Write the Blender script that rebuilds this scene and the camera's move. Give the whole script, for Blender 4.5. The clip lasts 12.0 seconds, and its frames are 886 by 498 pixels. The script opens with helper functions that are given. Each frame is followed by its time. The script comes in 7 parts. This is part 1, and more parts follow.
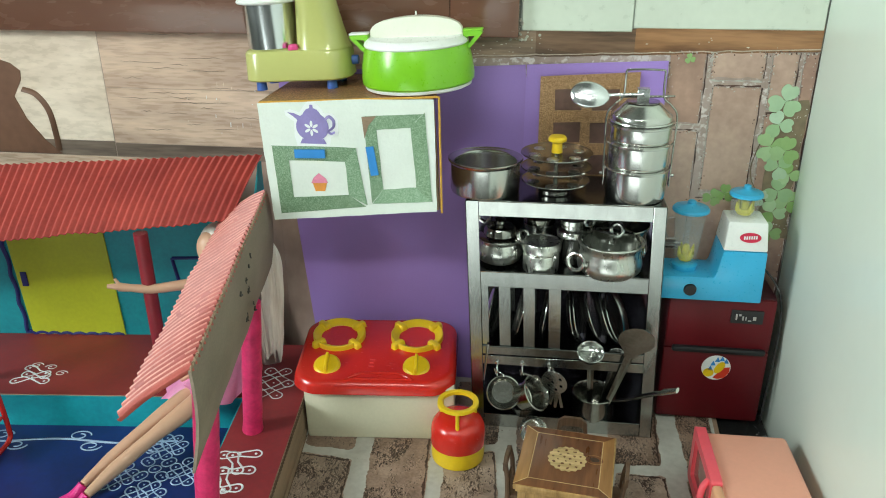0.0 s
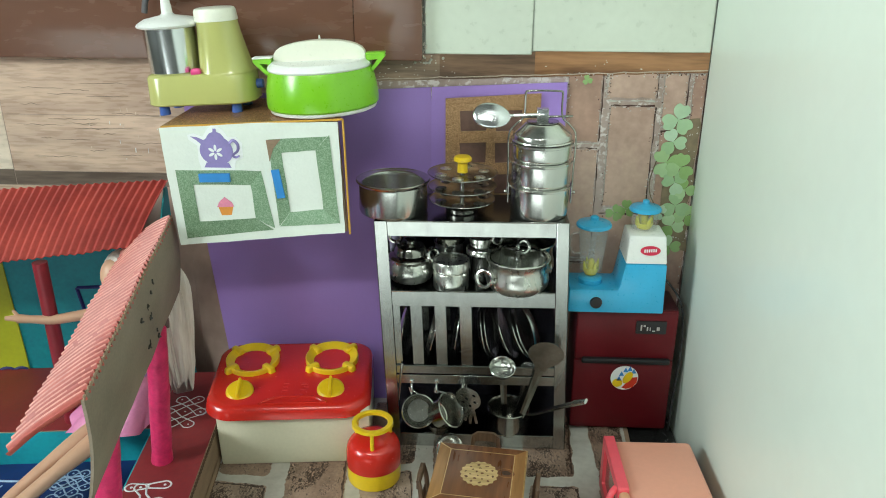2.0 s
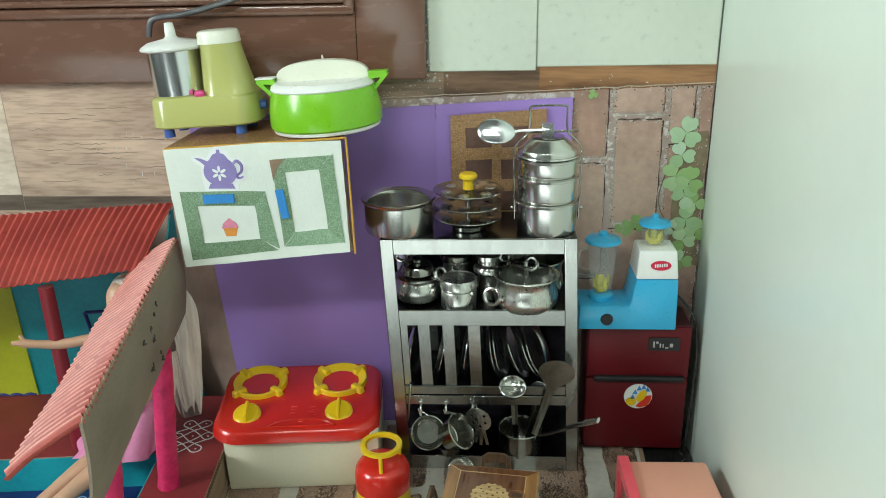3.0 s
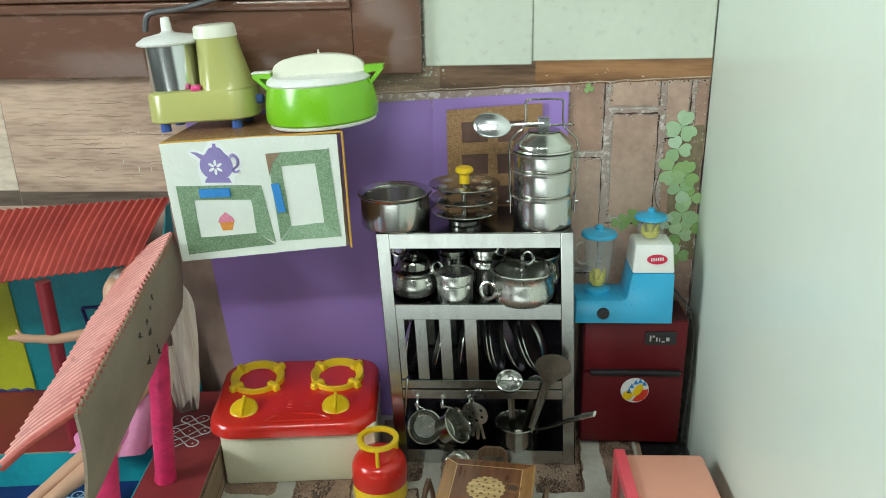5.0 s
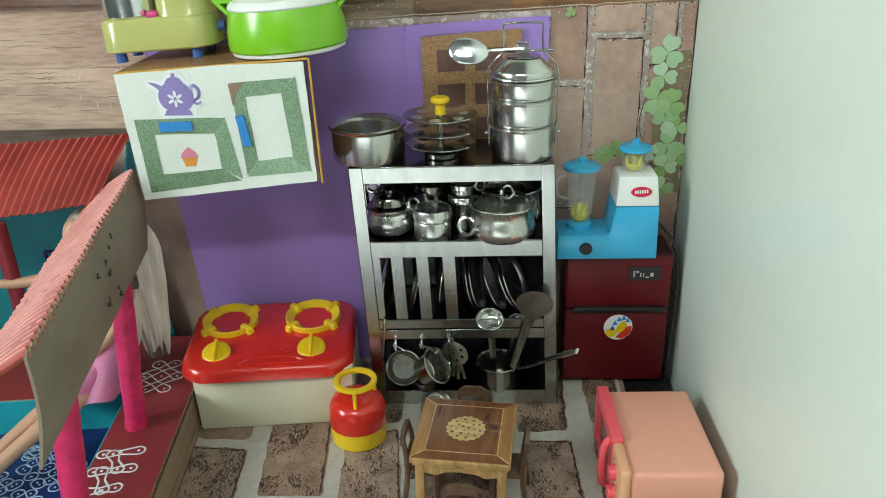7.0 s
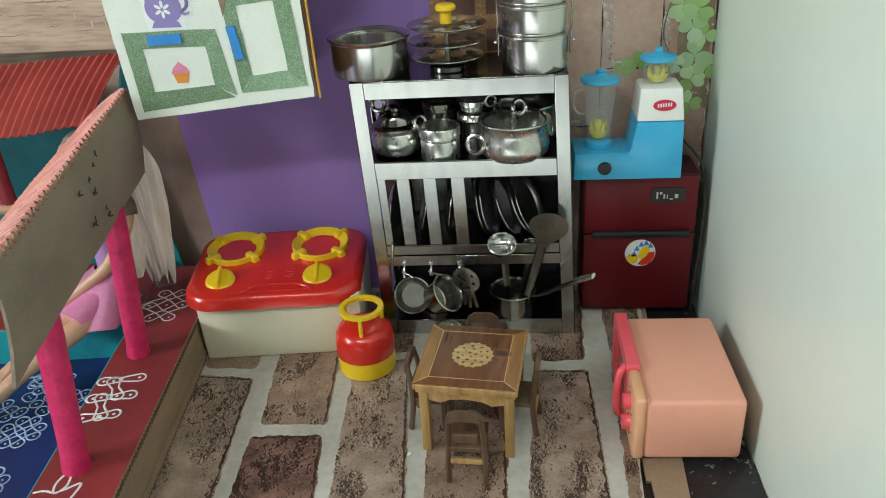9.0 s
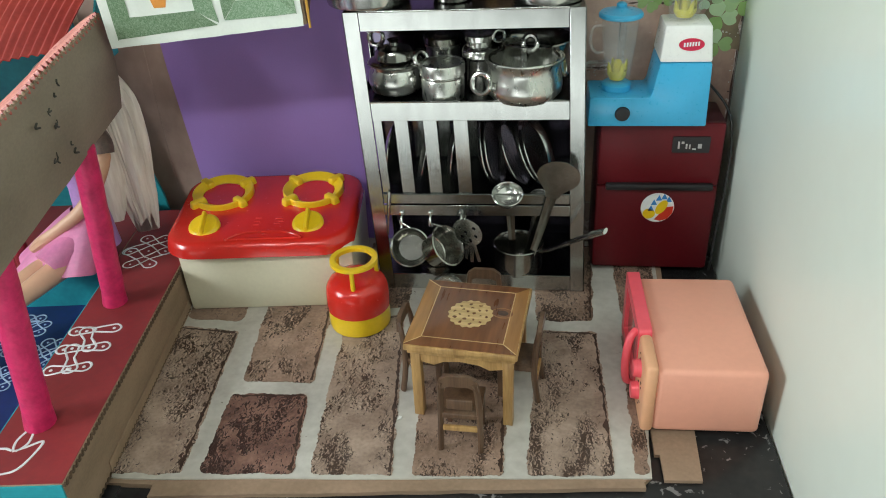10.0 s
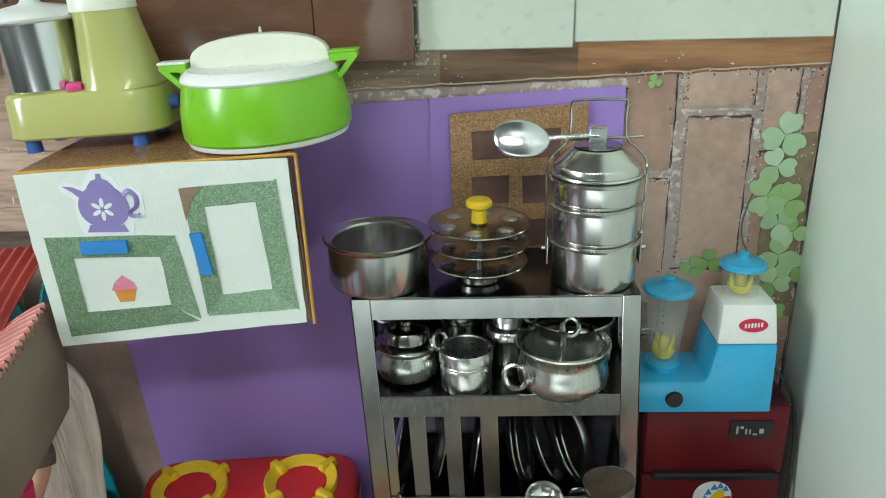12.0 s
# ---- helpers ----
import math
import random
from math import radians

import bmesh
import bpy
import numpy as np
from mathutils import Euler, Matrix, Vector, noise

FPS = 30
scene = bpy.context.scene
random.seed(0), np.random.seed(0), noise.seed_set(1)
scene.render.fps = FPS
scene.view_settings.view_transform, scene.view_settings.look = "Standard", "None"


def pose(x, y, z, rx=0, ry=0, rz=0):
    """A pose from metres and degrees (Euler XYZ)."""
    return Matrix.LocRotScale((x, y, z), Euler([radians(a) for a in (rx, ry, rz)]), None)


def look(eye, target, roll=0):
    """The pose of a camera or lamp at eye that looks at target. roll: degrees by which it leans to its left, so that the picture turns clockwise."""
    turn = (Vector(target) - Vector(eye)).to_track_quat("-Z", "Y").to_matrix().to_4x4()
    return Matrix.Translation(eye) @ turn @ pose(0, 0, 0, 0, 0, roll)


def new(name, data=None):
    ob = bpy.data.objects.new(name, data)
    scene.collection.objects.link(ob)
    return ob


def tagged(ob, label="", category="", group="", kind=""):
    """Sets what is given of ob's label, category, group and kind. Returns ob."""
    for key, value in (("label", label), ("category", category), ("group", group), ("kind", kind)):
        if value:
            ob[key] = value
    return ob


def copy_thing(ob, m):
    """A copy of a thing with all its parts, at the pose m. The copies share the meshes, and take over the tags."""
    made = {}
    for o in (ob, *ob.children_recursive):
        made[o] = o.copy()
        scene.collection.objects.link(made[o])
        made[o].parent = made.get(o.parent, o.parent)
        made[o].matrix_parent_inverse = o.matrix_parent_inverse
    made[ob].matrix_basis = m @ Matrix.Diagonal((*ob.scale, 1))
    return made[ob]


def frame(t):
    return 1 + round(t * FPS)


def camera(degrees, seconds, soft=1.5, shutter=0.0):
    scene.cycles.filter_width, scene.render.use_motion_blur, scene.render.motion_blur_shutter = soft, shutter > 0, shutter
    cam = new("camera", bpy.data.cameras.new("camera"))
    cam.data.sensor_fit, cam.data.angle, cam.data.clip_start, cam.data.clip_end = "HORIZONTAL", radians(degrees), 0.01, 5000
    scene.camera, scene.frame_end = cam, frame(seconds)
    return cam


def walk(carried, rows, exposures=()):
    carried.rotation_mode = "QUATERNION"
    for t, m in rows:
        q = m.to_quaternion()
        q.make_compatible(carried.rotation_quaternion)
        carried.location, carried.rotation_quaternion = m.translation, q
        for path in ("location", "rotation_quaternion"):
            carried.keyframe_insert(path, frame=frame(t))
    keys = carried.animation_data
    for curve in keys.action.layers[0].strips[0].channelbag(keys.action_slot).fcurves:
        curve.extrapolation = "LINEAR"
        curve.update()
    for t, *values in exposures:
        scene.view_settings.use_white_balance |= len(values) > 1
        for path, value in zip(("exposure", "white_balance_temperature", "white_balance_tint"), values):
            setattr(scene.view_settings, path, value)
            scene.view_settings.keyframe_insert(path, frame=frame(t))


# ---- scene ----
cam = camera(59.3, 12.0, soft=1.0, shutter=0.06)
PATH = [
    (0, (0.083, -0.754, 0.559), (-0.171, 1.06, -0.245), -0.3),
    (0.5, (0.095, -0.76, 0.565), (-0.066, 1.028, -0.315), -1.0),
    (1, (0.1, -0.776, 0.565), (-0.032, 1.071, -0.193), -0.6),
    (1.5, (0.107, -0.778, 0.566), (-0.016, 1.095, -0.125), -0.8),
    (2, (0.109, -0.761, 0.559), (0.023, 1.091, -0.19), 0.2),
    (2.5, (0.114, -0.753, 0.551), (0.007, 1.108, -0.173), -1.0),
    (3, (0.119, -0.754, 0.55), (-0.01, 1.118, -0.142), -1.2),
    (5, (0.123, -0.757, 0.544), (-0.006, 1.115, -0.147), -1.3),
    (5.5, (0.125, -0.754, 0.536), (0.012, 1.106, -0.19), -1.6),
    (6, (0.123, -0.749, 0.53), (0.006, 1.095, -0.236), -1.8),
    (6.5, (0.127, -0.736, 0.526), (0.037, 1.094, -0.275), -1.6),
    (7, (0.129, -0.731, 0.521), (0.039, 1.092, -0.297), -1.7),
    (9, (0.158, -0.703, 0.479), (-0.037, 1.054, -0.455), -3.7),
    (9.5, (0.169, -0.677, 0.461), (-0.037, 1.054, -0.52), -3.2),
    (10, (0.165, -0.651, 0.45), (-0.064, 1.04, -0.593), -3.0),
    (10.5, (0.139, -0.603, 0.449), (-0.013, 1.091, -0.604), -2.8),
    (11, (0.107, -0.557, 0.458), (-0.035, 1.176, -0.53), -1.8),
    (11.5, (0.09, -0.521, 0.49), (-0.034, 1.272, -0.388), -1.2),
    (12, (0.087, -0.495, 0.514), (0.013, 1.364, -0.219), -1.5),
]
walk(cam, [(t, look(eye, target, roll)) for t, eye, target, roll in PATH], exposures=[(0, 0.47, 6620, 3), (1, 0.49, 6620, 3), (3, 0.33, 6580, 3), (7, 0.32, 6580, 5), (9, 0.26, 6680, 8), (9.5, 0.27, 6680, 11), (10.5, 0.62, 6550, 11), (11, 0.66, 6250, 8), (11.5, 0.6, 6200, 2), (12, 0.23, 6400, 6)])

# ---- world, lamps ----
world = bpy.data.worlds.new("world")
scene.world = world
world.use_nodes = True
sky = world.node_tree.nodes.new("ShaderNodeTexSky")
sky.sky_type, sky.sun_disc = "NISHITA", False
sky.sun_elevation, sky.sun_rotation = radians(40), radians(200)
world.node_tree.links.new(sky.outputs[0], world.node_tree.nodes["Background"].inputs[0])
world.node_tree.nodes["Background"].inputs[1].default_value = 0.08


def area_lamp(name, eye, target, sx, sy, watts, colour):
    d = bpy.data.lights.new(name, "AREA")
    d.shape, d.size, d.size_y, d.energy, d.color = "RECTANGLE", sx, sy, watts, colour
    ob = new(name, d)
    ob.matrix_world = look(eye, target)
    return ob


# hanging tube light above the counter, and daylight from the room's window
TUBE_AT, TUBE_TO = (-0.14, -1.12, 1.2), (0.0, 0.0, 0.25)
area_lamp("tube_lamp", TUBE_AT, TUBE_TO, 0.6, 0.05, 4.8, (0.94, 1.0, 0.97))
area_lamp("window_light", (-2.52, -1.3, 1.25), (0.36, -0.35, 0.2), 1.2, 1.2, 80, (0.88, 0.98, 1.0))
area_lamp("balcony_light", (-0.3, -2.46, -0.42), (-0.1, 0.0, 0.2), 1.9, 0.85, 10, (0.91, 1.0, 1.0))
area_lamp("ceiling_lamp", (0.2, -1.75, 2.44), (0.2, -1.7, 0.0), 0.6, 0.6, 2, (0.93, 1.0, 0.97))


# ---- materials ----
def mat(name, base, rough=0.5, metal=0.0, var=0.12, scale=25.0, fine=220.0, bump=0.0, stretch=(1, 1, 1), spec=0.5, coat=0.0, tint=None, rvar=0.08):
    """A surface with variation at two scales; tint: a second colour for blotches."""
    m = bpy.data.materials.new(name)
    m.use_nodes = True
    nt = m.node_tree
    n, L = nt.nodes, nt.links
    b = n["Principled BSDF"]
    tc = n.new("ShaderNodeTexCoord")
    mp = n.new("ShaderNodeMapping")
    mp.inputs["Scale"].default_value = stretch
    L.new(tc.outputs["Object"], mp.inputs[0])
    big, small = n.new("ShaderNodeTexNoise"), n.new("ShaderNodeTexNoise")
    for t, s, d in ((big, scale, 4.0), (small, fine, 3.0)):
        t.inputs["Scale"].default_value, t.inputs["Detail"].default_value = s, d
        L.new(mp.outputs[0], t.inputs["Vector"])
    add = n.new("ShaderNodeMath")
    add.operation = "MULTIPLY_ADD"
    L.new(small.outputs[0], add.inputs[0])
    add.inputs[1].default_value = 0.45
    L.new(big.outputs[0], add.inputs[2])
    ramp = n.new("ShaderNodeValToRGB")
    lo = tint or tuple(c * (1 - var) for c in base)
    hi = tuple(min(1.0, c * (1 + var * 0.7)) for c in base)
    ramp.color_ramp.elements[0].position, ramp.color_ramp.elements[1].position = 0.5, 0.95
    ramp.color_ramp.elements[0].color, ramp.color_ramp.elements[1].color = (*lo, 1), (*hi, 1)
    L.new(add.outputs[0], ramp.inputs[0])
    L.new(ramp.outputs[0], b.inputs["Base Color"])
    rr = n.new("ShaderNodeMapRange")
    rr.inputs["To Min"].default_value, rr.inputs["To Max"].default_value = max(0.02, rough - rvar), min(1, rough + rvar)
    L.new(small.outputs[0], rr.inputs[0])
    L.new(rr.outputs[0], b.inputs["Roughness"])
    b.inputs["Metallic"].default_value = metal
    b.inputs["Specular IOR Level"].default_value = spec
    b.inputs["Coat Weight"].default_value = coat
    b.inputs["Coat Roughness"].default_value = 0.12
    if bump:
        bp = n.new("ShaderNodeBump")
        bp.inputs["Strength"].default_value, bp.inputs["Distance"].default_value = bump, 0.001
        L.new(add.outputs[0], bp.inputs["Height"])
        L.new(bp.outputs[0], b.inputs["Normal"])
    return m


def wood_mat(name, dark, light, along, rough=0.4, scale=14.0, coat=0.0, bump=0.15):
    """Grain running along one axis."""
    st = [9.0, 9.0, 9.0]
    st["xyz".index(along)] = 1.0
    m = mat(name, light, rough, 0, 0.3, scale, scale * 5, bump, tuple(st), 0.4, coat, dark)
    return m


def speck_mat(name, base, spot, scale, amount, rough, blotch=None, soft=0.05):
    """A ground colour with crisp flecks of another."""
    m = mat(name, base, rough, 0, 0.2, 14, 130, 0.1, tint=blotch)
    n, L = m.node_tree.nodes, m.node_tree.links
    b = n["Principled BSDF"]
    old = b.inputs["Base Color"].links[0].from_socket
    tc = n.new("ShaderNodeTexCoord")
    a, c = n.new("ShaderNodeTexNoise"), n.new("ShaderNodeTexNoise")
    for t, s, d in ((a, scale, 6.0), (c, scale * 0.16, 2.0)):
        t.inputs["Scale"].default_value, t.inputs["Detail"].default_value = s, d
        L.new(tc.outputs["Object"], t.inputs["Vector"])
    a.inputs["Distortion"].default_value = 0.6
    s = n.new("ShaderNodeMath")
    s.operation = "MULTIPLY_ADD"
    L.new(c.outputs[0], s.inputs[0])
    s.inputs[1].default_value = 0.55
    L.new(a.outputs[0], s.inputs[2])
    r = n.new("ShaderNodeMapRange")
    r.inputs["From Min"].default_value, r.inputs["From Max"].default_value = amount, amount + soft
    L.new(s.outputs[0], r.inputs[0])
    mix = n.new("ShaderNodeMix")
    mix.data_type = "RGBA"
    L.new(r.outputs[0], mix.inputs["Factor"])
    L.new(old, mix.inputs["A"])
    mix.inputs["B"].default_value = (*spot, 1)
    L.new(mix.outputs["Result"], b.inputs["Base Color"])
    return m


def glitter_mat(name, dark, light, scale=900.0):
    """Glitter paper: tiny facets that catch the light each their own way."""
    m = bpy.data.materials.new(name)
    m.use_nodes = True
    n, L = m.node_tree.nodes, m.node_tree.links
    b = n["Principled BSDF"]
    tc, v = n.new("ShaderNodeTexCoord"), n.new("ShaderNodeTexVoronoi")
    v.inputs["Scale"].default_value = scale
    L.new(tc.outputs["Object"], v.inputs["Vector"])
    ramp = n.new("ShaderNodeValToRGB")
    ramp.color_ramp.elements[0].color, ramp.color_ramp.elements[1].color = (*dark, 1), (*light, 1)
    ramp.color_ramp.elements[0].position = 0.25
    L.new(v.outputs["Color"], ramp.inputs[0])
    L.new(ramp.outputs[0], b.inputs["Base Color"])
    bp = n.new("ShaderNodeBump")
    bp.inputs["Strength"].default_value, bp.inputs["Distance"].default_value = 0.7, 0.0006
    L.new(v.outputs["Color"], bp.inputs["Height"])
    L.new(bp.outputs[0], b.inputs["Normal"])
    b.inputs["Metallic"].default_value, b.inputs["Roughness"].default_value = 0.35, 0.35
    return m


def glass_mat(name, colour, rough=0.05, alpha=0.25):
    m = bpy.data.materials.new(name)
    m.use_nodes = True
    b = m.node_tree.nodes["Principled BSDF"]
    b.inputs["Base Color"].default_value = (*colour, 1)
    b.inputs["Roughness"].default_value = rough
    b.inputs["Alpha"].default_value = alpha
    b.inputs["IOR"].default_value = 1.46
    return m


steel = mat("steel", (0.64, 0.64, 0.61), 0.21, 1.0, 0.1, 30, 300, 0.012, (1, 1, 0.15))
steel_dull = mat("steel_dull", (0.4, 0.4, 0.37), 0.2, 1.0, 0.2, 40, 260, 0.04, tint=(0.27, 0.26, 0.235))
steel_angle = mat("steel_angle", (0.44, 0.45, 0.43), 0.22, 1.0, 0.1, 90, 420, 0.008, (1, 1, 0.35), rvar=0.07)
steel_satin = mat("steel_satin", (0.66, 0.66, 0.62), 0.29, 1.0, 0.1, 35, 260, 0.006, (1, 1, 0.3))
# rack inside: shade put into the metal colour, the back tinted for purple reflections
tin_back_shaded = mat("tin_back_shaded", (0.13, 0.115, 0.16), 0.16, 1.0, 0.2, 30, 200, 0.05)
tin_sheet_shaded = mat("tin_sheet_shaded", (0.13, 0.13, 0.13), 0.2, 1.0, 0.2, 30, 200, 0.08)
alu = mat("alu", (0.74, 0.75, 0.77), 0.2, 1.0, 0.04, 12, 90, 0, (1, 1, 0.2))
purple_foam = mat("purple_foam", (0.34, 0.21, 0.58), 0.62, 0, 0.06, 12, 600, 0.08)
purple_foam_b = mat("purple_foam_b", (0.37, 0.23, 0.64), 0.62, 0, 0.06, 12, 600, 0.08)
gold_glitter = glitter_mat("gold_glitter", (0.34, 0.18, 0.085), (0.74, 0.46, 0.25), 1200)
copper_glitter = glitter_mat("copper_glitter", (0.18, 0.085, 0.042), (0.68, 0.36, 0.18))
green_glitter = glitter_mat("green_glitter", (0.16, 0.27, 0.15), (0.36, 0.48, 0.34), 1100)
green_glitter_pale = glitter_mat("green_glitter_pale", (0.2, 0.34, 0.2), (0.42, 0.55, 0.4), 1100)
side_brown = mat("side_brown", (0.2, 0.1, 0.045), 0.5, 0, 0.2, 30, 200, 0.1)
print_dark = mat("print_dark", (0.07, 0.03, 0.022), 0.5, 0, 0.3, 40, 200)
paper = mat("paper", (0.74, 0.78, 0.72), 0.55, 0, 0.05, 26, 400, 0.8)
lattice_brown = mat("lattice_brown", (0.19, 0.1, 0.08), 0.5, 0, 0.3, 30, 200)
yellow_edge = mat("yellow_edge", (0.62, 0.33, 0.05), 0.55, 0, 0.15, 40, 300)
blue_foam = mat("blue_foam", (0.035, 0.24, 0.62), 0.55, 0, 0.08, 60, 500)
lilac = mat("lilac", (0.26, 0.21, 0.47), 0.4, 0, 0.1, 60, 400)
sticker_white = mat("sticker_white", (0.8, 0.82, 0.82), 0.35, 0, 0.04, 50, 400)
orange_print = mat("orange_print", (0.75, 0.3, 0.06), 0.45, 0, 0.1, 90, 400)
pink_print = mat("pink_print", (0.75, 0.25, 0.38), 0.45, 0, 0.15, 90, 400)
lime_plastic = mat("lime_plastic", (0.2, 0.52, 0.012), 0.3, 0, 0.05, 20, 300, 0, spec=0.55, coat=0.3)
green_handle = mat("green_handle", (0.22, 0.55, 0.03), 0.35, 0, 0.05, 60, 300)
cream_plastic = mat("cream_plastic", (0.8, 0.8, 0.68), 0.3, 0, 0.04, 20, 300)
white_plastic = mat("white_plastic", (0.82, 0.83, 0.8), 0.3, 0, 0.04, 20, 300)
olive_plastic = mat("olive_plastic", (0.47, 0.47, 0.16), 0.22, 0, 0.02, 20, 300, 0, spec=0.55, coat=0.3)
pink_plastic = mat("pink_plastic", (0.75, 0.06, 0.25), 0.35, 0, 0.08, 60, 300)
blue_plastic = mat("blue_plastic", (0.05, 0.12, 0.42), 0.4, 0, 0.08, 60, 300)
sky_plastic = mat("sky_plastic", (0.04, 0.4, 0.68), 0.3, 0, 0.06, 25, 300, spec=0.5, coat=0.15)
yellow_plastic = mat("yellow_plastic", (0.8, 0.53, 0.015), 0.32, 0, 0.08, 40, 300, spec=0.5, coat=0.15)
red_plastic = mat("red_plastic", (0.6, 0.02, 0.012), 0.24, 0, 0.07, 20, 300, spec=0.55, coat=0.3)
ivory_plastic = mat("ivory_plastic", (0.72, 0.68, 0.52), 0.4, 0, 0.07, 12, 240, 0.03)
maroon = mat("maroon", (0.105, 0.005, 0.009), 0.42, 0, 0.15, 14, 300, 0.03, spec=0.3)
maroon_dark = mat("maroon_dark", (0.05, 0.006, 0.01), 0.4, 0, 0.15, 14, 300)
black_plastic = mat("black_plastic", (0.012, 0.012, 0.014), 0.42, 0, 0.3, 40, 300)
silver_print = mat("silver_print", (0.55, 0.55, 0.55), 0.3, 0.8, 0.05, 50, 300)
clear_plastic = glass_mat("clear_plastic", (0.88, 0.92, 0.9), 0.04, 0.07)
smoke_glass = glass_mat("smoke_glass", (0.1, 0.11, 0.09), 0.1, 0.55)
peach_plastic = mat("peach_plastic", (0.8, 0.37, 0.265), 0.36, 0, 0.05, 9, 240, 0.03)
peach_bezel = mat("peach_bezel", (0.77, 0.4, 0.23), 0.36, 0, 0.08, 25, 240, 0.03)
coral_plastic = mat("coral_plastic", (0.83, 0.1, 0.13), 0.35, 0, 0.07, 25, 240)
table_dark = wood_mat("table_dark", (0.08, 0.024, 0.009), (0.23, 0.09, 0.034), "y", 0.3, 5, 0.12)
knot_dark = mat("knot_dark", (0.05, 0.02, 0.012), 0.3, 0, 0.4, 200, 500)
table_mid = wood_mat("table_mid", (0.22, 0.095, 0.03), (0.42, 0.21, 0.075), "y", 0.3, 5, 0.12)
table_pale = wood_mat("table_pale", (0.31, 0.17, 0.06), (0.48, 0.29, 0.115), "z", 0.35, 14, 0.2)
inlay_wood = wood_mat("inlay_wood", (0.5, 0.32, 0.14), (0.66, 0.47, 0.24), "x", 0.4, 30)
chair_wood = wood_mat("chair_wood", (0.075, 0.04, 0.025), (0.125, 0.072, 0.043), "z", 0.35, 16, 0.2)
cardboard = mat("cardboard", (0.33, 0.22, 0.15), 0.75, 0, 0.14, 14, 260, 0.15, (1, 1, 3), tint=(0.23, 0.155, 0.1))
cardboard_grey = mat("cardboard_grey", (0.27, 0.21, 0.16), 0.75, 0, 0.12, 11, 260, 0.12, (1, 1, 2), tint=(0.2, 0.155, 0.115))
flute_dark = mat("flute_dark", (0.1, 0.06, 0.035), 0.8, 0, 0.3, 60, 300)
red_card = mat("red_card", (0.44, 0.065, 0.05), 0.5, 0, 0.2, 18, 260, 0.2, tint=(0.33, 0.04, 0.035))
card_worn = mat("card_worn", (0.6, 0.24, 0.19), 0.5, 0, 0.3, 40, 300, 0.2, tint=(0.46, 0.12, 0.095))
red_card_light = mat("red_card_light", (0.46, 0.095, 0.075), 0.42, 0, 0.2, 22, 260, 0.2, tint=(0.34, 0.055, 0.042))
veranda_red = mat("veranda_red", (0.26, 0.03, 0.032), 0.5, 0, 0.16, 14, 200, 0.1, tint=(0.19, 0.02, 0.025))
turquoise = mat("turquoise", (0.014, 0.34, 0.4), 0.5, 0, 0.16, 14, 200, 0.1, tint=(0.009, 0.25, 0.31))
deep_blue = mat("deep_blue", (0.009, 0.026, 0.15), 0.42, 0, 0.22, 12, 160, 0.1, tint=(0.005, 0.014, 0.085))
navy_paint = mat("navy_paint", (0.012, 0.02, 0.16), 0.5, 0, 0.2, 60, 300)
lime_card = mat("lime_card", (0.5, 0.54, 0.03), 0.5, 0, 0.12, 12, 200, 0.08)
white_paint = mat("white_paint", (0.72, 0.74, 0.76), 0.5, 0, 0.12, 60, 400, 0.1)
pale_blue_paint = mat("pale_blue_paint", (0.4, 0.52, 0.7), 0.5, 0, 0.2, 60, 400, 0.1)
pillar_pink = mat("pillar_pink", (0.7, 0.03, 0.14), 0.4, 0, 0.18, 55, 260, 1.0, tint=(0.5, 0.015, 0.09))
pillar_red = mat("pillar_red", (0.24, 0.012, 0.022), 0.42, 0, 0.18, 40, 260, 0.3)
ink = mat("ink", (0.03, 0.025, 0.02), 0.6, 0, 0.3, 60, 300)
granite = speck_mat("granite", (0.012, 0.012, 0.013), (0.2, 0.19, 0.19), 150, 0.92, 0.2, (0.03, 0.028, 0.028))
granite.node_tree.nodes["Principled BSDF"].inputs["Specular IOR Level"].default_value = 0.3
mortar_print = speck_mat("mortar_print", (0.52, 0.5, 0.455), (0.16, 0.12, 0.1), 190, 1.02, 0.45, (0.4, 0.375, 0.335))


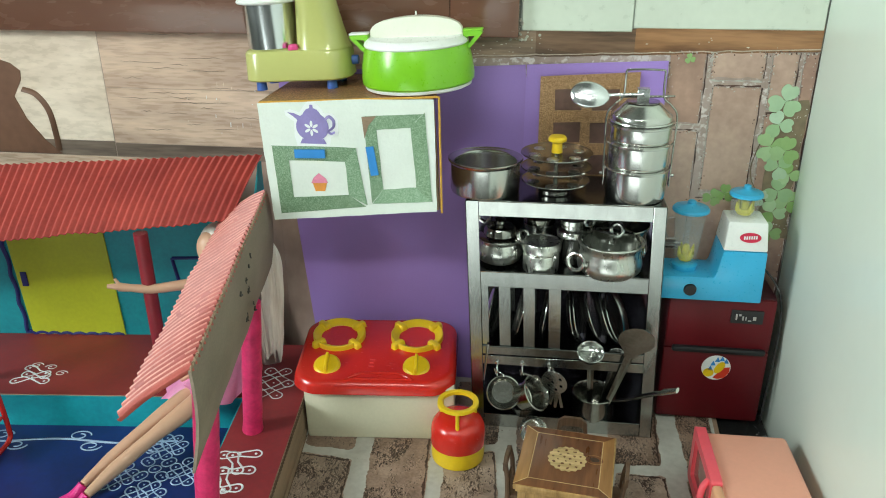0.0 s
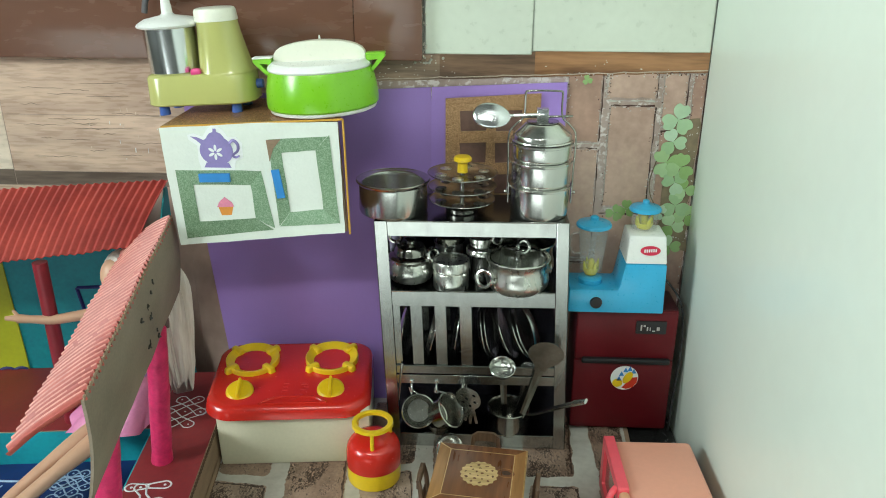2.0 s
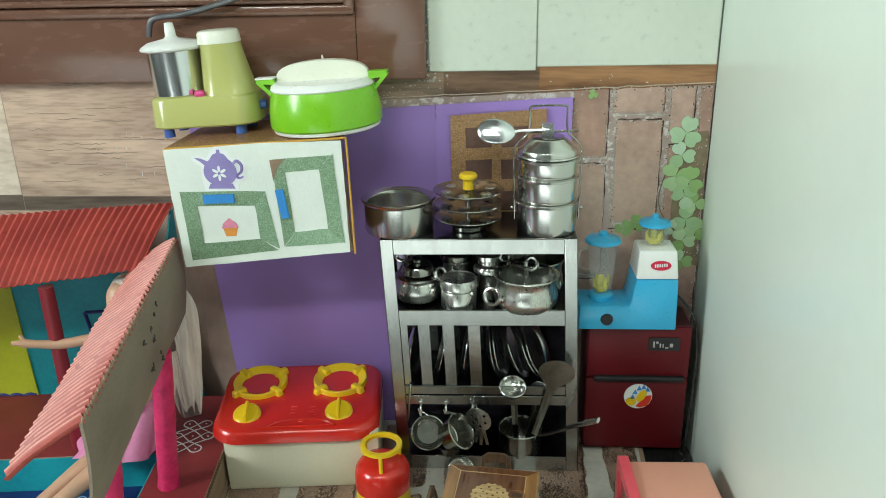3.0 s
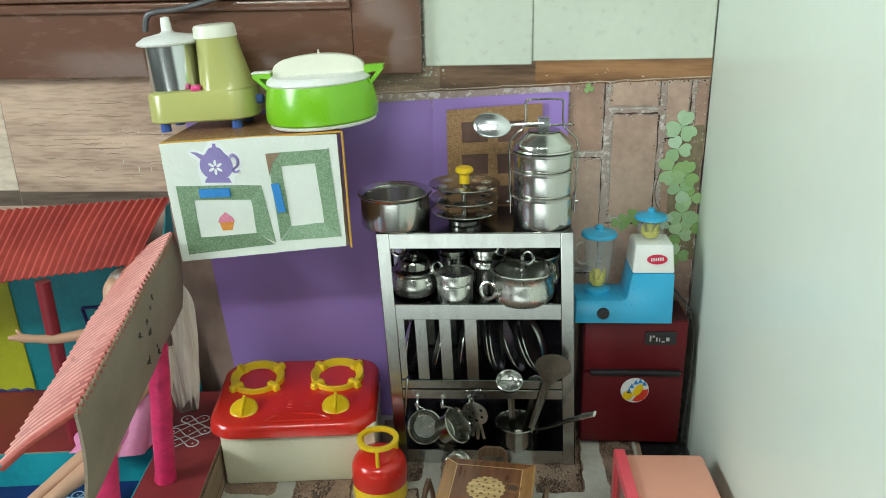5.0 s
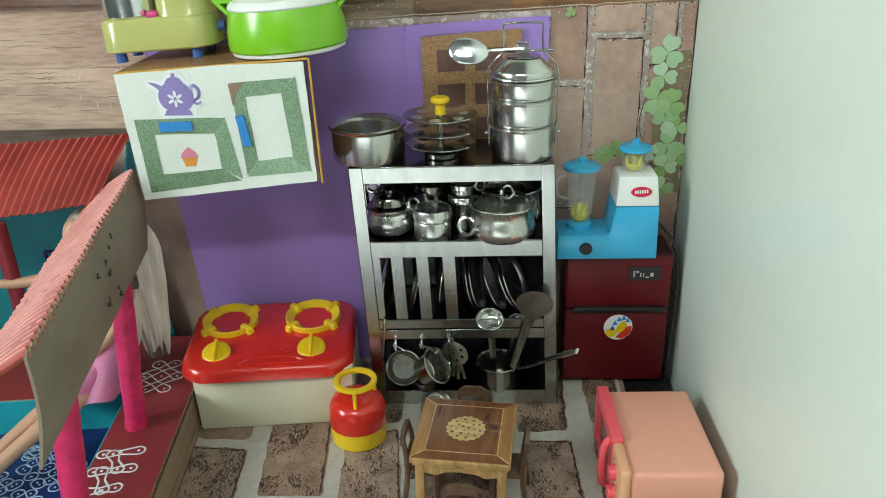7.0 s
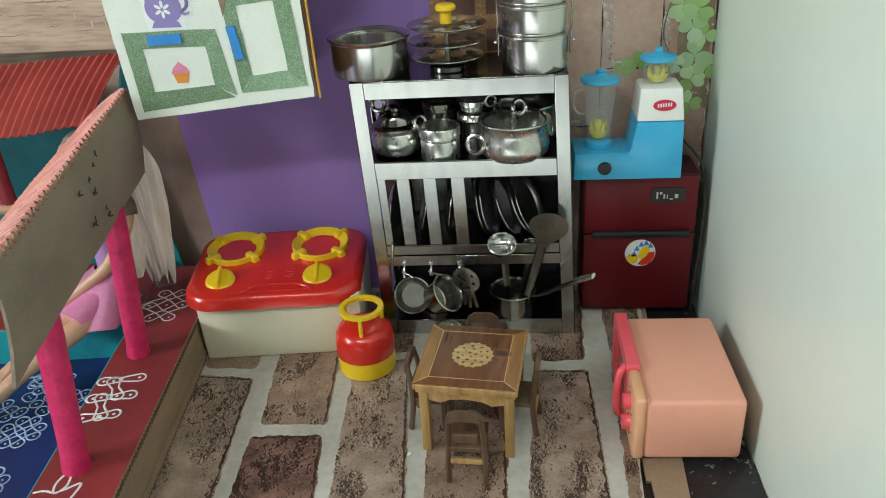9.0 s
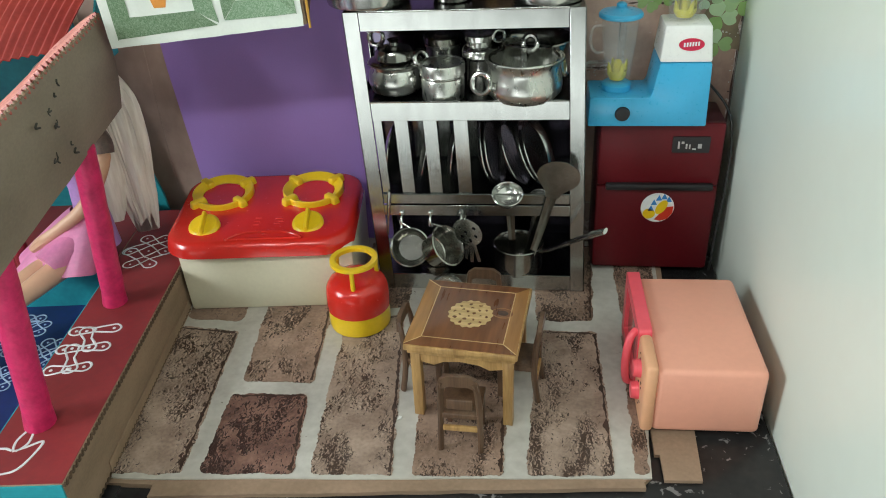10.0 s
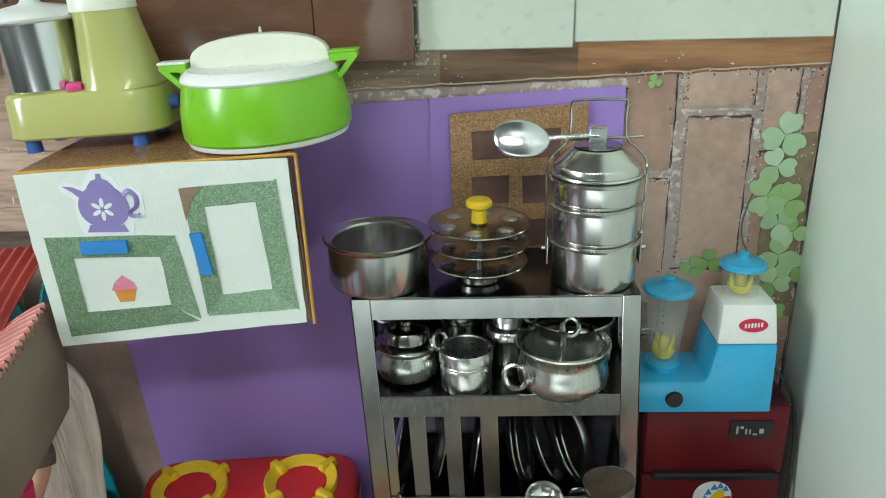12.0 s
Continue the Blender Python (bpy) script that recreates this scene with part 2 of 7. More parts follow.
def stone_mat(name, base, blotch, fleck, amount):
    """Printed stone: blotched ground with clusters of wandering dark cracks, chips and pale crests beside them."""
    m = mat(name, base, 0.4, 0, 0.12, 34, 330, 0.8, tint=blotch)
    n, L = m.node_tree.nodes, m.node_tree.links
    b = n["Principled BSDF"]
    old = b.inputs["Base Color"].links[0].from_socket
    tc, mp, info = n.new("ShaderNodeTexCoord"), n.new("ShaderNodeMapping"), n.new("ShaderNodeObjectInfo")
    mp.inputs["Rotation"].default_value = (0, 0, radians(30))
    mp.inputs["Scale"].default_value = (1.5, 0.8, 1)
    add0 = n.new("ShaderNodeVectorMath")
    L.new(tc.outputs["Object"], add0.inputs[0])
    L.new(info.outputs["Random"], add0.inputs[1])
    L.new(add0.outputs[0], mp.inputs[0])

    def field(scale, detail, twist, shift=0.0):
        t = n.new("ShaderNodeTexNoise")
        t.inputs["Scale"].default_value, t.inputs["Detail"].default_value, t.inputs["Distortion"].default_value = scale, detail, twist
        if shift:
            off = n.new("ShaderNodeVectorMath")
            L.new(mp.outputs[0], off.inputs[0])
            off.inputs[1].default_value = (shift, shift, 0)
            L.new(off.outputs[0], t.inputs["Vector"])
        else:
            L.new(mp.outputs[0], t.inputs["Vector"])
        return t.outputs[0]

    def calc(op, a, c, d=None):
        k = n.new("ShaderNodeMath")
        k.operation = op
        for i, v in enumerate((a, c, d)):
            if v is None:
                continue
            if isinstance(v, (int, float)):
                k.inputs[i].default_value = v
            else:
                L.new(v, k.inputs[i])
        return k.outputs[0]

    def ramp(v, lo, hi):
        r = n.new("ShaderNodeMapRange")
        r.inputs["From Min"].default_value, r.inputs["From Max"].default_value = lo, hi
        L.new(v, r.inputs[0])
        return r.outputs[0]

    patch = field(26.0, 3.0, 0.7)
    chips = ramp(calc("MULTIPLY_ADD", patch, 0.8, field(230.0, 5.0, 1.6)), amount, amount + 0.04)
    near = ramp(patch, 0.44, 0.6)
    crack = calc("MULTIPLY", ramp(calc("ABSOLUTE", calc("SUBTRACT", field(70.0, 5.0, 2.2), 0.5), 0), 0.034, 0.014), near)
    crest = calc("MULTIPLY", ramp(calc("ABSOLUTE", calc("SUBTRACT", field(70.0, 5.0, 2.2, 0.0018), 0.5), 0), 0.03, 0.008), near)
    dark = calc("MAXIMUM", chips, crack)
    colour = old
    for f, c, k in ((crest, tuple(min(1, v * 1.6 + 0.05) for v in base), 0.6), (dark, fleck, 1.0)):
        mix = n.new("ShaderNodeMix")
        mix.data_type = "RGBA"
        L.new(calc("MULTIPLY", f, k), mix.inputs["Factor"])
        L.new(colour, mix.inputs["A"])
        mix.inputs["B"].default_value = (*c, 1)
        colour = mix.outputs["Result"]
    L.new(colour, b.inputs["Base Color"])
    relief = n.new("ShaderNodeBump")
    relief.inputs["Strength"].default_value, relief.inputs["Distance"].default_value = 0.5, 0.0008
    L.new(b.inputs["Normal"].links[0].from_socket, relief.inputs["Normal"])
    L.new(calc("SUBTRACT", crest, dark), relief.inputs["Height"])
    L.new(relief.outputs[0], b.inputs["Normal"])
    return m


stone_print = [stone_mat("stone_print", (0.36, 0.245, 0.185), (0.18, 0.115, 0.082), (0.055, 0.03, 0.02), 0.97),
               stone_mat("stone_print_pale", (0.41, 0.305, 0.24), (0.225, 0.155, 0.118), (0.06, 0.034, 0.024), 0.975),
               stone_mat("stone_print_dark", (0.27, 0.15, 0.115), (0.12, 0.06, 0.047), (0.045, 0.02, 0.016), 0.9)]
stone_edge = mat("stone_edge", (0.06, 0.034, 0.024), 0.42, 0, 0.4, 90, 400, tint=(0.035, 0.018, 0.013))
wall_brick = speck_mat("wall_brick", (0.5, 0.35, 0.28), (0.66, 0.56, 0.52), 120, 1.0, 0.36, (0.37, 0.24, 0.19), 0.12)
wall_brick_dark = speck_mat("wall_brick_dark", (0.4, 0.25, 0.19), (0.55, 0.44, 0.4), 120, 1.0, 0.36, (0.27, 0.16, 0.125), 0.12)
wall_mortar = speck_mat("wall_mortar", (0.42, 0.33, 0.3), (0.63, 0.57, 0.55), 170, 0.8, 0.4, (0.29, 0.21, 0.18), 0.12)
def leaf_mat(name, low, mid, high):
    """Printed leaves, each with its own green and a paler middle."""
    m = mat(name, mid, 0.4, 0, 0.25, 60, 260)
    n, L = m.node_tree.nodes, m.node_tree.links
    b = n["Principled BSDF"]
    old = b.inputs["Base Color"].links[0].from_socket
    geo, ramp, mix = n.new("ShaderNodeNewGeometry"), n.new("ShaderNodeValToRGB"), n.new("ShaderNodeMix")
    ramp.color_ramp.elements[0].color, ramp.color_ramp.elements[1].color = (*low, 1), (*high, 1)
    L.new(geo.outputs["Random Per Island"], ramp.inputs[0])
    mix.data_type = "RGBA"
    mix.inputs["Factor"].default_value = 0.75
    L.new(old, mix.inputs["A"])
    L.new(ramp.outputs[0], mix.inputs["B"])
    L.new(mix.outputs["Result"], b.inputs["Base Color"])
    return m


leaf_print = leaf_mat("leaf_print", (0.2, 0.36, 0.09), (0.36, 0.5, 0.22), (0.46, 0.62, 0.4))
leaf_print_pale = leaf_mat("leaf_print_pale", (0.26, 0.43, 0.18), (0.4, 0.54, 0.37), (0.46, 0.6, 0.45))
blade_plastic = mat("blade_plastic", (0.52, 0.47, 0.02), 0.35, 0, 0.08, 60, 300)
leaf_dark = mat("leaf_dark", (0.2, 0.15, 0.09), 0.5, 0, 0.3, 40, 200)
plank_print = mat("plank_print", (0.53, 0.39, 0.3), 0.28, 0, 0.4, 42, 330, 0.08, (0.12, 1, 1), 0.45, 0.2, (0.33, 0.22, 0.165))
plank_print_pale = mat("plank_print_pale", (0.67, 0.56, 0.46), 0.28, 0, 0.3, 30, 180, 0.06, (0.3, 1, 1), 0.45, 0.2, (0.54, 0.43, 0.335))
plank_print_dark = wood_mat("plank_print_dark", (0.1, 0.07, 0.055), (0.2, 0.15, 0.12), "x", 0.34, 7, 0.1, 0.05)
plank_print_upright = mat("plank_print_upright", (0.36, 0.26, 0.21), 0.34, 0, 0.3, 9, 60, 0.05, (1, 1, 0.7), tint=(0.22, 0.15, 0.13))
border_print = wood_mat("border_print", (0.13, 0.058, 0.026), (0.31, 0.155, 0.072), "x", 0.34, 8, 0.1, 0.05)
border_dark = wood_mat("border_dark", (0.06, 0.034, 0.022), (0.18, 0.105, 0.065), "x", 0.34, 9, 0.1, 0.05)
border_grey = wood_mat("border_grey", (0.1, 0.066, 0.046), (0.27, 0.185, 0.13), "x", 0.34, 9, 0.1, 0.05)
crease_paper = mat("crease_paper", (0.48, 0.39, 0.32), 0.6, 0, 0.3, 60, 300)
clear_edge = glass_mat("clear_edge", (0.85, 0.9, 0.88), 0.08, 0.12)
jug_print = mat("jug_print", (0.16, 0.075, 0.045), 0.4, 0, 0.25, 10, 100)
frame_wood = mat("frame_wood", (0.17, 0.078, 0.05), 0.26, 0, 0.1, 9, 90, 0.05, (0.3, 1, 1), 0.5, 0.4, (0.14, 0.062, 0.04))
shutter_wood = wood_mat("shutter_wood", (0.05, 0.025, 0.02), (0.1, 0.05, 0.04), "x", 0.3, 6, 0.3)
wall_tile = mat("wall_tile", (0.6, 0.64, 0.55), 0.3, 0, 0.06, 8, 120, 0.05)
grout = mat("grout", (0.4, 0.42, 0.37), 0.8, 0, 0.1, 30, 200)
putty = mat("putty", (0.55, 0.52, 0.45), 0.85, 0, 0.25, 90, 400, 0.5)
laminate = mat("laminate", (0.83, 0.9, 0.81), 0.32, 0, 0.03, 4, 60, 0.015, spec=0.45, rvar=0.05)
# room shell kept dark grey to hold down bounce light and steel reflections
room_paint_dimmed = mat("room_paint_dimmed", (0.2, 0.21, 0.19), 0.7, 0, 0.06, 3, 60, 0.05)
room_floor = mat("room_floor", (0.18, 0.18, 0.17), 0.35, 0, 0.1, 4, 60)
skin = mat("skin", (0.62, 0.36, 0.24), 0.42, 0, 0.05, 40, 300)
hair = mat("hair", (0.86, 0.81, 0.76), 0.33, 0, 0.25, 90, 500, 0.4, (1, 1, 0.06), tint=(0.68, 0.6, 0.54))
dress_pink = mat("dress_pink", (0.68, 0.22, 0.42), 0.4, 0, 0.15, 40, 300, 0.15)
dress_lilac = mat("dress_lilac", (0.42, 0.24, 0.55), 0.45, 0, 0.15, 40, 300)
sleeve_brown = mat("sleeve_brown", (0.13, 0.085, 0.07), 0.5, 0, 0.3, 200, 600)
shoe_pink = mat("shoe_pink", (0.75, 0.03, 0.25), 0.3, 0, 0.1, 40, 300)
cable_black = mat("cable_black", (0.02, 0.02, 0.02), 0.45, 0, 0.2, 60, 300)
tube_glow = bpy.data.materials.new("tube_glow")
tube_glow.use_nodes = True
tube_glow.node_tree.nodes["Principled BSDF"].inputs["Emission Color"].default_value = (0.93, 1.0, 0.95, 1)
tube_glow.node_tree.nodes["Principled BSDF"].inputs["Emission Strength"].default_value = 6.0


# ---- mesh helpers ----
def finish(name, bm, material, smooth=True):
    me = bpy.data.meshes.new(name)
    bmesh.ops.recalc_face_normals(bm, faces=bm.faces[:])
    bm.to_mesh(me)
    bm.free()
    for m in material if isinstance(material, (list, tuple)) else [material]:
        me.materials.append(m)
    if smooth:
        me.shade_smooth()
        me.set_sharp_from_angle(angle=radians(38))
    return me


def part(name, bm, material, parent, label="", smooth=True):
    """Links a bmesh as one mesh object under a thing or a part."""
    ob = new(name, finish(name, bm, material, smooth))
    ob.parent = parent
    return tagged(ob, label)


def thing(name, label, category, m, group="", kind=""):
    """An Empty at the base of a thing, which parents its parts."""
    ob = new(name)
    ob.empty_display_size = 0.01
    ob.matrix_basis = m
    return tagged(ob, label, category, group, kind)


def solid(name, bm, material, label, category, m, group="", kind="", smooth=True):
    """A thing that is one mesh."""
    ob = new(name, finish(name, bm, material, smooth))
    ob.matrix_basis = m
    return tagged(ob, label, category, group, kind)


def box(x0, x1, y0, y1, z0, z1, bevel=0.0, seg=2, bm=None, taper=None):
    """A box between six planes; taper: (dx, dy) by which each top side draws in."""
    b = bmesh.new()
    bmesh.ops.create_cube(b, size=1)
    for v in b.verts:
        top = v.co.z > 0
        tx, ty = (taper or (0, 0)) if top else (0, 0)
        v.co = Vector((x1 - tx if v.co.x > 0 else x0 + tx, y1 - ty if v.co.y > 0 else y0 + ty, z1 if top else z0))
    if bevel:
        bmesh.ops.bevel(b, geom=b.edges[:] + b.verts[:], offset=bevel, segments=seg, profile=0.5, affect="EDGES")
    return join(bm, b)


def join(bm, b):
    if bm is None:
        return b
    me = bpy.data.meshes.new("scrap")
    b.to_mesh(me)
    b.free()
    bm.from_mesh(me)
    bpy.data.meshes.remove(me)
    return bm


def moved(b, m):
    bmesh.ops.transform(b, matrix=m, verts=b.verts[:])
    return b


def lathe(profile, seg=40, bm=None, m=None):
    """Turns a list of (r, z) round the z axis; points with r = 0 close it."""
    b = bmesh.new()
    rings = []
    for r, z in profile:
        if r < 1e-6:
            rings.append([b.verts.new((0, 0, z))])
        else:
            rings.append([b.verts.new((r * math.cos(2 * math.pi * i / seg), r * math.sin(2 * math.pi * i / seg), z)) for i in range(seg)])
    for a, c in zip(rings, rings[1:]):
        for i in range(seg):
            j = (i + 1) % seg
            if len(a) == 1 and len(c) > 1:
                b.faces.new((a[0], c[i], c[j]))
            elif len(c) == 1 and len(a) > 1:
                b.faces.new((a[i], a[j], c[0]))
            elif len(a) > 1:
                b.faces.new((a[i], a[j], c[j], c[i]))
    if m is not None:
        moved(b, m)
    return join(bm, b)


def tube(path, radius, seg=10, closed=False, bm=None, flat=1.0):
    """A round bar along a path; radius may be one number or one for each point."""
    b = bmesh.new()
    pts = [Vector(p) for p in path]
    n = len(pts)
    rad = radius if isinstance(radius, (list, tuple)) else [radius] * n
    rings, side = [], None
    for i, p in enumerate(pts):
        a, c = (pts[i - 1], pts[(i + 1) % n]) if closed else (pts[max(i - 1, 0)], pts[min(i + 1, n - 1)])
        d = (c - a).normalized()
        if side is None:
            side = d.orthogonal().normalized()
        side = (side - d * side.dot(d)).normalized()
        up = d.cross(side)
        rings.append([b.verts.new(p + rad[i] * (math.cos(t) * side + flat * math.sin(t) * up)) for t in (2 * math.pi * k / seg for k in range(seg))])
    pairs = list(zip(rings, rings[1:])) + ([(rings[-1], rings[0])] if closed else [])
    for k, (a, c) in enumerate(pairs):
        off = 0
        if closed and k == len(pairs) - 1:
            off = min(range(seg), key=lambda s: (a[0].co - c[s].co).length)
        for i in range(seg):
            j = (i + 1) % seg
            b.faces.new((a[i], a[j], c[(j + off) % seg], c[(i + off) % seg]))
    if not closed:
        b.faces.new(rings[0][::-1])
        b.faces.new(rings[-1])
    return join(bm, b)


def plate(outline, thick, m=None, bm=None, holes=(), bevel=0.0):
    """A flat piece cut from a sheet: an outline of (x, y) with holes, from z = 0 to thick."""
    b = bmesh.new()
    edges = []
    for loop in (outline, *holes):
        vs = [b.verts.new((x, y, 0)) for x, y in loop]
        edges += [b.edges.new((vs[i], vs[(i + 1) % len(vs)])) for i in range(len(vs))]
    bmesh.ops.triangle_fill(b, use_beauty=True, use_dissolve=True, edges=edges)
    r = bmesh.ops.extrude_face_region(b, geom=b.faces[:])
    bmesh.ops.translate(b, vec=(0, 0, thick), verts=[v for v in r["geom"] if isinstance(v, bmesh.types.BMVert)])
    if m is not None:
        moved(b, m)
    return join(bm, b)


def spline(pts, n=6, closed=False):
    """A smooth curve through points."""
    pts = [Vector(p) for p in pts]
    out, k = [], len(pts)
    for i in range(k if closed else k - 1):
        p = [pts[(i + d) % k] if closed else pts[min(max(i + d, 0), k - 1)] for d in (-1, 0, 1, 2)]
        for s in range(n):
            t = s / n
            out.append(0.5 * (2 * p[1] + (p[2] - p[0]) * t + (2 * p[0] - 5 * p[1] + 4 * p[2] - p[3]) * t * t + (3 * p[1] - p[0] - 3 * p[2] + p[3]) * t ** 3))
    return out if closed else out + [pts[-1]]


def ellipse(cx, cy, rx, ry, turn=0.0, n=28):
    c, s = math.cos(radians(turn)), math.sin(radians(turn))
    return [(cx + rx * math.cos(a) * c - ry * math.sin(a) * s, cy + rx * math.cos(a) * s + ry * math.sin(a) * c) for a in (2 * math.pi * i / n for i in range(n))]


def rounded(x0, x1, y0, y1, r, n=5):
    out = []
    for cx, cy, a0 in ((x1 - r, y1 - r, 0), (x0 + r, y1 - r, 90), (x0 + r, y0 + r, 180), (x1 - r, y0 + r, 270)):
        out += [(cx + r * math.cos(radians(a0 + 90 * k / n)), cy + r * math.sin(radians(a0 + 90 * k / n))) for k in range(n + 1)]
    return out


def ribbon(path, width, z, thick=0.0006, closed=False, bm=None):
    """A painted stroke lying flat: a low strip with a rounded back."""
    b = bmesh.new()
    pts = [Vector((p[0], p[1], 0)) for p in path]
    n = len(pts)
    rows = []
    for i, p in enumerate(pts):
        a, c = (pts[i - 1], pts[(i + 1) % n]) if closed else (pts[max(i - 1, 0)], pts[min(i + 1, n - 1)])
        d = (c - a).normalized()
        s = Vector((-d.y, d.x, 0))
        w = width * (0.85 + 0.3 * noise.noise(p * 90))
        rows.append([b.verts.new(p + s * w * k + Vector((0, 0, z + h))) for k, h in ((-0.5, 0), (-0.3, thick), (0.3, thick), (0.5, 0))])
    for r, q in list(zip(rows, rows[1:])) + ([(rows[-1], rows[0])] if closed else []):
        for k in range(3):
            b.faces.new((r[k], r[k + 1], q[k + 1], q[k]))
    return join(bm, b)


def loft(levels, n=7):
    """A body through rounded outlines: rows of (z, x0, x1, y0, y1, corner radius), closed at both ends."""
    b = bmesh.new()
    rings = [[b.verts.new((x, y, z)) for x, y in rounded(x0, x1, y0, y1, r, n)] for z, x0, x1, y0, y1, r in levels]
    for p, q in zip(rings, rings[1:]):
        for i in range(len(p)):
            j = (i + 1) % len(p)
            b.faces.new((p[i], p[j], q[j], q[i]))
    b.faces.new(rings[0][::-1])
    b.faces.new(rings[-1])
    return b


UPRIGHT = pose(0, 0, 0, 90)  # turns a flat (x, y) outline so that it stands in the x-z plane, its front towards -y

# ---- the setting ----
WALL = 0.105  # front of the back wall
SIDE = 0.356  # face of the white cabinet side

solid("wall_back", box(-2.7, 1.2, WALL, WALL + 0.12, -0.95, 2.6), room_paint_dimmed, "room wall behind the play kitchen, darkened to cut bounce light", "wall", pose(0, 0, 0), kind="structure", smooth=False)
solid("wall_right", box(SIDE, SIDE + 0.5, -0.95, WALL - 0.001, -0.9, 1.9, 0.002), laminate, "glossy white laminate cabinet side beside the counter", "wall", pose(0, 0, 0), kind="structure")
solid("wall_left", box(-2.7, -2.6, -2.6, WALL, -0.95, 2.6), room_paint_dimmed, "unseen room wall, darkened to cut bounce light", "wall", pose(0, 0, 0), kind="structure", smooth=False)
solid("wall_east", box(1.1, 1.2, -2.6, WALL, -0.95, 2.6), room_paint_dimmed, "unseen room wall, darkened to cut bounce light", "wall", pose(0, 0, 0), kind="structure", smooth=False)
solid("wall_south", box(-2.6, 1.1, -2.6, -2.5, -0.95, 2.6), room_paint_dimmed, "unseen room wall, darkened to cut bounce light", "wall", pose(0, 0, 0), kind="structure", smooth=False)
solid("ceiling", box(-2.6, 1.1, -2.5, WALL, 2.5, 2.6), room_paint_dimmed, "unseen ceiling of the room, darkened to cut bounce light", "ceiling", pose(0, 0, 0), kind="structure", smooth=False)
solid("room_floor", box(-2.6, 1.1, -2.5, WALL, -0.95, -0.9), room_floor, "tiled room floor below the counter", "floor", pose(0, 0, 0), kind="structure", smooth=False)
solid("counter", box(-1.45, SIDE - 0.001, -0.36, WALL - 0.001, -0.036, -0.006, 0.004), granite, "polished black speckled granite counter top", "counter", pose(0, 0, 0), kind="structure")

# the tube light fitting, hung from the ceiling
fitting = look(TUBE_AT, TUBE_TO) @ pose(0, 0, 0.012)
tl = thing("tube_light", "slim white tube light hanging from the ceiling", "lamp", fitting)
part("body", box(-0.32, 0.32, -0.035, 0.035, 0.012, 0.05, 0.006), white_plastic, tl)
part("tube", tube([(-0.3, 0, 0.002), (0.3, 0, 0.002)], 0.009, 12), tube_glow, tl, "glowing glass tube")
for s in (-0.25, 0.25):
    a = fitting @ Vector((s, 0, 0.03))
    part("rod", tube([(s, 0, 0.03), fitting.inverted() @ Vector((a.x, a.y, 2.5))], 0.004, 8), white_plastic, tl)

# printed wall covering: planks on the left, bricks on the right
paper_l = thing("wall_covering", "glossy wall covering printed with weathered wooden planks", "wallpaper", pose(0, 0, 0), kind="structure")
part("backing", box(-1.4, -0.0035, WALL - 0.0009, WALL + 0.001, -0.005, 0.432), plank_print_upright, paper_l)
def sheet_piece(name, x0, x1, z0, z1, material, parent, t=0.0012, bev=0.0002):
    return part(name, box(x0, x1, WALL - t, WALL + 0.001, z0, z1, bev, 1), material, parent)
for x0, x1, z0, z1, mt in ((-1.4, -0.4405, 0.3, 0.432, plank_print_pale), (-0.4395, -0.0035, 0.366, 0.432, plank_print), (-0.4395, -0.2385, 0.2985, 0.3655, plank_print),
                           (-1.4, -0.4405, 0.281, 0.2995, plank_print_dark), (-0.4395, -0.2385, 0.281, 0.2978, plank_print_dark), (-1.4, -0.3005, 0.19, 0.2805, plank_print),
                           (-1.4, -0.3005, 0.1, 0.1895, plank_print_pale), (-1.4, -0.3005, -0.005, 0.0995, plank_print), (-0.3, -0.2383, -0.005, 0.2805, plank_print_upright), (-0.238, -0.195, -0.005, 0.365, plank_print_upright),
                           (-0.1945, -0.0035, -0.005, 0.365, plank_print_upright)):
    sheet_piece("plank", x0, x1, z0, z1, mt, paper_l)
rnd = random.Random(17)
for k in range(22):
    x, z = rnd.uniform(-0.345, -0.235), rnd.uniform(0.3, 0.37)
    w, h = rnd.uniform(0.0005, 0.0012), rnd.uniform(0.001, 0.0065)
    part("scuff", plate([(x, z), (x + w, z + 0.0003), (x + w * 1.1, z + h), (x + w * 0.2, z + h * 0.9)], 0.0002, pose(0, WALL - 0.0013, 0) @ UPRIGHT), sticker_white if k % 2 else plank_print_pale, paper_l)
# dark cracks in the printed planks
for k in range(26):
    x, z, w = rnd.uniform(-0.43, -0.27), rnd.uniform(0.286, 0.43), rnd.uniform(0.012, 0.06)
    path = [(x + w * j / 9, WALL - 0.0013, z + 0.0022 * noise.noise(Vector((j * 0.5, k * 3.1, 2)))) for j in range(10)]
    part("crack", tube([p for p in path if p[0] < -0.24], [0.0004 * max(0.2, math.sin(math.pi * (j + 0.5) / 10) + 0.4 * noise.noise(Vector((j, k, 1)))) for j in range(sum(p[0] < -0.24 for p in path))], 5, flat=0.3), plank_print_dark, paper_l)
# the printed jug
jug = [(-0.62, 0.282), (-0.612, 0.33), (-0.598, 0.36), (-0.585, 0.385), (-0.572, 0.397), (-0.556, 0.392), (-0.545, 0.383), (-0.547, 0.372), (-0.56, 0.352),
       (-0.55, 0.325), (-0.53, 0.298), (-0.512, 0.282)]
part("jug_picture", plate(jug, 0.0004, pose(0, WALL - 0.0014, 0) @ UPRIGHT), jug_print, paper_l, "printed brown jug silhouette")
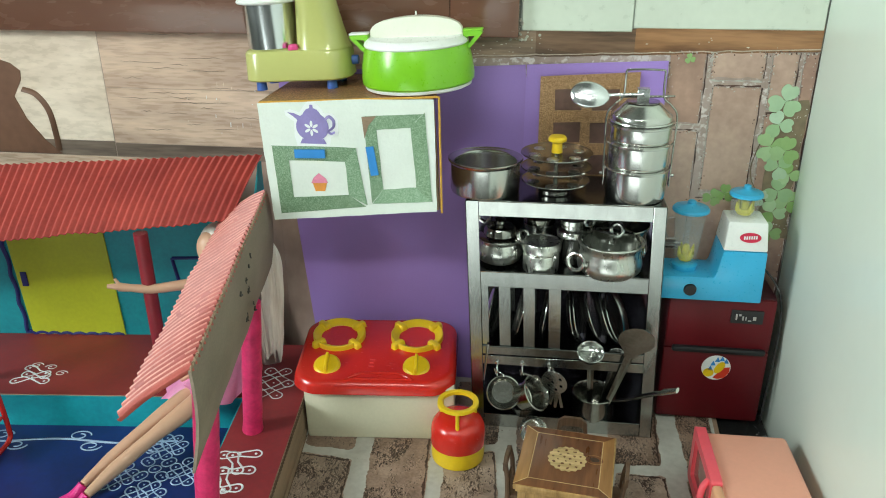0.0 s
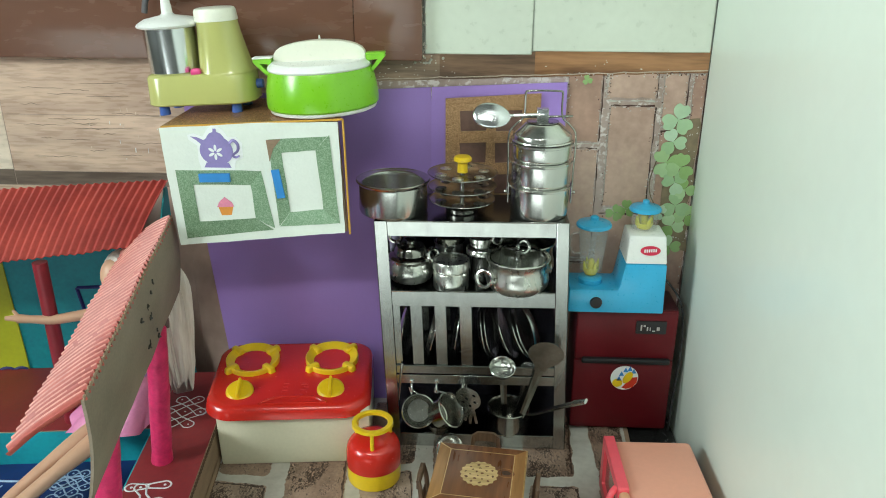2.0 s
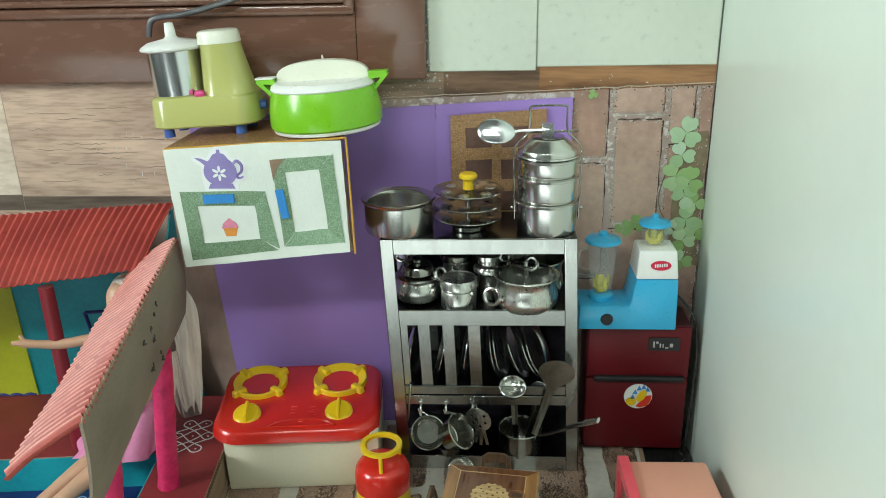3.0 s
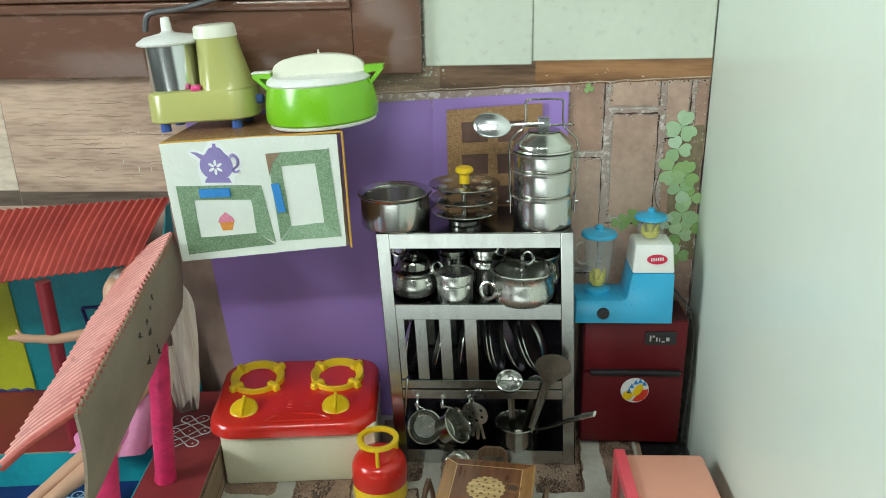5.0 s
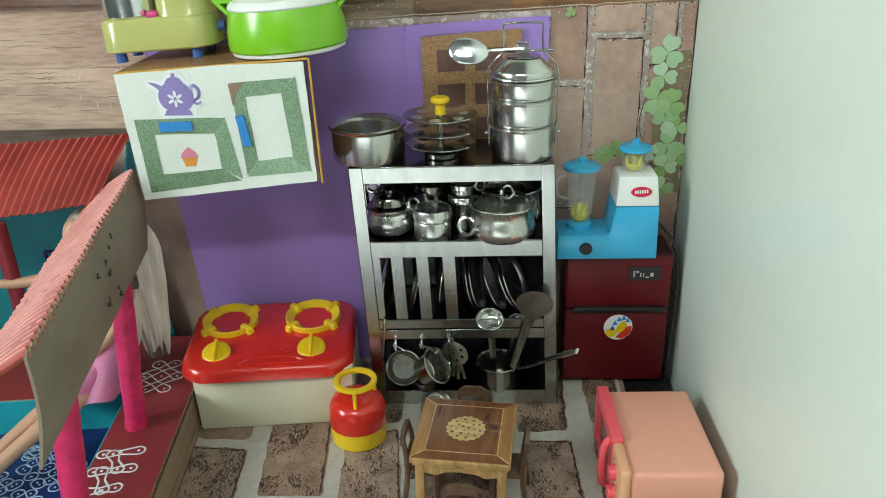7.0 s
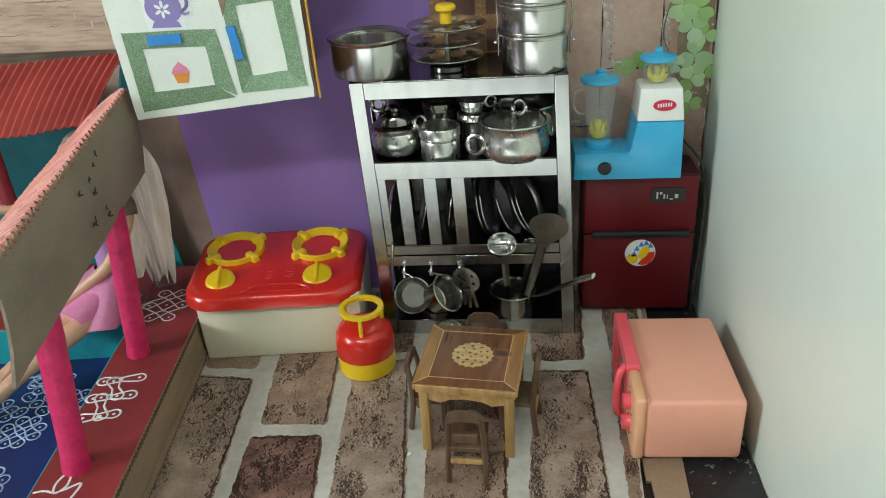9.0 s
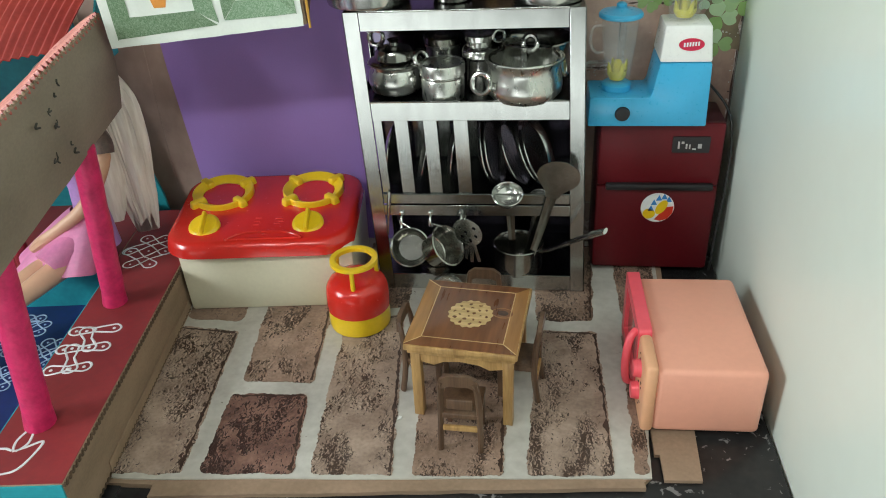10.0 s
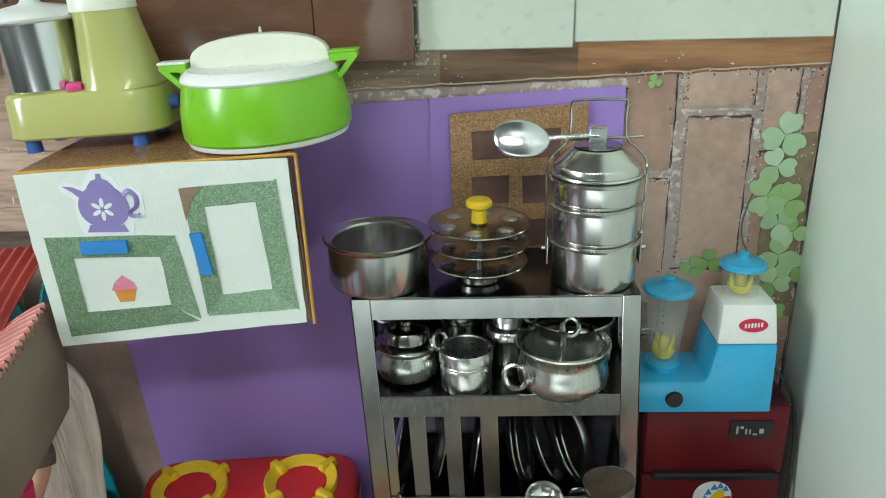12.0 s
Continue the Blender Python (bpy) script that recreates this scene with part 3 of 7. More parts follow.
part("jug_handle_picture", tube(spline([(-0.547, WALL - 0.0016, 0.362), (-0.53, WALL - 0.0016, 0.356), (-0.517, WALL - 0.0016, 0.336), (-0.514, WALL - 0.0016, 0.305), (-0.514, WALL - 0.0016, 0.286)]), 0.0048, 8, flat=0.3), jug_print, paper_l)

paper_r = thing("wall_covering", "glossy wall covering printed with old pinkish bricks and leaves", "wallpaper", pose(0, 0, 0), kind="structure")
part("mortar", box(-0.003, SIDE - 0.001, WALL - 0.0012, WALL + 0.001, -0.005, 0.4215, 0), wall_mortar, paper_r)
def rough_quad(x0, x1, z0, z1, seed, amp=0.002, n=7):
    """A brick outline with an uneven edge."""
    cs = [(x0, z0), (x1, z0), (x1, z1), (x0, z1)]
    out = []
    for (ax, az), (bx, bz) in zip(cs, cs[1:] + cs[:1]):
        for k in range(n):
            f = k / n
            p = Vector((ax + (bx - ax) * f, az + (bz - az) * f, seed * 7.3))
            out.append((p.x + amp * noise.noise(p * 110), p.y + amp * noise.noise(p * 110 + Vector((9, 4, 2)))))
    return out
for i, (x0, x1, z0, z1) in enumerate(((0.206, 0.2425, 0.344, 0.419), (0.25, 0.302, 0.393, 0.42), (0.311, 0.335, 0.364, 0.42), (0.342, 0.354, 0.33, 0.42), (0.206, 0.2425, 0.205, 0.334),
                                      (0.2545, 0.302, 0.268, 0.383), (0.311, 0.353, 0.24, 0.355), (0.25, 0.302, 0.15, 0.257), (0.206, 0.2425, 0.05, 0.195), (0.311, 0.353, 0.09, 0.23), (0.25, 0.302, 0.0, 0.14))):
    br = part("brick", plate(rough_quad(x0, x1, z0, z1, i), 0.0009, pose(0, WALL - 0.0012, 0) @ UPRIGHT), wall_brick if i % 3 else wall_brick_dark, paper_r)
    # dark grooves and pale crumbling edges round the printed brick
    for (ax, az), (bx, bz), mt, o, r in (((x1, z0), (x1, z1), print_dark, 0.0016, 0.0012), ((x1, z0), (x1, z1), mortar_print, -0.0012, 0.0006), ((x0, z1), (x1, z1), print_dark, 0.0018, 0.0012),
                                         ((x0, z0), (x1, z0), mortar_print, -0.003, 0.0014), ((x0, z0), (x0, z1), mortar_print, -0.0014, 0.0006)):
        ox, oz = (o, 0) if ax == bx else (0, o)
        wob = [0.0011 * noise.noise(Vector((ax * 60 + k * 0.7, az * 40, i + r * 900))) for k in range(14)]
        part("joint", tube([(ax + (bx - ax) * k / 13 + ox + (wob[k] if ox else 0), WALL - 0.0013, az + (bz - az) * k / 13 + oz + (wob[k] if oz else 0)) for k in range(14)],
                           [r * max(0.12, 0.7 + 1.3 * noise.noise(Vector((k * 0.55, i * 2.1, o * 800)))) for k in range(14)], 6, flat=0.4), mt, br)
    rnd = random.Random(40 + i)
    for mt, count in ((mortar_print, 46), (print_dark, 20)):
        b = bmesh.new()
        for k in range(count):
            # most of the crumbs lie along the left and upper edges
            if rnd.random() < 0.55:
                x, z = x0 + rnd.gauss(-0.0008, 0.0016), rnd.uniform(z0, z1)
            elif rnd.random() < 0.6:
                x, z = rnd.uniform(x0, x1), z1 + rnd.gauss(-0.0005, 0.0018)
            else:
                x, z = min(x1 + rnd.gauss(-0.001, 0.0013), SIDE - 0.004), rnd.uniform(z0, z1)
            w, h, a = rnd.uniform(0.0004, 0.0013), rnd.uniform(0.0003, 0.0008), rnd.uniform(0, 3.1)
            loop = [(x + w * math.cos(q) * math.cos(a) - h * math.sin(q) * math.sin(a), min(z + w * math.cos(q) * math.sin(a) + h * math.sin(q) * math.cos(a), 0.4205)) for q in (j * math.pi / 3 + rnd.uniform(-0.3, 0.3) for j in range(6))]
            b = plate(loop, 0.0003, pose(0, WALL - 0.0021 - 0.00001 * k, 0) @ UPRIGHT, b)
        part("crumbs", b, mt, br)
def trefoil(cx, cz, r, turn, y):
    """A three-part leaf: three heart-shaped lobes that meet at the stalk."""
    b = None
    for k in range(3):
        a0 = radians(turn + 120 * k)
        lobe = [(cx, cz)]
        for i in range(25):
            q = -54 + 108 * i / 24
            reach = r * 1.16 * math.cos(radians(q * 1.55)) ** 0.4 * (1 - 0.17 * math.exp(-(q / 10) ** 2))
            lobe.append((cx + reach * math.cos(a0 + radians(q)), cz + reach * math.sin(a0 + radians(q))))
        b = plate(lobe, 0.0003, pose(0, y - 0.0001 * k, 0) @ UPRIGHT, b)
    return b
part("leaf_shade", plate(rough_quad(0.321, 0.353, 0.212, 0.372, 3, 0.006, 14), 0.0005, pose(0, WALL - 0.0021, 0) @ UPRIGHT), leaf_dark, paper_r, "dark printed gaps between leaves")
rnd = random.Random(5)
for cx, cz, r in ((0.329, 0.37, 0.0145), (0.326, 0.345, 0.012), (0.321, 0.321, 0.014), (0.337, 0.316, 0.013), (0.333, 0.298, 0.012), 
                  (0.268, 0.26, 0.0085), (0.281, 0.265, 0.009), (0.345, 0.29, 0.01), (0.337, 0.27, 0.013), (0.35, 0.258, 0.011), (0.335, 0.245, 0.012), (0.335, 0.22, 0.011), (0.318, 0.262, 0.008), (0.226, 0.4125, 0.0045)):
    part("leaf", trefoil(cx, cz, r * 1.15, rnd.uniform(0, 120), WALL - 0.0027 - rnd.uniform(0, 0.0012)), rnd.choice((leaf_print, leaf_print_pale, leaf_print_pale)), paper_r)
part("stem", tube(spline([(0.312, WALL - 0.0026, 0.33), (0.305, WALL - 0.0026, 0.3), (0.308, WALL - 0.0026, 0.28), (0.32, WALL - 0.0026, 0.262)]), 0.0006, 6), leaf_dark, paper_r)

# border strip under the tiles, tiles above it
border = thing("trim", "brown wood-print border strip with a torn paper edge", "trim", pose(0, 0, 0), kind="structure")
top, low = [], []
for k in range(61):
    f = k / 60
    x = -0.06 + (SIDE - 0.001 + 0.06) * f
    top.append((x, 0.4347 + 0.0133 * f + 0.0008 * noise.noise(Vector((x * 60, 1, 0)))))
    low.append((x, 0.4064 + 0.0151 * f + 0.0012 * noise.noise(Vector((x * 70, 5, 0)))))
for i0, i1, mt in ((0, 18, border_grey), (18, 33, border_dark), (33, 60, border_print)):
    part("strip", plate(low[i0:i1 + 1] + top[i0:i1 + 1][::-1], 0.0022, pose(0, WALL, 0) @ UPRIGHT), mt, border)
part("crease", tube([(x, WALL - 0.0022, z + 0.0022) for x, z in low], 0.0006, 6), crease_paper, border, "thin pale crease along the strip")
rnd = random.Random(61)
for k in range(44):
    f = rnd.random() ** 2
    x, z = (-0.02 + 0.11 * f, 0.4105 + 0.021 * rnd.random()) if k < 36 else (rnd.uniform(0.12, 0.33), 0.424 + 0.012 * rnd.random())
    w, h = rnd.uniform(0.0006, 0.0042) * (1 - 0.5 * f), rnd.uniform(0.0003, 0.0009)
    part("scuff", plate([(x, z), (x + w * 0.5, z - h * 0.7), (x + w, z + h * 0.3), (x + w * 0.6, z + h), (x + w * 0.2, z + h * 0.8)], 0.0002, pose(0, WALL - 0.00215, 0) @ UPRIGHT), putty, border)
tiles = thing("tiled_wall", "pale greenish glazed wall tiles above the border", "tiles", pose(0, 0, 0), kind="structure")
part("grout", box(0.048, SIDE - 0.001, WALL - 0.0008, WALL + 0.001, 0.43, 1.2), grout, tiles)
for x0, x1 in ((0.049, 0.1643), (0.1655, SIDE - 0.0015)):
    for z0, z1 in ((0.4385, 0.64), (0.6412, 0.84), (0.8412, 1.04)):
        part("tile", box(x0, x1, WALL - 0.003, WALL, z0 + (0.004 if z0 < 0.5 and x0 > 0.1 else 0), z1, 0.0008, 1), wall_tile, tiles)

# window frame with its moulding, shutter and stay
wf = thing("window_1", "dark brown varnished wooden window frame with a moulding", "window", pose(0, 0, 0), kind="structure")
part("bottom_rail", box(-1.3, -0.02705, WALL - 0.014, WALL + 0.001, 0.432, 0.507, 0.0007), frame_wood, wf)
part("stile", box(-0.027, 0.0465, WALL - 0.0141, WALL + 0.001, 0.432, 1.2, 0.0025), frame_wood, wf)
part("moulding", box(-1.3, -0.028, WALL - 0.019, WALL - 0.005, 0.5, 0.5105, 0.003), frame_wood, wf)
part("moulding", box(-1.3, -0.034, WALL - 0.016, WALL - 0.004, 0.5115, 0.5195, 0.003), frame_wood, wf)
part("moulding", box(-0.0385, -0.027, WALL - 0.0185, WALL - 0.005, 0.5, 1.2, 0.003), frame_wood, wf)
part("shutter", box(-1.3, -0.0395, WALL - 0.008, WALL + 0.001, 0.5, 1.2, 0.002), shutter_wood, wf)
stay = thing("window_stay", "grey metal casement stay hanging from the window frame", "window stay", pose(0, 0, 0))
part("rod", tube(spline([(-0.245, WALL - 0.03, 0.482), (-0.24, WALL - 0.032, 0.497), (-0.228, WALL - 0.032, 0.502), (-0.2, WALL - 0.031, 0.505), (-0.15, WALL - 0.029, 0.518), (-0.115, WALL - 0.027, 0.53)]), 0.0032, 10), mat("stay_grey", (0.16, 0.16, 0.17), 0.4, 0.7, 0.2, 60, 300), stay)
part("bracket", box(-0.125, -0.098, WALL - 0.03, WALL - 0.004, 0.522, 0.534, 0.002), steel_dull, stay)
# putty crumbs where the frame meets the tiles
bm = bmesh.new()
rnd = random.Random(3)
for k in range(64):
    z = 0.429 + 0.2 * rnd.random() ** 3
    c = Vector((0.047 + rnd.uniform(-0.003, 0.003) + (rnd.gauss(0.002, 0.007) if z < 0.437 else 0), WALL - 0.004, z))
    bmesh.ops.create_icosphere(bm, subdivisions=1, radius=rnd.uniform(0.0006, 0.002), matrix=Matrix.Translation(c))
solid("putty_crumbs", bm, putty, "crumbling pale putty along the window frame", "putty", pose(0, 0, 0), kind="stuff")

# ---- purple foam sheets and the glitter lattice ----
def foam(name, outline, material, y, label, t=0.002):
    return solid(name, plate(outline, t, pose(0, y, 0) @ UPRIGHT), material, label, "foam sheet", pose(0, 0, 0), "purple foam sheets on the wall", smooth=False)
foam("foam_sheet", [(-0.199, -0.004), (0.062, -0.004), (0.0615, 0.2), (0.0605, 0.318), (0.0545, 0.4025), (-0.08, 0.3955), (-0.226, 0.39), (-0.2165, 0.2)], purple_foam, WALL - 0.0015, "matt purple foam sheet standing against the wall covering")
foam("foam_sheet", [(0.0545, -0.004), (0.205, -0.004), (0.2045, 0.41), (0.056, 0.403), (0.0555, 0.36)], purple_foam_b, WALL - 0.0037, "lighter purple foam sheet overlapping its neighbour")
holes = []
for i in range(2):
    for j in range(4):
        x, z = 0.0885 + 0.0395 * i, 0.355 - 0.0365 * j + 0.0006 * i
        holes.append([(x, z), (x + 0.0285, z + 0.001), (x + 0.0285, z + 0.0245), (x - 0.001, z + 0.023)])
lat = thing("lattice", "golden-brown glitter paper lattice with square openings", "decoration", pose(0, 0, 0))
part("glitter_sheet", plate([(0.072, 0.23), (0.1765, 0.23), (0.1765, 0.3985), (0.0715, 0.3915)], 0.002, pose(0, WALL - 0.008, 0) @ UPRIGHT, holes=holes), gold_glitter, lat)
part("backing", box(0.0735, 0.175, WALL - 0.008, WALL - 0.0072, 0.232, 0.389), lattice_brown, lat, "dark brown backing")

# ---- floor board with the stone-print paper ----
fl = thing("floor", "cardboard play floor covered with stone-print paper", "floor", pose(0, 0, 0), kind="structure")
def wavy(pts, amp, seed, n=8):
    out = []
    for (ax, ay), (bx, by) in zip(pts, pts[1:] + pts[:1]):
        for k in range(n):
            f = k / n
            p = Vector((ax + (bx - ax) * f, ay + (by - ay) * f, seed))
            out.append((p.x + amp * noise.noise(p * 95), p.y + amp * noise.noise(p * 95 + Vector((3, 8, 1)))))
    return out
part("cardboard", plate([(-0.3, -0.0), (-0.19, -0.269), (-0.118, -0.268), (0.25, -0.241), (0.256, -0.234), (0.26, -0.15), (0.29, -0.145), (0.3, 0.1), (-0.3, 0.1)], 0.0045, pose(0, 0, -0.0058)), cardboard, fl)
part("paper", plate(wavy([(-0.215, -0.2665), (-0.118, -0.2635), (0.2555, -0.2375), (0.2625, -0.1), (0.288, -0.06), (0.294, 0.1), (-0.215, 0.1)], 0.0012, 2), 0.0012, pose(0, 0, -0.0012)), mortar_print, fl, "pale grey printed joints", smooth=False)
part("fold", plate(wavy([(-0.118, -0.2645), (0.249, -0.238), (0.251, -0.2465), (0.07, -0.262), (-0.118, -0.2795)], 0.0012, 6, 12), 0.0038, pose(0, 0, -0.0048)), cardboard, fl, "bare cardboard front edge", smooth=False)
stones = [([(-0.178, -0.075), (-0.114, -0.08), (-0.1, -0.2575), (-0.19, -0.262)], 1), ([(-0.1, -0.022), (-0.034, -0.017), (-0.0235, -0.1485), (-0.087, -0.151)], 0),
          ([(-0.0915, -0.167), (-0.0235, -0.1635), (-0.013, -0.252), (-0.086, -0.2565)], 2), ([(-0.014, -0.06), (0.042, -0.045), (0.063, -0.248), (-0.001, -0.251)], 1),
          ([(0.058, 0.09), (0.142, 0.09), (0.1465, -0.243), (0.0775, -0.2475)], 0), ([(0.172, -0.065), (0.2255, -0.0645), (0.2295, -0.2375), (0.163, -0.2415)], 1),
          ([(0.17, 0.09), (0.229, 0.09), (0.2225, -0.046), (0.169, -0.0505)], 0)]
back_stones = [([(-0.175, -0.062), (-0.118, -0.063), (-0.116, 0.05), (-0.18, 0.05)], 0), ([(-0.104, -0.008), (-0.02, -0.004), (-0.02, 0.09), (-0.104, 0.09)], 0),
               ([(-0.018, -0.045), (0.043, -0.032), (0.043, 0.09), (-0.014, 0.09)], 0), ([(0.2485, 0.09), (0.29, 0.09), (0.284, -0.055), (0.2505, -0.06)], 0), ([(0.2475, -0.068), (0.2605, -0.068), (0.2545, -0.2345), (0.2435, -0.2355)], 0)]


def stone_outline(q, seed):
    """A printed stone: rounded corners and an edge that wanders at two scales."""
    pts = [Vector((x, y, 0)) for x, y in q]
    ring = []
    for k, p in enumerate(pts):
        a, c = (pts[k - 1] - p).normalized(), (pts[(k + 1) % len(pts)] - p).normalized()
        r = 0.0045 + 0.004 * abs(noise.noise(Vector((seed, k * 3.7, 1))))
        for f in (0, 0.25, 0.5, 0.75, 1):
            ring.append(p + a * r * (1 - f) ** 2 + c * r * f ** 2)
    out = []
    for p, n in zip(ring, ring[1:] + ring[:1]):
        m = max(1, int((n - p).length / 0.0011))
        for k in range(m):
            v = p.lerp(n, k / m)
            w = Vector((noise.noise(v * 70 + Vector((seed, 0, 0))), noise.noise(v * 70 + Vector((0, seed, 5))), 0)) * 0.0022
            w += Vector((noise.noise(v * 420 + Vector((seed, 2, 0))), noise.noise(v * 420 + Vector((2, seed, 5))), 0)) * 0.0011
            out.append((v.x + w.x, v.y + w.y))
    return out


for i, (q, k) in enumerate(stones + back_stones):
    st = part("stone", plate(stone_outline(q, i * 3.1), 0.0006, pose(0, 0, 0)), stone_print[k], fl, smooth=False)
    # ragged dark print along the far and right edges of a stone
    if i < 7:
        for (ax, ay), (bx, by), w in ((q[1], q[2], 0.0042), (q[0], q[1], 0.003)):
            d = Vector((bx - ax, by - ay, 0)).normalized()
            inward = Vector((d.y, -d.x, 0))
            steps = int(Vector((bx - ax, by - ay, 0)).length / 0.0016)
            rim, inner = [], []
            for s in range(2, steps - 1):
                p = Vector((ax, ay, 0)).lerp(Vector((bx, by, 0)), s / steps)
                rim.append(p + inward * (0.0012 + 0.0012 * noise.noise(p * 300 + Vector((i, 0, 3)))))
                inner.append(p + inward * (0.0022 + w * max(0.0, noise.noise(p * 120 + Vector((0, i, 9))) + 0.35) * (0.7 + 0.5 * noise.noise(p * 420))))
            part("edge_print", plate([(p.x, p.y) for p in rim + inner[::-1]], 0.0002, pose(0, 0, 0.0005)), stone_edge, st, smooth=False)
solid("cardboard_scrap", plate([(0.2605, -0.212), (0.2645, -0.212), (0.265, -0.237), (0.2925, -0.2355), (0.296, -0.155), (0.261, -0.15)], 0.003, pose(0, 0, -0.0055)), cardboard, "torn scrap of brown cardboard on the granite", "cardboard", pose(0, 0, 0), smooth=False)
solid("tape_piece", box(-0.2, -0.145, -0.285, -0.262, -0.0058, -0.004, 0.0005), black_plastic, "black tape on the counter before the floor board", "tape", pose(0, 0, 0))
solid("paper_bit", plate([(0, 0), (0.003, 0.001), (0.0035, 0.004), (0.001, 0.0045)], 0.0006), white_plastic, "tiny white paper bit on the floor", "paper", pose(0.0575, -0.19, 0.0007))

# ---- utensil rack ----
RACK = pose(0.012, 0, 0, 0, -0.4, 0)
RACK_LEAN = Matrix(((1, 0, -0.033, 0), (0, 1, 0, 0), (0, 0, 1, 0), (0, 0, 0, 1)))  # the frame has racked sideways a little
RW, RD, RH = 0.2045, 0.097, 0.281
rack = thing("utensil_rack", "shiny steel kitchen rack with three shelves and plate slots", "rack", RACK)


def on_rack(x, y, z, rx=0, ry=0, rz=0):
    """A place on a shelf, in the room's x, at the height of the shelf there."""
    return pose(x, y, z + 0.007 * x, rx, ry, rz)


def angle_post(x, y, sx, sy):
    """An upright of folded angle steel: two flanges."""
    b = box(min(x, x + sx * 0.0135), max(x, x + sx * 0.0135), y, y + sy * 0.0012, 0, RH, 0.0003, 1) if sy > 0 else box(min(x, x + sx * 0.0135), max(x, x + sx * 0.0135), y - 0.0012, y, 0, RH, 0.0003, 1)
    return box(min(x, x + sx * 0.0012), max(x, x + sx * 0.0012), min(y, y + sy * 0.0135), max(y, y + sy * 0.0135), 0, RH, 0.0003, 1, b)


for x, sx in ((0, 1), (RW, -1)):
    for y, sy in ((0, 1), (RD, -1)):
        part("post", angle_post(x, y, sx, sy), steel_angle, rack)
for z0, z1, nm in ((0.2645, 0.281, "shelf"), (0.183, 0.2008, "shelf"), (0.0985, 0.1085, "shelf"), (0.0005, 0.0175, "shelf")):
    sh = part(nm, box(0.0015, RW - 0.0015, 0.002, RD - 0.0032, z1 - 0.006 if z1 < 0.27 else z1 - 0.001, z1 - 0.005 if z1 < 0.27 else z1 + 0.0002), tin_sheet_shaded, rack, "tin shelf sheet, darkened like the shaded rack inside")
    part("front_rail", box(0.0138, RW - 0.0138, 0.0004, 0.0016, z0, z1, 0.0003, 1), steel_angle, sh)
    part("lip", tube([(0.0138, 0.0008, z1), (RW - 0.0138, 0.0008, z1)], 0.0009, 8), steel_angle, sh)
    part("back_rail", box(0.0138, RW - 0.0138, RD - 0.0016, RD - 0.0004, z0, z1, 0.0003, 1), steel_angle, sh)
    for x in (0.0002, RW - 0.0014):
        part("side_rail", box(x, x + 0.0012, 0.0138, RD - 0.0138, z0, z1, 0.0003, 1), steel_angle, sh)
part("back_sheet", box(0.0015, RW - 0.0015, RD - 0.0029, RD - 0.0019, 0.004, RH - 0.002, 0.0002, 1), tin_back_shaded, rack, "polished tin back, darkened for shade and tinted like its purple reflection")
part("hook_rail", box(0.0138, RW - 0.0138, -0.0012, 0.0002, 0.0865, 0.0975, 0.0003, 1), steel_angle, rack)
for x0, x1 in ((0.0138, 0.0215), (0.033, 0.0455), (0.0595, 0.072), (0.087, 0.1)):
    part("slat", box(x0, x1, 0.002, 0.003, 0.1055, 0.187, 0.0003, 1), steel_angle, rack, "flat steel plate divider")
    part("slat", box(x0, x1, RD - 0.0048, RD - 0.0038, 0.1055, 0.187, 0.0003, 1), steel_angle, rack)
for x in (0.0305, 0.0585, 0.088):
    hk = spline([(x, -0.0015, 0.0885), (x, -0.006, 0.087), (x, -0.0085, 0.082), (x - 0.001, -0.007, 0.078), (x - 0.002, -0.0035, 0.078), (x - 0.003, -0.0025, 0.082)])
    b = tube(hk, 0.001, 8)
    b = lathe([(0, 0.0025), (0.0024, 0.002), (0.0024, 0), (0, 0)], 12, b, pose(x, -0.0012, 0.0895, 90))
    part("hook", b, steel, rack)
for ob in rack.children_recursive:
    ob.data.transform(RACK_LEAN)

# plates standing on edge in the rack
def steel_plate(r):
    return lathe([(0, 0), (r * 0.8, 0), (r * 0.93, 0.004), (r, 0.0045), (r * 1.01, 0.0052), (r * 0.99, 0.0058), (r * 0.92, 0.0052), (r * 0.79, 0.0012), (0, 0.0012)], 40)
first_plate = None
for x, lean, yaw in ((0.0275, -3, -12), (0.0505, -13, -2), (0.0835, -6, -7), (0.1255, 12, -9), (0.131, 13, -10), (0.1555, 23, -9), (0.1735, 25, -11), (0.1795, 25, -14)):
    m = on_rack(x - 0.034 * math.sin(radians(lean)), 0.037, 0.1042 + 0.034 * math.cos(radians(lean)), 0, 0, yaw) @ pose(0, 0, 0, 0, 90 - lean, 0)
    if first_plate is None:
        first_plate = solid("steel_plate", steel_plate(0.034), steel, "shiny steel toy plate standing on edge in the rack", "plate", m, "plates in the rack")
    else:
        copy_thing(first_plate, m)

# ---- things on the rack's top ----
TOP = 0.2815
pot = thing("steel_pot", "shiny open steel cooking pot with a flared rim", "pot", pose(0.0185, 0.034, TOP))
part("body", lathe([(0, 0.0), (0.0335, 0.0), (0.0358, 0.001), (0.0368, 0.0036), (0.0366, 0.0305), (0.0368, 0.032), (0.0348, 0.032), (0.0343, 0.0295), (0.0345, 0.005), (0.033, 0.0015), (0, 0.0015)], 56), steel, pot)
part("rim", lathe([(0.0362, 0.0322), (0.0375, 0.0325), (0.0385, 0.0338), (0.0396, 0.035), (0.0398, 0.0362), (0.0386, 0.0368), (0.0365, 0.0352), (0.034, 0.0345), (0.0328, 0.033), (0.034, 0.0322), (0.0362, 0.0322)], 56), steel, pot)
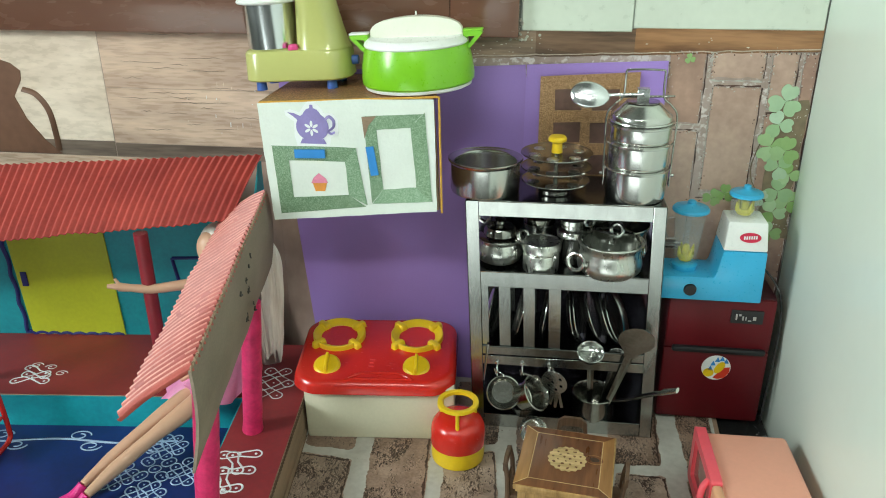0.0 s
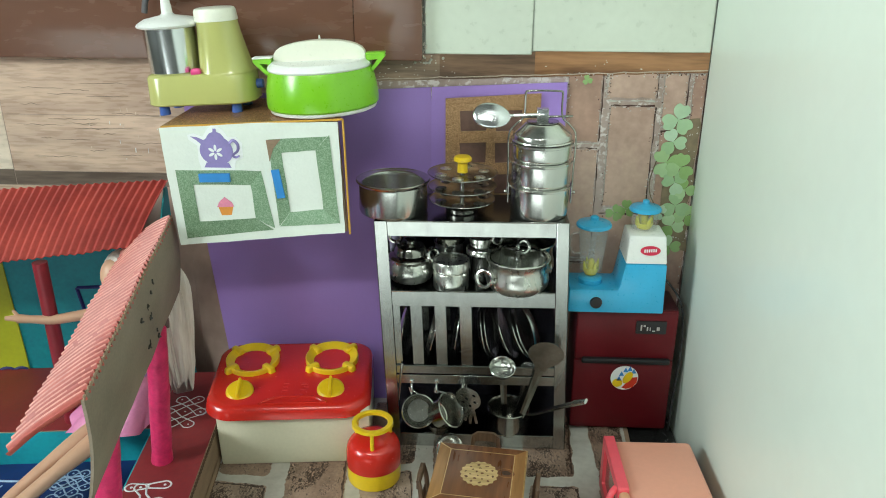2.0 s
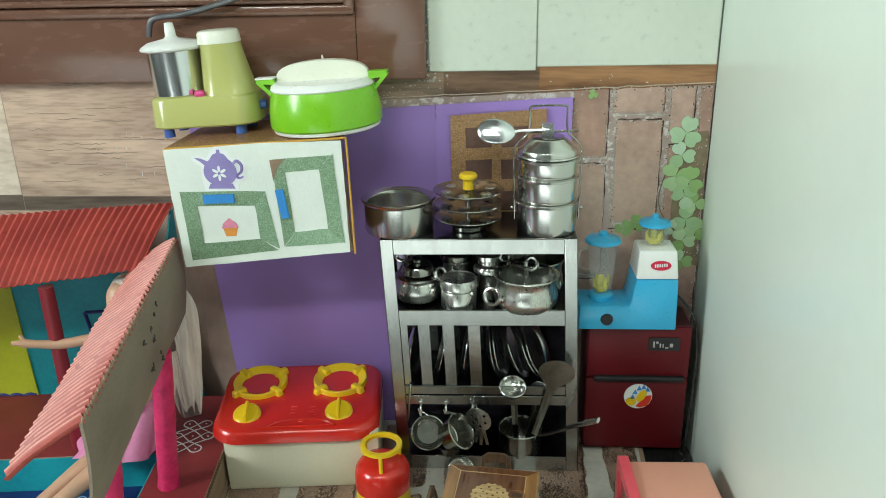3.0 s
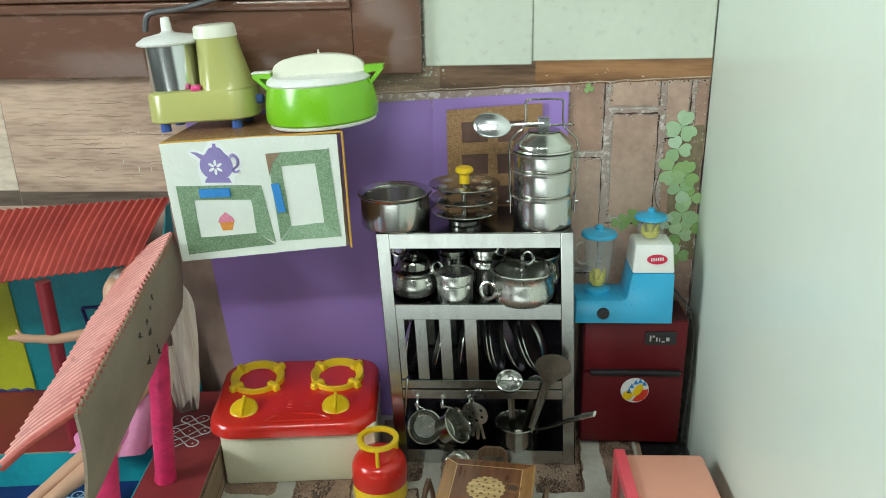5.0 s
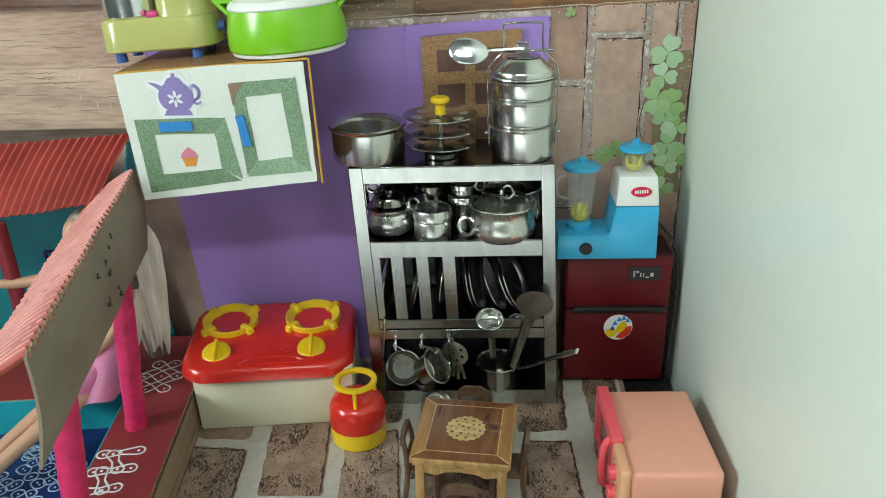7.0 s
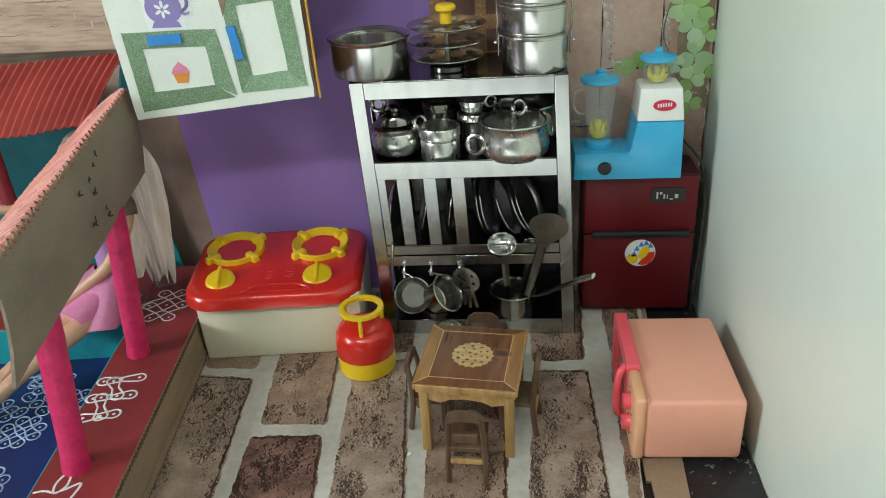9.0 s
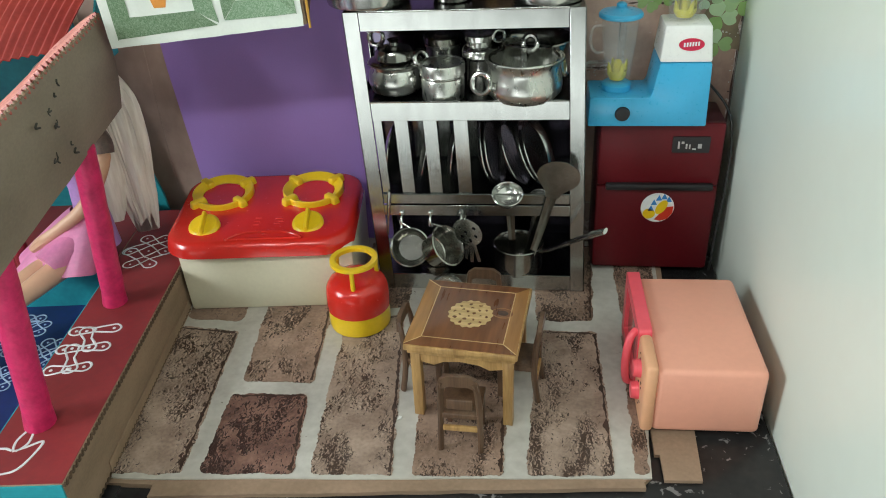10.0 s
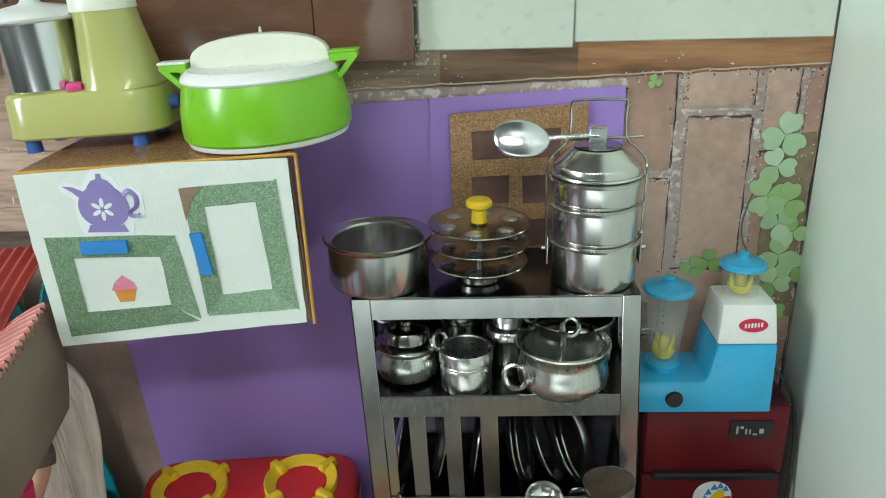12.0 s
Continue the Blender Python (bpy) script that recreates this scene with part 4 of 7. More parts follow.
idli = thing("idli_stand", "steel idli steamer stand with stacked plates and yellow knob", "idli stand", pose(0.0925, 0.036, TOP))
part("base", lathe([(0, 0), (0.016, 0), (0.0175, 0.0015), (0.0178, 0.0055), (0.0165, 0.0065), (0, 0.0065)], 32), steel_dull, idli)
part("rod", tube([(0, 0, 0.006), (0, 0, 0.048)], 0.0022, 12), steel_dull, idli)
for z, r in ((0.0125, 0.0355), (0.0268, 0.037), (0.0415, 0.0375)):
    b = lathe([(0.002, z), (r - 0.002, z + 0.001), (r, z + 0.0022), (r - 0.0004, z + 0.0028), (r - 0.002, z + 0.0018), (0.002, z + 0.0009)], 48)
    pl = part("plate", b, steel_dull, idli, "round steel plate with idli hollows")
    for k in range(6):
        a = radians(60 * k + 20)
        c = (0.024 * math.cos(a), 0.024 * math.sin(a), z + 0.0014)
        part("hollow", lathe([(0.0062, 0.0002), (0.0056, 0.0007), (0.003, 0.0014), (0, 0.0016)], 18, None, pose(*c)), steel_satin, pl)
part("knob", lathe([(0, 0.044), (0.0058, 0.044), (0.0052, 0.0535), (0.0068, 0.055), (0.0095, 0.0565), (0.0097, 0.059), (0.008, 0.0612), (0, 0.0618)], 28), yellow_plastic, idli, "yellow plastic knob")

tif = thing("tiffin_carrier", "tall stacked steel tiffin carrier with a wire handle", "tiffin carrier", pose(0.1742, 0.0305, TOP))
R0 = 0.0318
for z0, z1 in ((0.0, 0.035), (0.0355, 0.0615), (0.062, 0.0808)):
    foot = 0.0028 if z0 < 0.01 else 0.0008
    part("bowl", lathe([(0, z0), (R0 - 0.0022 - foot, z0), (R0 - 0.0008 - foot * 0.5, z0 + 0.002), (R0 - 0.0008, z0 + 0.002 + foot * 2), (R0 - 0.0008, z1 - 0.0035), (R0 + 0.0009, z1 - 0.0026), (R0 + 0.0012, z1 - 0.001), (R0 - 0.0006, z1), (0, z1)], 56), steel, tif)
lid = part("lid", lathe([(R0 - 0.0006, 0.0812), (R0 + 0.0006, 0.0822), (R0 + 0.0002, 0.0834), (R0 - 0.0012, 0.084), (R0 - 0.0014, 0.0882), (R0 - 0.0024, 0.0896), (R0 - 0.0128, 0.0986), (R0 - 0.0142, 0.0996), (R0 - 0.0152, 0.0999), (0, 0.1004)], 56), steel, tif, "domed steel lid")
part("lid_disc", lathe([(0.0165, 0.1006), (0.0165, 0.1012), (0, 0.1016)], 32), steel_dull, lid)
for s in (-1, 1):
    x = s * (R0 + 0.0022)
    part("side_wire", tube(spline([(x, 0, 0.024), (x, -0.001, 0.05), (x + s * 0.0003, -0.001, 0.086), (s * 0.0272, -0.001, 0.098), (s * 0.0195, 0, 0.106), (s * 0.0187, 0, 0.129)]), 0.001, 8), steel_dull, tif)
    part("strap", box(s * (R0 + 0.0014) - 0.0005, s * (R0 + 0.0014) + 0.0006, -0.0045, 0.0045, 0.014, 0.036, 0.0003, 1), steel_dull, tif)
    part("rivet", lathe([(0, 0.0045), (0.0016, 0.004), (0.002, 0.0015), (0.0012, 0), (0, 0)], 12, None, pose(s * (R0 + 0.0015), 0, 0.0255, 0, s * 90)), steel, tif)
part("handle", tube(spline([(-0.0187, 0, 0.127), (-0.018, 0, 0.1305), (-0.015, 0, 0.1315), (0, 0, 0.132), (0.0165, 0, 0.1315), (0.0185, 0, 0.1303), (0.0187, 0, 0.127)]), 0.0011, 8), steel_dull, tif)
part("cross_bar", tube([(-0.0225, 0.001, 0.1045), (0.0305, 0.001, 0.106)], 0.0012, 8), steel_dull, tif)
part("clip", box(-0.0065, 0.0055, -0.003, -0.002, 0.099, 0.1135, 0.0003, 1, box(-0.0065, 0.0055, -0.003, 0.006, 0.1125, 0.1137, 0.0003, 1)), alu, tif, "bent steel clip")
b = bmesh.new()
bmesh.ops.create_uvsphere(b, u_segments=28, v_segments=14, radius=1)
for v in list(b.verts):
    v.co = Vector((v.co.x * 0.0195 * (1 + 0.1 * v.co.x), v.co.z * 0.0135, 0.004 * v.co.y))
b = moved(b, pose(-0.0545, -0.003, 0.1065, 62, 0, 0) @ pose(0, 0, 0, 0, 0, -6))
spoon = solid("steel_spoon", tube(spline([(-0.037, -0.002, 0.1055), (-0.028, -0.0018, 0.1068), (-0.012, -0.0018, 0.1075), (0.0, -0.0022, 0.1078)]), [0.0022] * 4 + [0.0016] * 15, 8, False, b), alu, "steel spoon tucked through the tiffin handle", "spoon", pose(0.1742, 0.0305, TOP))

# ---- things on the upper shelf ----
SH = 0.1959
def ring_handle(c, r, wire, facing=0.0, tilt=90.0):
    return moved(tube([(r * math.cos(a), r * math.sin(a), 0) for a in (2 * math.pi * k / 24 for k in range(24))], wire, 8, True), pose(*c) @ pose(0, 0, 0, tilt, 0, facing))
def belly_pot(r, h):
    return lathe([(0, 0), (r * 0.62, 0), (r * 0.88, h * 0.12), (r, h * 0.4), (r * 0.97, h * 0.66), (r * 0.87, h * 0.85), (r * 0.9, h * 0.95), (r * 1.0, h), (r * 0.98, h * 1.02), (r * 0.86, h * 0.95), (r * 0.83, h * 0.85), (0, h * 0.83)], 44)
ha = thing("lidded_pot", "small bellied steel pot with a stepped lid", "pot", on_rack(0.0355, 0.0425, SH, 0, 0, 15))
part("body", belly_pot(0.0258, 0.029), steel_satin, ha)
part("lid", lathe([(0.0246, 0.0295), (0.0232, 0.0315), (0.0185, 0.033), (0.0178, 0.038), (0.0155, 0.0415), (0.0085, 0.0435), (0.0045, 0.0445), (0.004, 0.047), (0.0058, 0.0495), (0, 0.0512)], 40), steel_dull, ha)
part("ring_handle", ring_handle((0.0225, -0.0145, 0.034), 0.0068, 0.0024, 30, 70), steel, ha)
part("ring_handle", ring_handle((-0.0145, 0.0165, 0.0475), 0.0068, 0.0023, -20, 82), steel, ha)
ti = thing("steel_tin", "round steel tin with a flat lid", "tin", on_rack(0.0815, 0.0245, SH))
part("body", lathe([(0, 0), (0.0178, 0), (0.0194, 0.0015), (0.0196, 0.0185), (0.0186, 0.0205), (0.0196, 0.0222), (0.019, 0.023), (0, 0.023)], 40), steel_satin, ti)
part("lid", lathe([(0.0196, 0.0232), (0.0205, 0.0238), (0.0205, 0.0322), (0.0197, 0.0336), (0.0178, 0.0338), (0.0172, 0.033), (0, 0.0328)], 40), steel_satin, ti)
tb = thing("steel_tin", "taller steel tin with a ring rim behind the other", "tin", on_rack(0.0775, 0.0705, SH))
part("body", lathe([(0, 0), (0.0148, 0), (0.016, 0.0015), (0.016, 0.034), (0.0172, 0.0355), (0.0172, 0.0375), (0, 0.0375)], 36), steel_satin, tb)
part("lid", lathe([(0.0176, 0.0376), (0.0178, 0.044), (0.0168, 0.0452), (0.0085, 0.0448), (0.0078, 0.0462), (0, 0.0468)], 36), steel_dull, tb)
ja = thing("milk_jar", "narrow-necked steel jar with a lid", "jar", on_rack(0.1142, 0.047, SH))
part("body", lathe([(0, 0), (0.0112, 0), (0.0128, 0.002), (0.0128, 0.029), (0.0138, 0.0305), (0.0166, 0.0325), (0.017, 0.037), (0.016, 0.0395), (0.0122, 0.042), (0.0118, 0.046), (0, 0.046)], 36), steel, ja)
part("lid", lathe([(0.0124, 0.0462), (0.0137, 0.047), (0.0137, 0.0515), (0.0122, 0.053), (0.004, 0.0535), (0.003, 0.0555), (0, 0.056)], 32), steel, ja)
part("ring_handle", ring_handle((0.0175, -0.0075, 0.0515), 0.0052, 0.0014, 20), steel, ja)


def kadai_body():
    """A wide pan with a bulging belly, a waist and a turned-out rim."""
    return lathe([(0, 0), (0.018, 0), (0.028, 0.002), (0.0335, 0.008), (0.0345, 0.014), (0.0332, 0.021), (0.0318, 0.0265), (0.032, 0.032), (0.0345, 0.0365), (0.0355, 0.038), (0.0347, 0.039), (0.032, 0.0375), (0.0292, 0.032), (0.0285, 0.02), (0.024, 0.006), (0, 0.004)], 56)


ka = thing("kadai", "wide bellied steel pan with glass lid and ring handles", "pan", on_rack(0.1545, 0.0225, SH, 0, 0, 12))
part("body", kadai_body(), steel_satin, ka)
part("lid", lathe([(0.032, 0.0372), (0.0285, 0.0345), (0.012, 0.0335), (0.0045, 0.034), (0, 0.0345)], 48), smoke_glass, ka, "smoky glass lid")
part("lid_band", lathe([(0.0322, 0.0374), (0.0312, 0.0384), (0.0298, 0.0374), (0.0296, 0.0362), (0.0322, 0.0374)], 48), steel_dull, ka, "thin steel band round the glass lid")
part("knob", lathe([(0, 0.0335), (0.0032, 0.034), (0.0024, 0.038), (0.0024, 0.0415), (0.0038, 0.0425), (0.0036, 0.046), (0, 0.047)], 18), steel, ka)
part("ring_handle", ring_handle((-0.0405, -0.0145, 0.021), 0.0088, 0.0021, -35, 75), steel, ka)
part("ring_handle", ring_handle((0.0365, 0.006, 0.0225), 0.0072, 0.0016, 60, 75), steel, ka)
part("lug", box(-0.0315, -0.0265, -0.0185, -0.0105, 0.0125, 0.0215, 0.0016), steel_dull, ka)
kb = thing("kadai", "bellied steel pan standing at the back of the shelf", "pan", on_rack(0.1635, 0.0575, SH) @ Matrix.Diagonal((0.98, 0.98, 1.16, 1)))
part("body", kadai_body(), steel_dull, kb)
part("ring_handle", ring_handle((-0.004, -0.0335, 0.042), 0.0062, 0.0022, 4, 60), steel, kb)


# ---- hanging things and the bottom shelf ----
def cup_bowl(r, h):
    return lathe([(0, 0), (r * 0.6, 0), (r * 0.8, h * 0.2), (r * 0.95, h * 0.85), (r * 1.02, h), (r * 0.99, h * 1.03), (r * 0.92, h * 0.88), (r * 0.86, h * 0.6), (r * 0.74, h * 0.34), (r * 0.55, h * 0.18), (r * 0.3, h * 0.09), (0, h * 0.07)], 36)
def small_pan(r, h):
    """A pan with straight, slightly flaring sides, a flat bottom and a rolled rim."""
    return lathe([(0, 0), (r * 0.7, 0), (r * 0.76, h * 0.04), (r * 0.94, h * 0.95), (r * 1.02, h * 0.98), (r * 1.03, h * 1.02), (r * 0.96, h * 1.04), (r * 0.9, h * 0.96), (r * 0.73, h * 0.1), (r * 0.68, h * 0.06), (0, h * 0.06)], 44)
for base, axis, r, hx, lab in (((0.0462, -0.0015, 0.0505), (0.07, -0.845, 0.53), 0.0186, 0.0392, "small steel pan hanging by its handle from a hook"),
                               ((0.068, -0.009, 0.0505), (0.66, -0.3, 0.52), 0.0205, 0.0672, "small steel pan hanging sideways from a hook")):
    ln = thing("hanging_pan", lab, "pan", pose(*base))
    up = Vector((0, 0, 1)).rotation_difference(Vector(axis)).to_matrix().to_4x4()
    part("bowl", moved(small_pan(r, 0.022), up), steel_dull, ln)
    rim = [up @ Vector((r * math.cos(a), r * math.sin(a), 0.0215)) for a in (2 * math.pi * k / 24 for k in range(24))]
    hook = Vector((hx, -0.0075, 0.0815)) - Vector(base)
    tip = min(rim, key=lambda p: (p - hook).length)
    side = Vector((0.0022, 0, 0))
    part("handle", tube(spline([tip - side * 2, tip.lerp(hook, 0.55) - side, hook, tip.lerp(hook, 0.55) + side, tip + side * 2]), 0.0011, 8), steel_dull, ln)
sk = thing("skimmer", "flat perforated steel skimmer hanging from a hook", "skimmer", pose(0.1032, -0.012, 0.0745, 13, 4, -16))
part("disc", plate(ellipse(0, 0.001, 0.0148, 0.0168), 0.0008, UPRIGHT, holes=[ellipse(a, c, 0.0019, 0.0022, 0, 12) for a, c in ((0.0065, 0.008), (0.008, -0.002), (-0.006, -0.006), (0.0025, -0.009), (-0.002, 0.0005), (-0.0075, 0.005))]), steel, sk)
part("handle", plate([(-0.004, -0.013), (0.008, -0.013), (0.0125, -0.035), (0.0093, -0.036), (0.0062, -0.021), (0.0045, -0.0385), (0.0015, -0.0385), (0.0012, -0.021), (-0.0015, -0.036), (-0.0045, -0.035)], 0.0008, UPRIGHT), steel, sk)
part("eye", tube(spline([(-0.002, 0, 0.012), (-0.0055, 0.009, 0.0125), (-0.008, 0.009, 0.011), (-0.007, 0, 0.008)]), 0.0009, 8), steel_dull, sk)
solid("steel_bowl", cup_bowl(0.0225, 0.016), steel_dull, "dull steel bowl on the rack's bottom shelf", "bowl", on_rack(0.0695, 0.018, 0.0127))
solid("steel_cup", moved(cup_bowl(0.0155, 0.018), pose(0, 0, 0, 78, 0, 20)), steel, "small steel cup lying before the rack", "cup", pose(0.0775, -0.0135, 0.0165))
PAN = on_rack(0.1505, 0.0235, 0.0128)
sp = thing("saucepan", "steel saucepan with a long handle holding ladles", "saucepan", PAN)
part("body", lathe([(0, 0), (0.0215, 0), (0.0238, 0.0025), (0.0242, 0.0275), (0.0254, 0.0293), (0.0246, 0.03), (0.0232, 0.0275), (0.0228, 0.003), (0, 0.002)], 48), steel_dull, sp)
hd = part("handle", tube(spline([(0.0215, -0.009, 0.0255), (0.033, -0.022, 0.036), (0.055, -0.048, 0.0625), (0.0765, -0.0735, 0.0865)]), [0.0026] * 9 + [0.0034] * 10, 10, flat=0.5), steel_dull, sp)
part("grip", tube([(0.066, -0.061, 0.0755), (0.0775, -0.0747, 0.0877)], [0.0044, 0.0036], 12, flat=0.5), steel, hd)


def flat_stem(a, c, w0, w1, t=0.0007):
    """A stamped handle: a flat strip from a to c with a shallow bow, facing the front."""
    b = bmesh.new()
    a, c = Vector(a), Vector(c)
    rows = []
    for k in range(9):
        f = k / 8
        p = a.lerp(c, f) + Vector((0, -0.0012 * math.sin(math.pi * f), 0))
        w = w0 + (w1 - w0) * f
        rows.append([b.verts.new(p + Vector((w * e, d + 0.0009 * (1 - abs(e) * 2), 0))) for d in (0, t) for e in (-0.5, -0.2, 0.2, 0.5)])
    for r, q in zip(rows, rows[1:]):
        for i, j in ((0, 1), (1, 2), (2, 3), (3, 7), (7, 6), (6, 5), (5, 4), (4, 0)):
            b.faces.new((r[i], r[j], q[j], q[i]))
    for r in (rows[0], rows[-1]):
        b.faces.new([r[i] for i in (0, 1, 2, 3, 7, 6, 5, 4)])
    return b


lad = thing("ladle", "steel ladle with a round bowl standing in the saucepan", "ladle", pose(0.1435, 0.014, 0.0165))
part("bowl", moved(cup_bowl(0.0145, 0.0105), pose(-0.0028, -0.0145, 0.087, 24, 0, 0)), steel, lad)
part("stem", flat_stem((0.003, 0.001, 0), (-0.0015, -0.0055, 0.086), 0.005, 0.0085), steel_dull, lad)
tu = thing("spatula", "steel turner with a wide round blade in the saucepan", "spatula", pose(0.1585, 0.0115, 0.0165, 0, 13.5, 0))
part("blade", plate([(-0.0062, 0.094), (0.0062, 0.094), (0.0075, 0.1)] + [(0.0195 * math.cos(radians(a)), 0.1185 + 0.0165 * math.sin(radians(a))) for a in range(-48, 229, 12)] + [(-0.0075, 0.1)], 0.0009, pose(0, -0.0045, 0.006) @ pose(0, 0, 0, 10) @ UPRIGHT), steel_dull, tu)
part("stem", flat_stem((0, 0, 0), (0, -0.0215, 0.1005), 0.005, 0.0095), steel_dull, tu)
tv = thing("spatula", "narrow steel turner leaning in the saucepan", "spatula", pose(0.1535, 0.018, 0.0165, 0, 16, 0))
part("blade", plate([(-0.0048, 0.075), (0.0048, 0.075), (0.0095, 0.088), (0.0068, 0.0925), (-0.0068, 0.0925), (-0.0095, 0.088)], 0.0009, pose(0, -0.011, 0) @ UPRIGHT), steel_dull, tv)
part("stem", flat_stem((0, 0, 0), (0, -0.011, 0.076), 0.0045, 0.0085), steel_dull, tv)
te = thing("spoon", "small steel serving spoon leaning in the saucepan", "spoon", pose(0.1565, 0.0225, 0.0165, 0, 9, 0))
part("stem", flat_stem((0, 0, 0), (0, -0.01, 0.078), 0.004, 0.0065), steel, te)
part("bowl", moved(cup_bowl(0.0095, 0.0045), pose(0, -0.0095, 0.084, 72, 0, 0)), steel, te)
solid("steel_slice", flat_stem((0, 0, 0), (0.0045, 0.002, 0.046), 0.0022, 0.0034), steel_dull, "thin steel slice hung on the rack beside its post", "slice", pose(0.0235, -0.0035, 0.0655))

# ---- fridge with the toy mixer on it ----
fr = thing("toy_fridge", "dark red toy fridge with a black handle", "fridge", pose(0, 0, 0))
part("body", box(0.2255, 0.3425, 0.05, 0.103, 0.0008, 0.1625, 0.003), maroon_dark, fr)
part("lower_door", box(0.2262, 0.3415, 0.045, 0.0505, 0.003, 0.0965, 0.0025), maroon, fr)
up = part("upper_door", box(0.2265, 0.3415, 0.045, 0.0505, 0.0975, 0.162, 0.0025), maroon, fr)
part("handle", box(0.2345, 0.3365, 0.0395, 0.046, 0.0945, 0.1015, 0.002), black_plastic, fr, "long black handle")
tag = part("name_plate", plate(rounded(0.294, 0.3285, 0.1335, 0.1495, 0.001), 0.0015, pose(0, 0.045, 0) @ UPRIGHT), black_plastic, up, "black plate with silver writing")
for x0, w, z0, h in ((0.299, 0.0018, 0.1375, 0.0075), (0.3022, 0.0026, 0.1425, 0.0025), (0.3062, 0.0016, 0.1375, 0.005), (0.3095, 0.0012, 0.1375, 0.0045), (0.3125, 0.0035, 0.1365, 0.0015), (0.3175, 0.0035, 0.138, 0.0045)):
    part("bar", box(x0, x0 + w, 0.043, 0.0437, z0, z0 + h, 0.0002, 1), silver_print, tag)
st = part("sticker", lathe([(0, 0.0006), (0.0158, 0.0006), (0.0162, 0), (0, 0)], 36, None, pose(0.2868, 0.045, 0.0735, 90)), sticker_white, fr, "round white sticker with coloured shapes")
part("red_patch", plate([(0.2845, 0.0605), (0.29, 0.059), (0.297, 0.0615), (0.3015, 0.068), (0.302, 0.0755), (0.295, 0.0745), (0.29, 0.068)], 0.0003, pose(0, 0.0443, 0) @ UPRIGHT), mat("sticker_red", (0.6, 0.04, 0.02), 0.35), st)
part("yellow_patch", plate(ellipse(0.2905, 0.0745, 0.0045, 0.0085, -30) , 0.0003, pose(0, 0.04395, 0) @ UPRIGHT), yellow_plastic, st)
part("yellow_patch", plate(ellipse(0.279, 0.067, 0.006, 0.0055), 0.0003, pose(0, 0.0443, 0) @ UPRIGHT), yellow_plastic, st)
for k, (x, z) in enumerate(((0.283, 0.0795), (0.2875, 0.0845), (0.2925, 0.086), (0.297, 0.083), (0.2805, 0.073))):
    part("blue_patch", plate([(x - 0.003, z - 0.003), (x + 0.003, z - 0.0025), (x, z + 0.0035)], 0.0003, pose(0, 0.0443, 0) @ UPRIGHT), blue_foam, st)

mx = thing("toy_mixer", "sky-blue and white toy mixer grinder with clear jars", "mixer", pose(0.0, 0.0, 0.163))
def prism(pts, y0, y1, bevel, draw=0.0):
    """An upright body with an (x, z) outline, between two depths."""
    b = plate(pts, y1 - y0, pose(0, y1, 0) @ UPRIGHT)
    bmesh.ops.bevel(b, geom=b.edges[:], offset=bevel, segments=2, profile=0.5, affect="EDGES")
    return b
part("body", prism([(0.2135, 0.0), (0.3205, 0.0), (0.319, 0.0595), (0.274, 0.0595), (0.2695, 0.032), (0.2675, 0.028), (0.2145, 0.028)], 0.036, 0.085, 0.0016), sky_plastic, mx)
part("tower", box(0.2735, 0.319, 0.0365, 0.0845, 0.06, 0.0915, 0.002, taper=(0.0028, 0.005)), white_plastic, mx, "white plastic tower")
b = lathe([(0, 0.0008), (0.0105, 0.0008), (0.011, 0), (0, 0)], 30)
for v in b.verts:
    v.co.y *= 0.5
em = part("emblem", moved(b, pose(0.2995, 0.0385, 0.0755, 82)), mat("emblem_red", (0.6, 0.015, 0.06), 0.3), mx, "red oval emblem with pale writing")
for k in range(6):
    part("bar", box(0.2925 + k * 0.0024, 0.294 + k * 0.0024, 0.0368, 0.0374, 0.0738 + 0.0002 * k, 0.0775 + 0.0002 * k, 0.0002, 1), sticker_white, em)
part("switch", lathe([(0, 0.003), (0.0062, 0.0025), (0.007, 0.0), (0, 0)], 28, None, pose(0.2445, 0.036, 0.0125, 90)), black_plastic, mx, "round black switch knob")
def blades(z, r, h, m):
    """A cup with four upright prongs round a middle knob."""
    b = lathe([(0, z), (r * 0.75, z), (r, z + h * 0.3), (r * 1.02, z + h * 0.5), (r * 0.85, z + h * 0.46), (r * 0.5, z + h * 0.4), (r * 0.42, z + h * 0.95), (r * 0.25, z + h * 1.06), (0, z + h * 1.08)], 24)
    for k in range(4):
        c, s = math.cos(radians(25 + 90 * k)), math.sin(radians(25 + 90 * k))
        b = tube([(r * 0.85 * c, r * 0.85 * s, z + h * 0.35), (r * 0.98 * c, r * 0.98 * s, z + h * 0.7), (r * 1.08 * c, r * 1.08 * s, z + h)], [r * 0.28, r * 0.2, r * 0.06], 8, False, b)
    return moved(b, m)
jr = part("jar", lathe([(0.0105, 0.0345), (0.0125, 0.04), (0.0168, 0.092), (0.0174, 0.0945), (0.0166, 0.0945), (0.0118, 0.042), (0.0, 0.0365)], 36, None, pose(0.2395, 0.061, 0)), clear_plastic, mx, "clear tapered plastic jar")
part("jar_foot", lathe([(0, 0.0275), (0.0135, 0.0275), (0.014, 0.0335), (0.011, 0.0355), (0, 0.0355)], 30, None, pose(0.2395, 0.061, 0)), sky_plastic, jr)
part("blade", blades(0.0375, 0.0088, 0.017, pose(0.2395, 0.061, 0)), blade_plastic, jr, "yellow plastic blades")
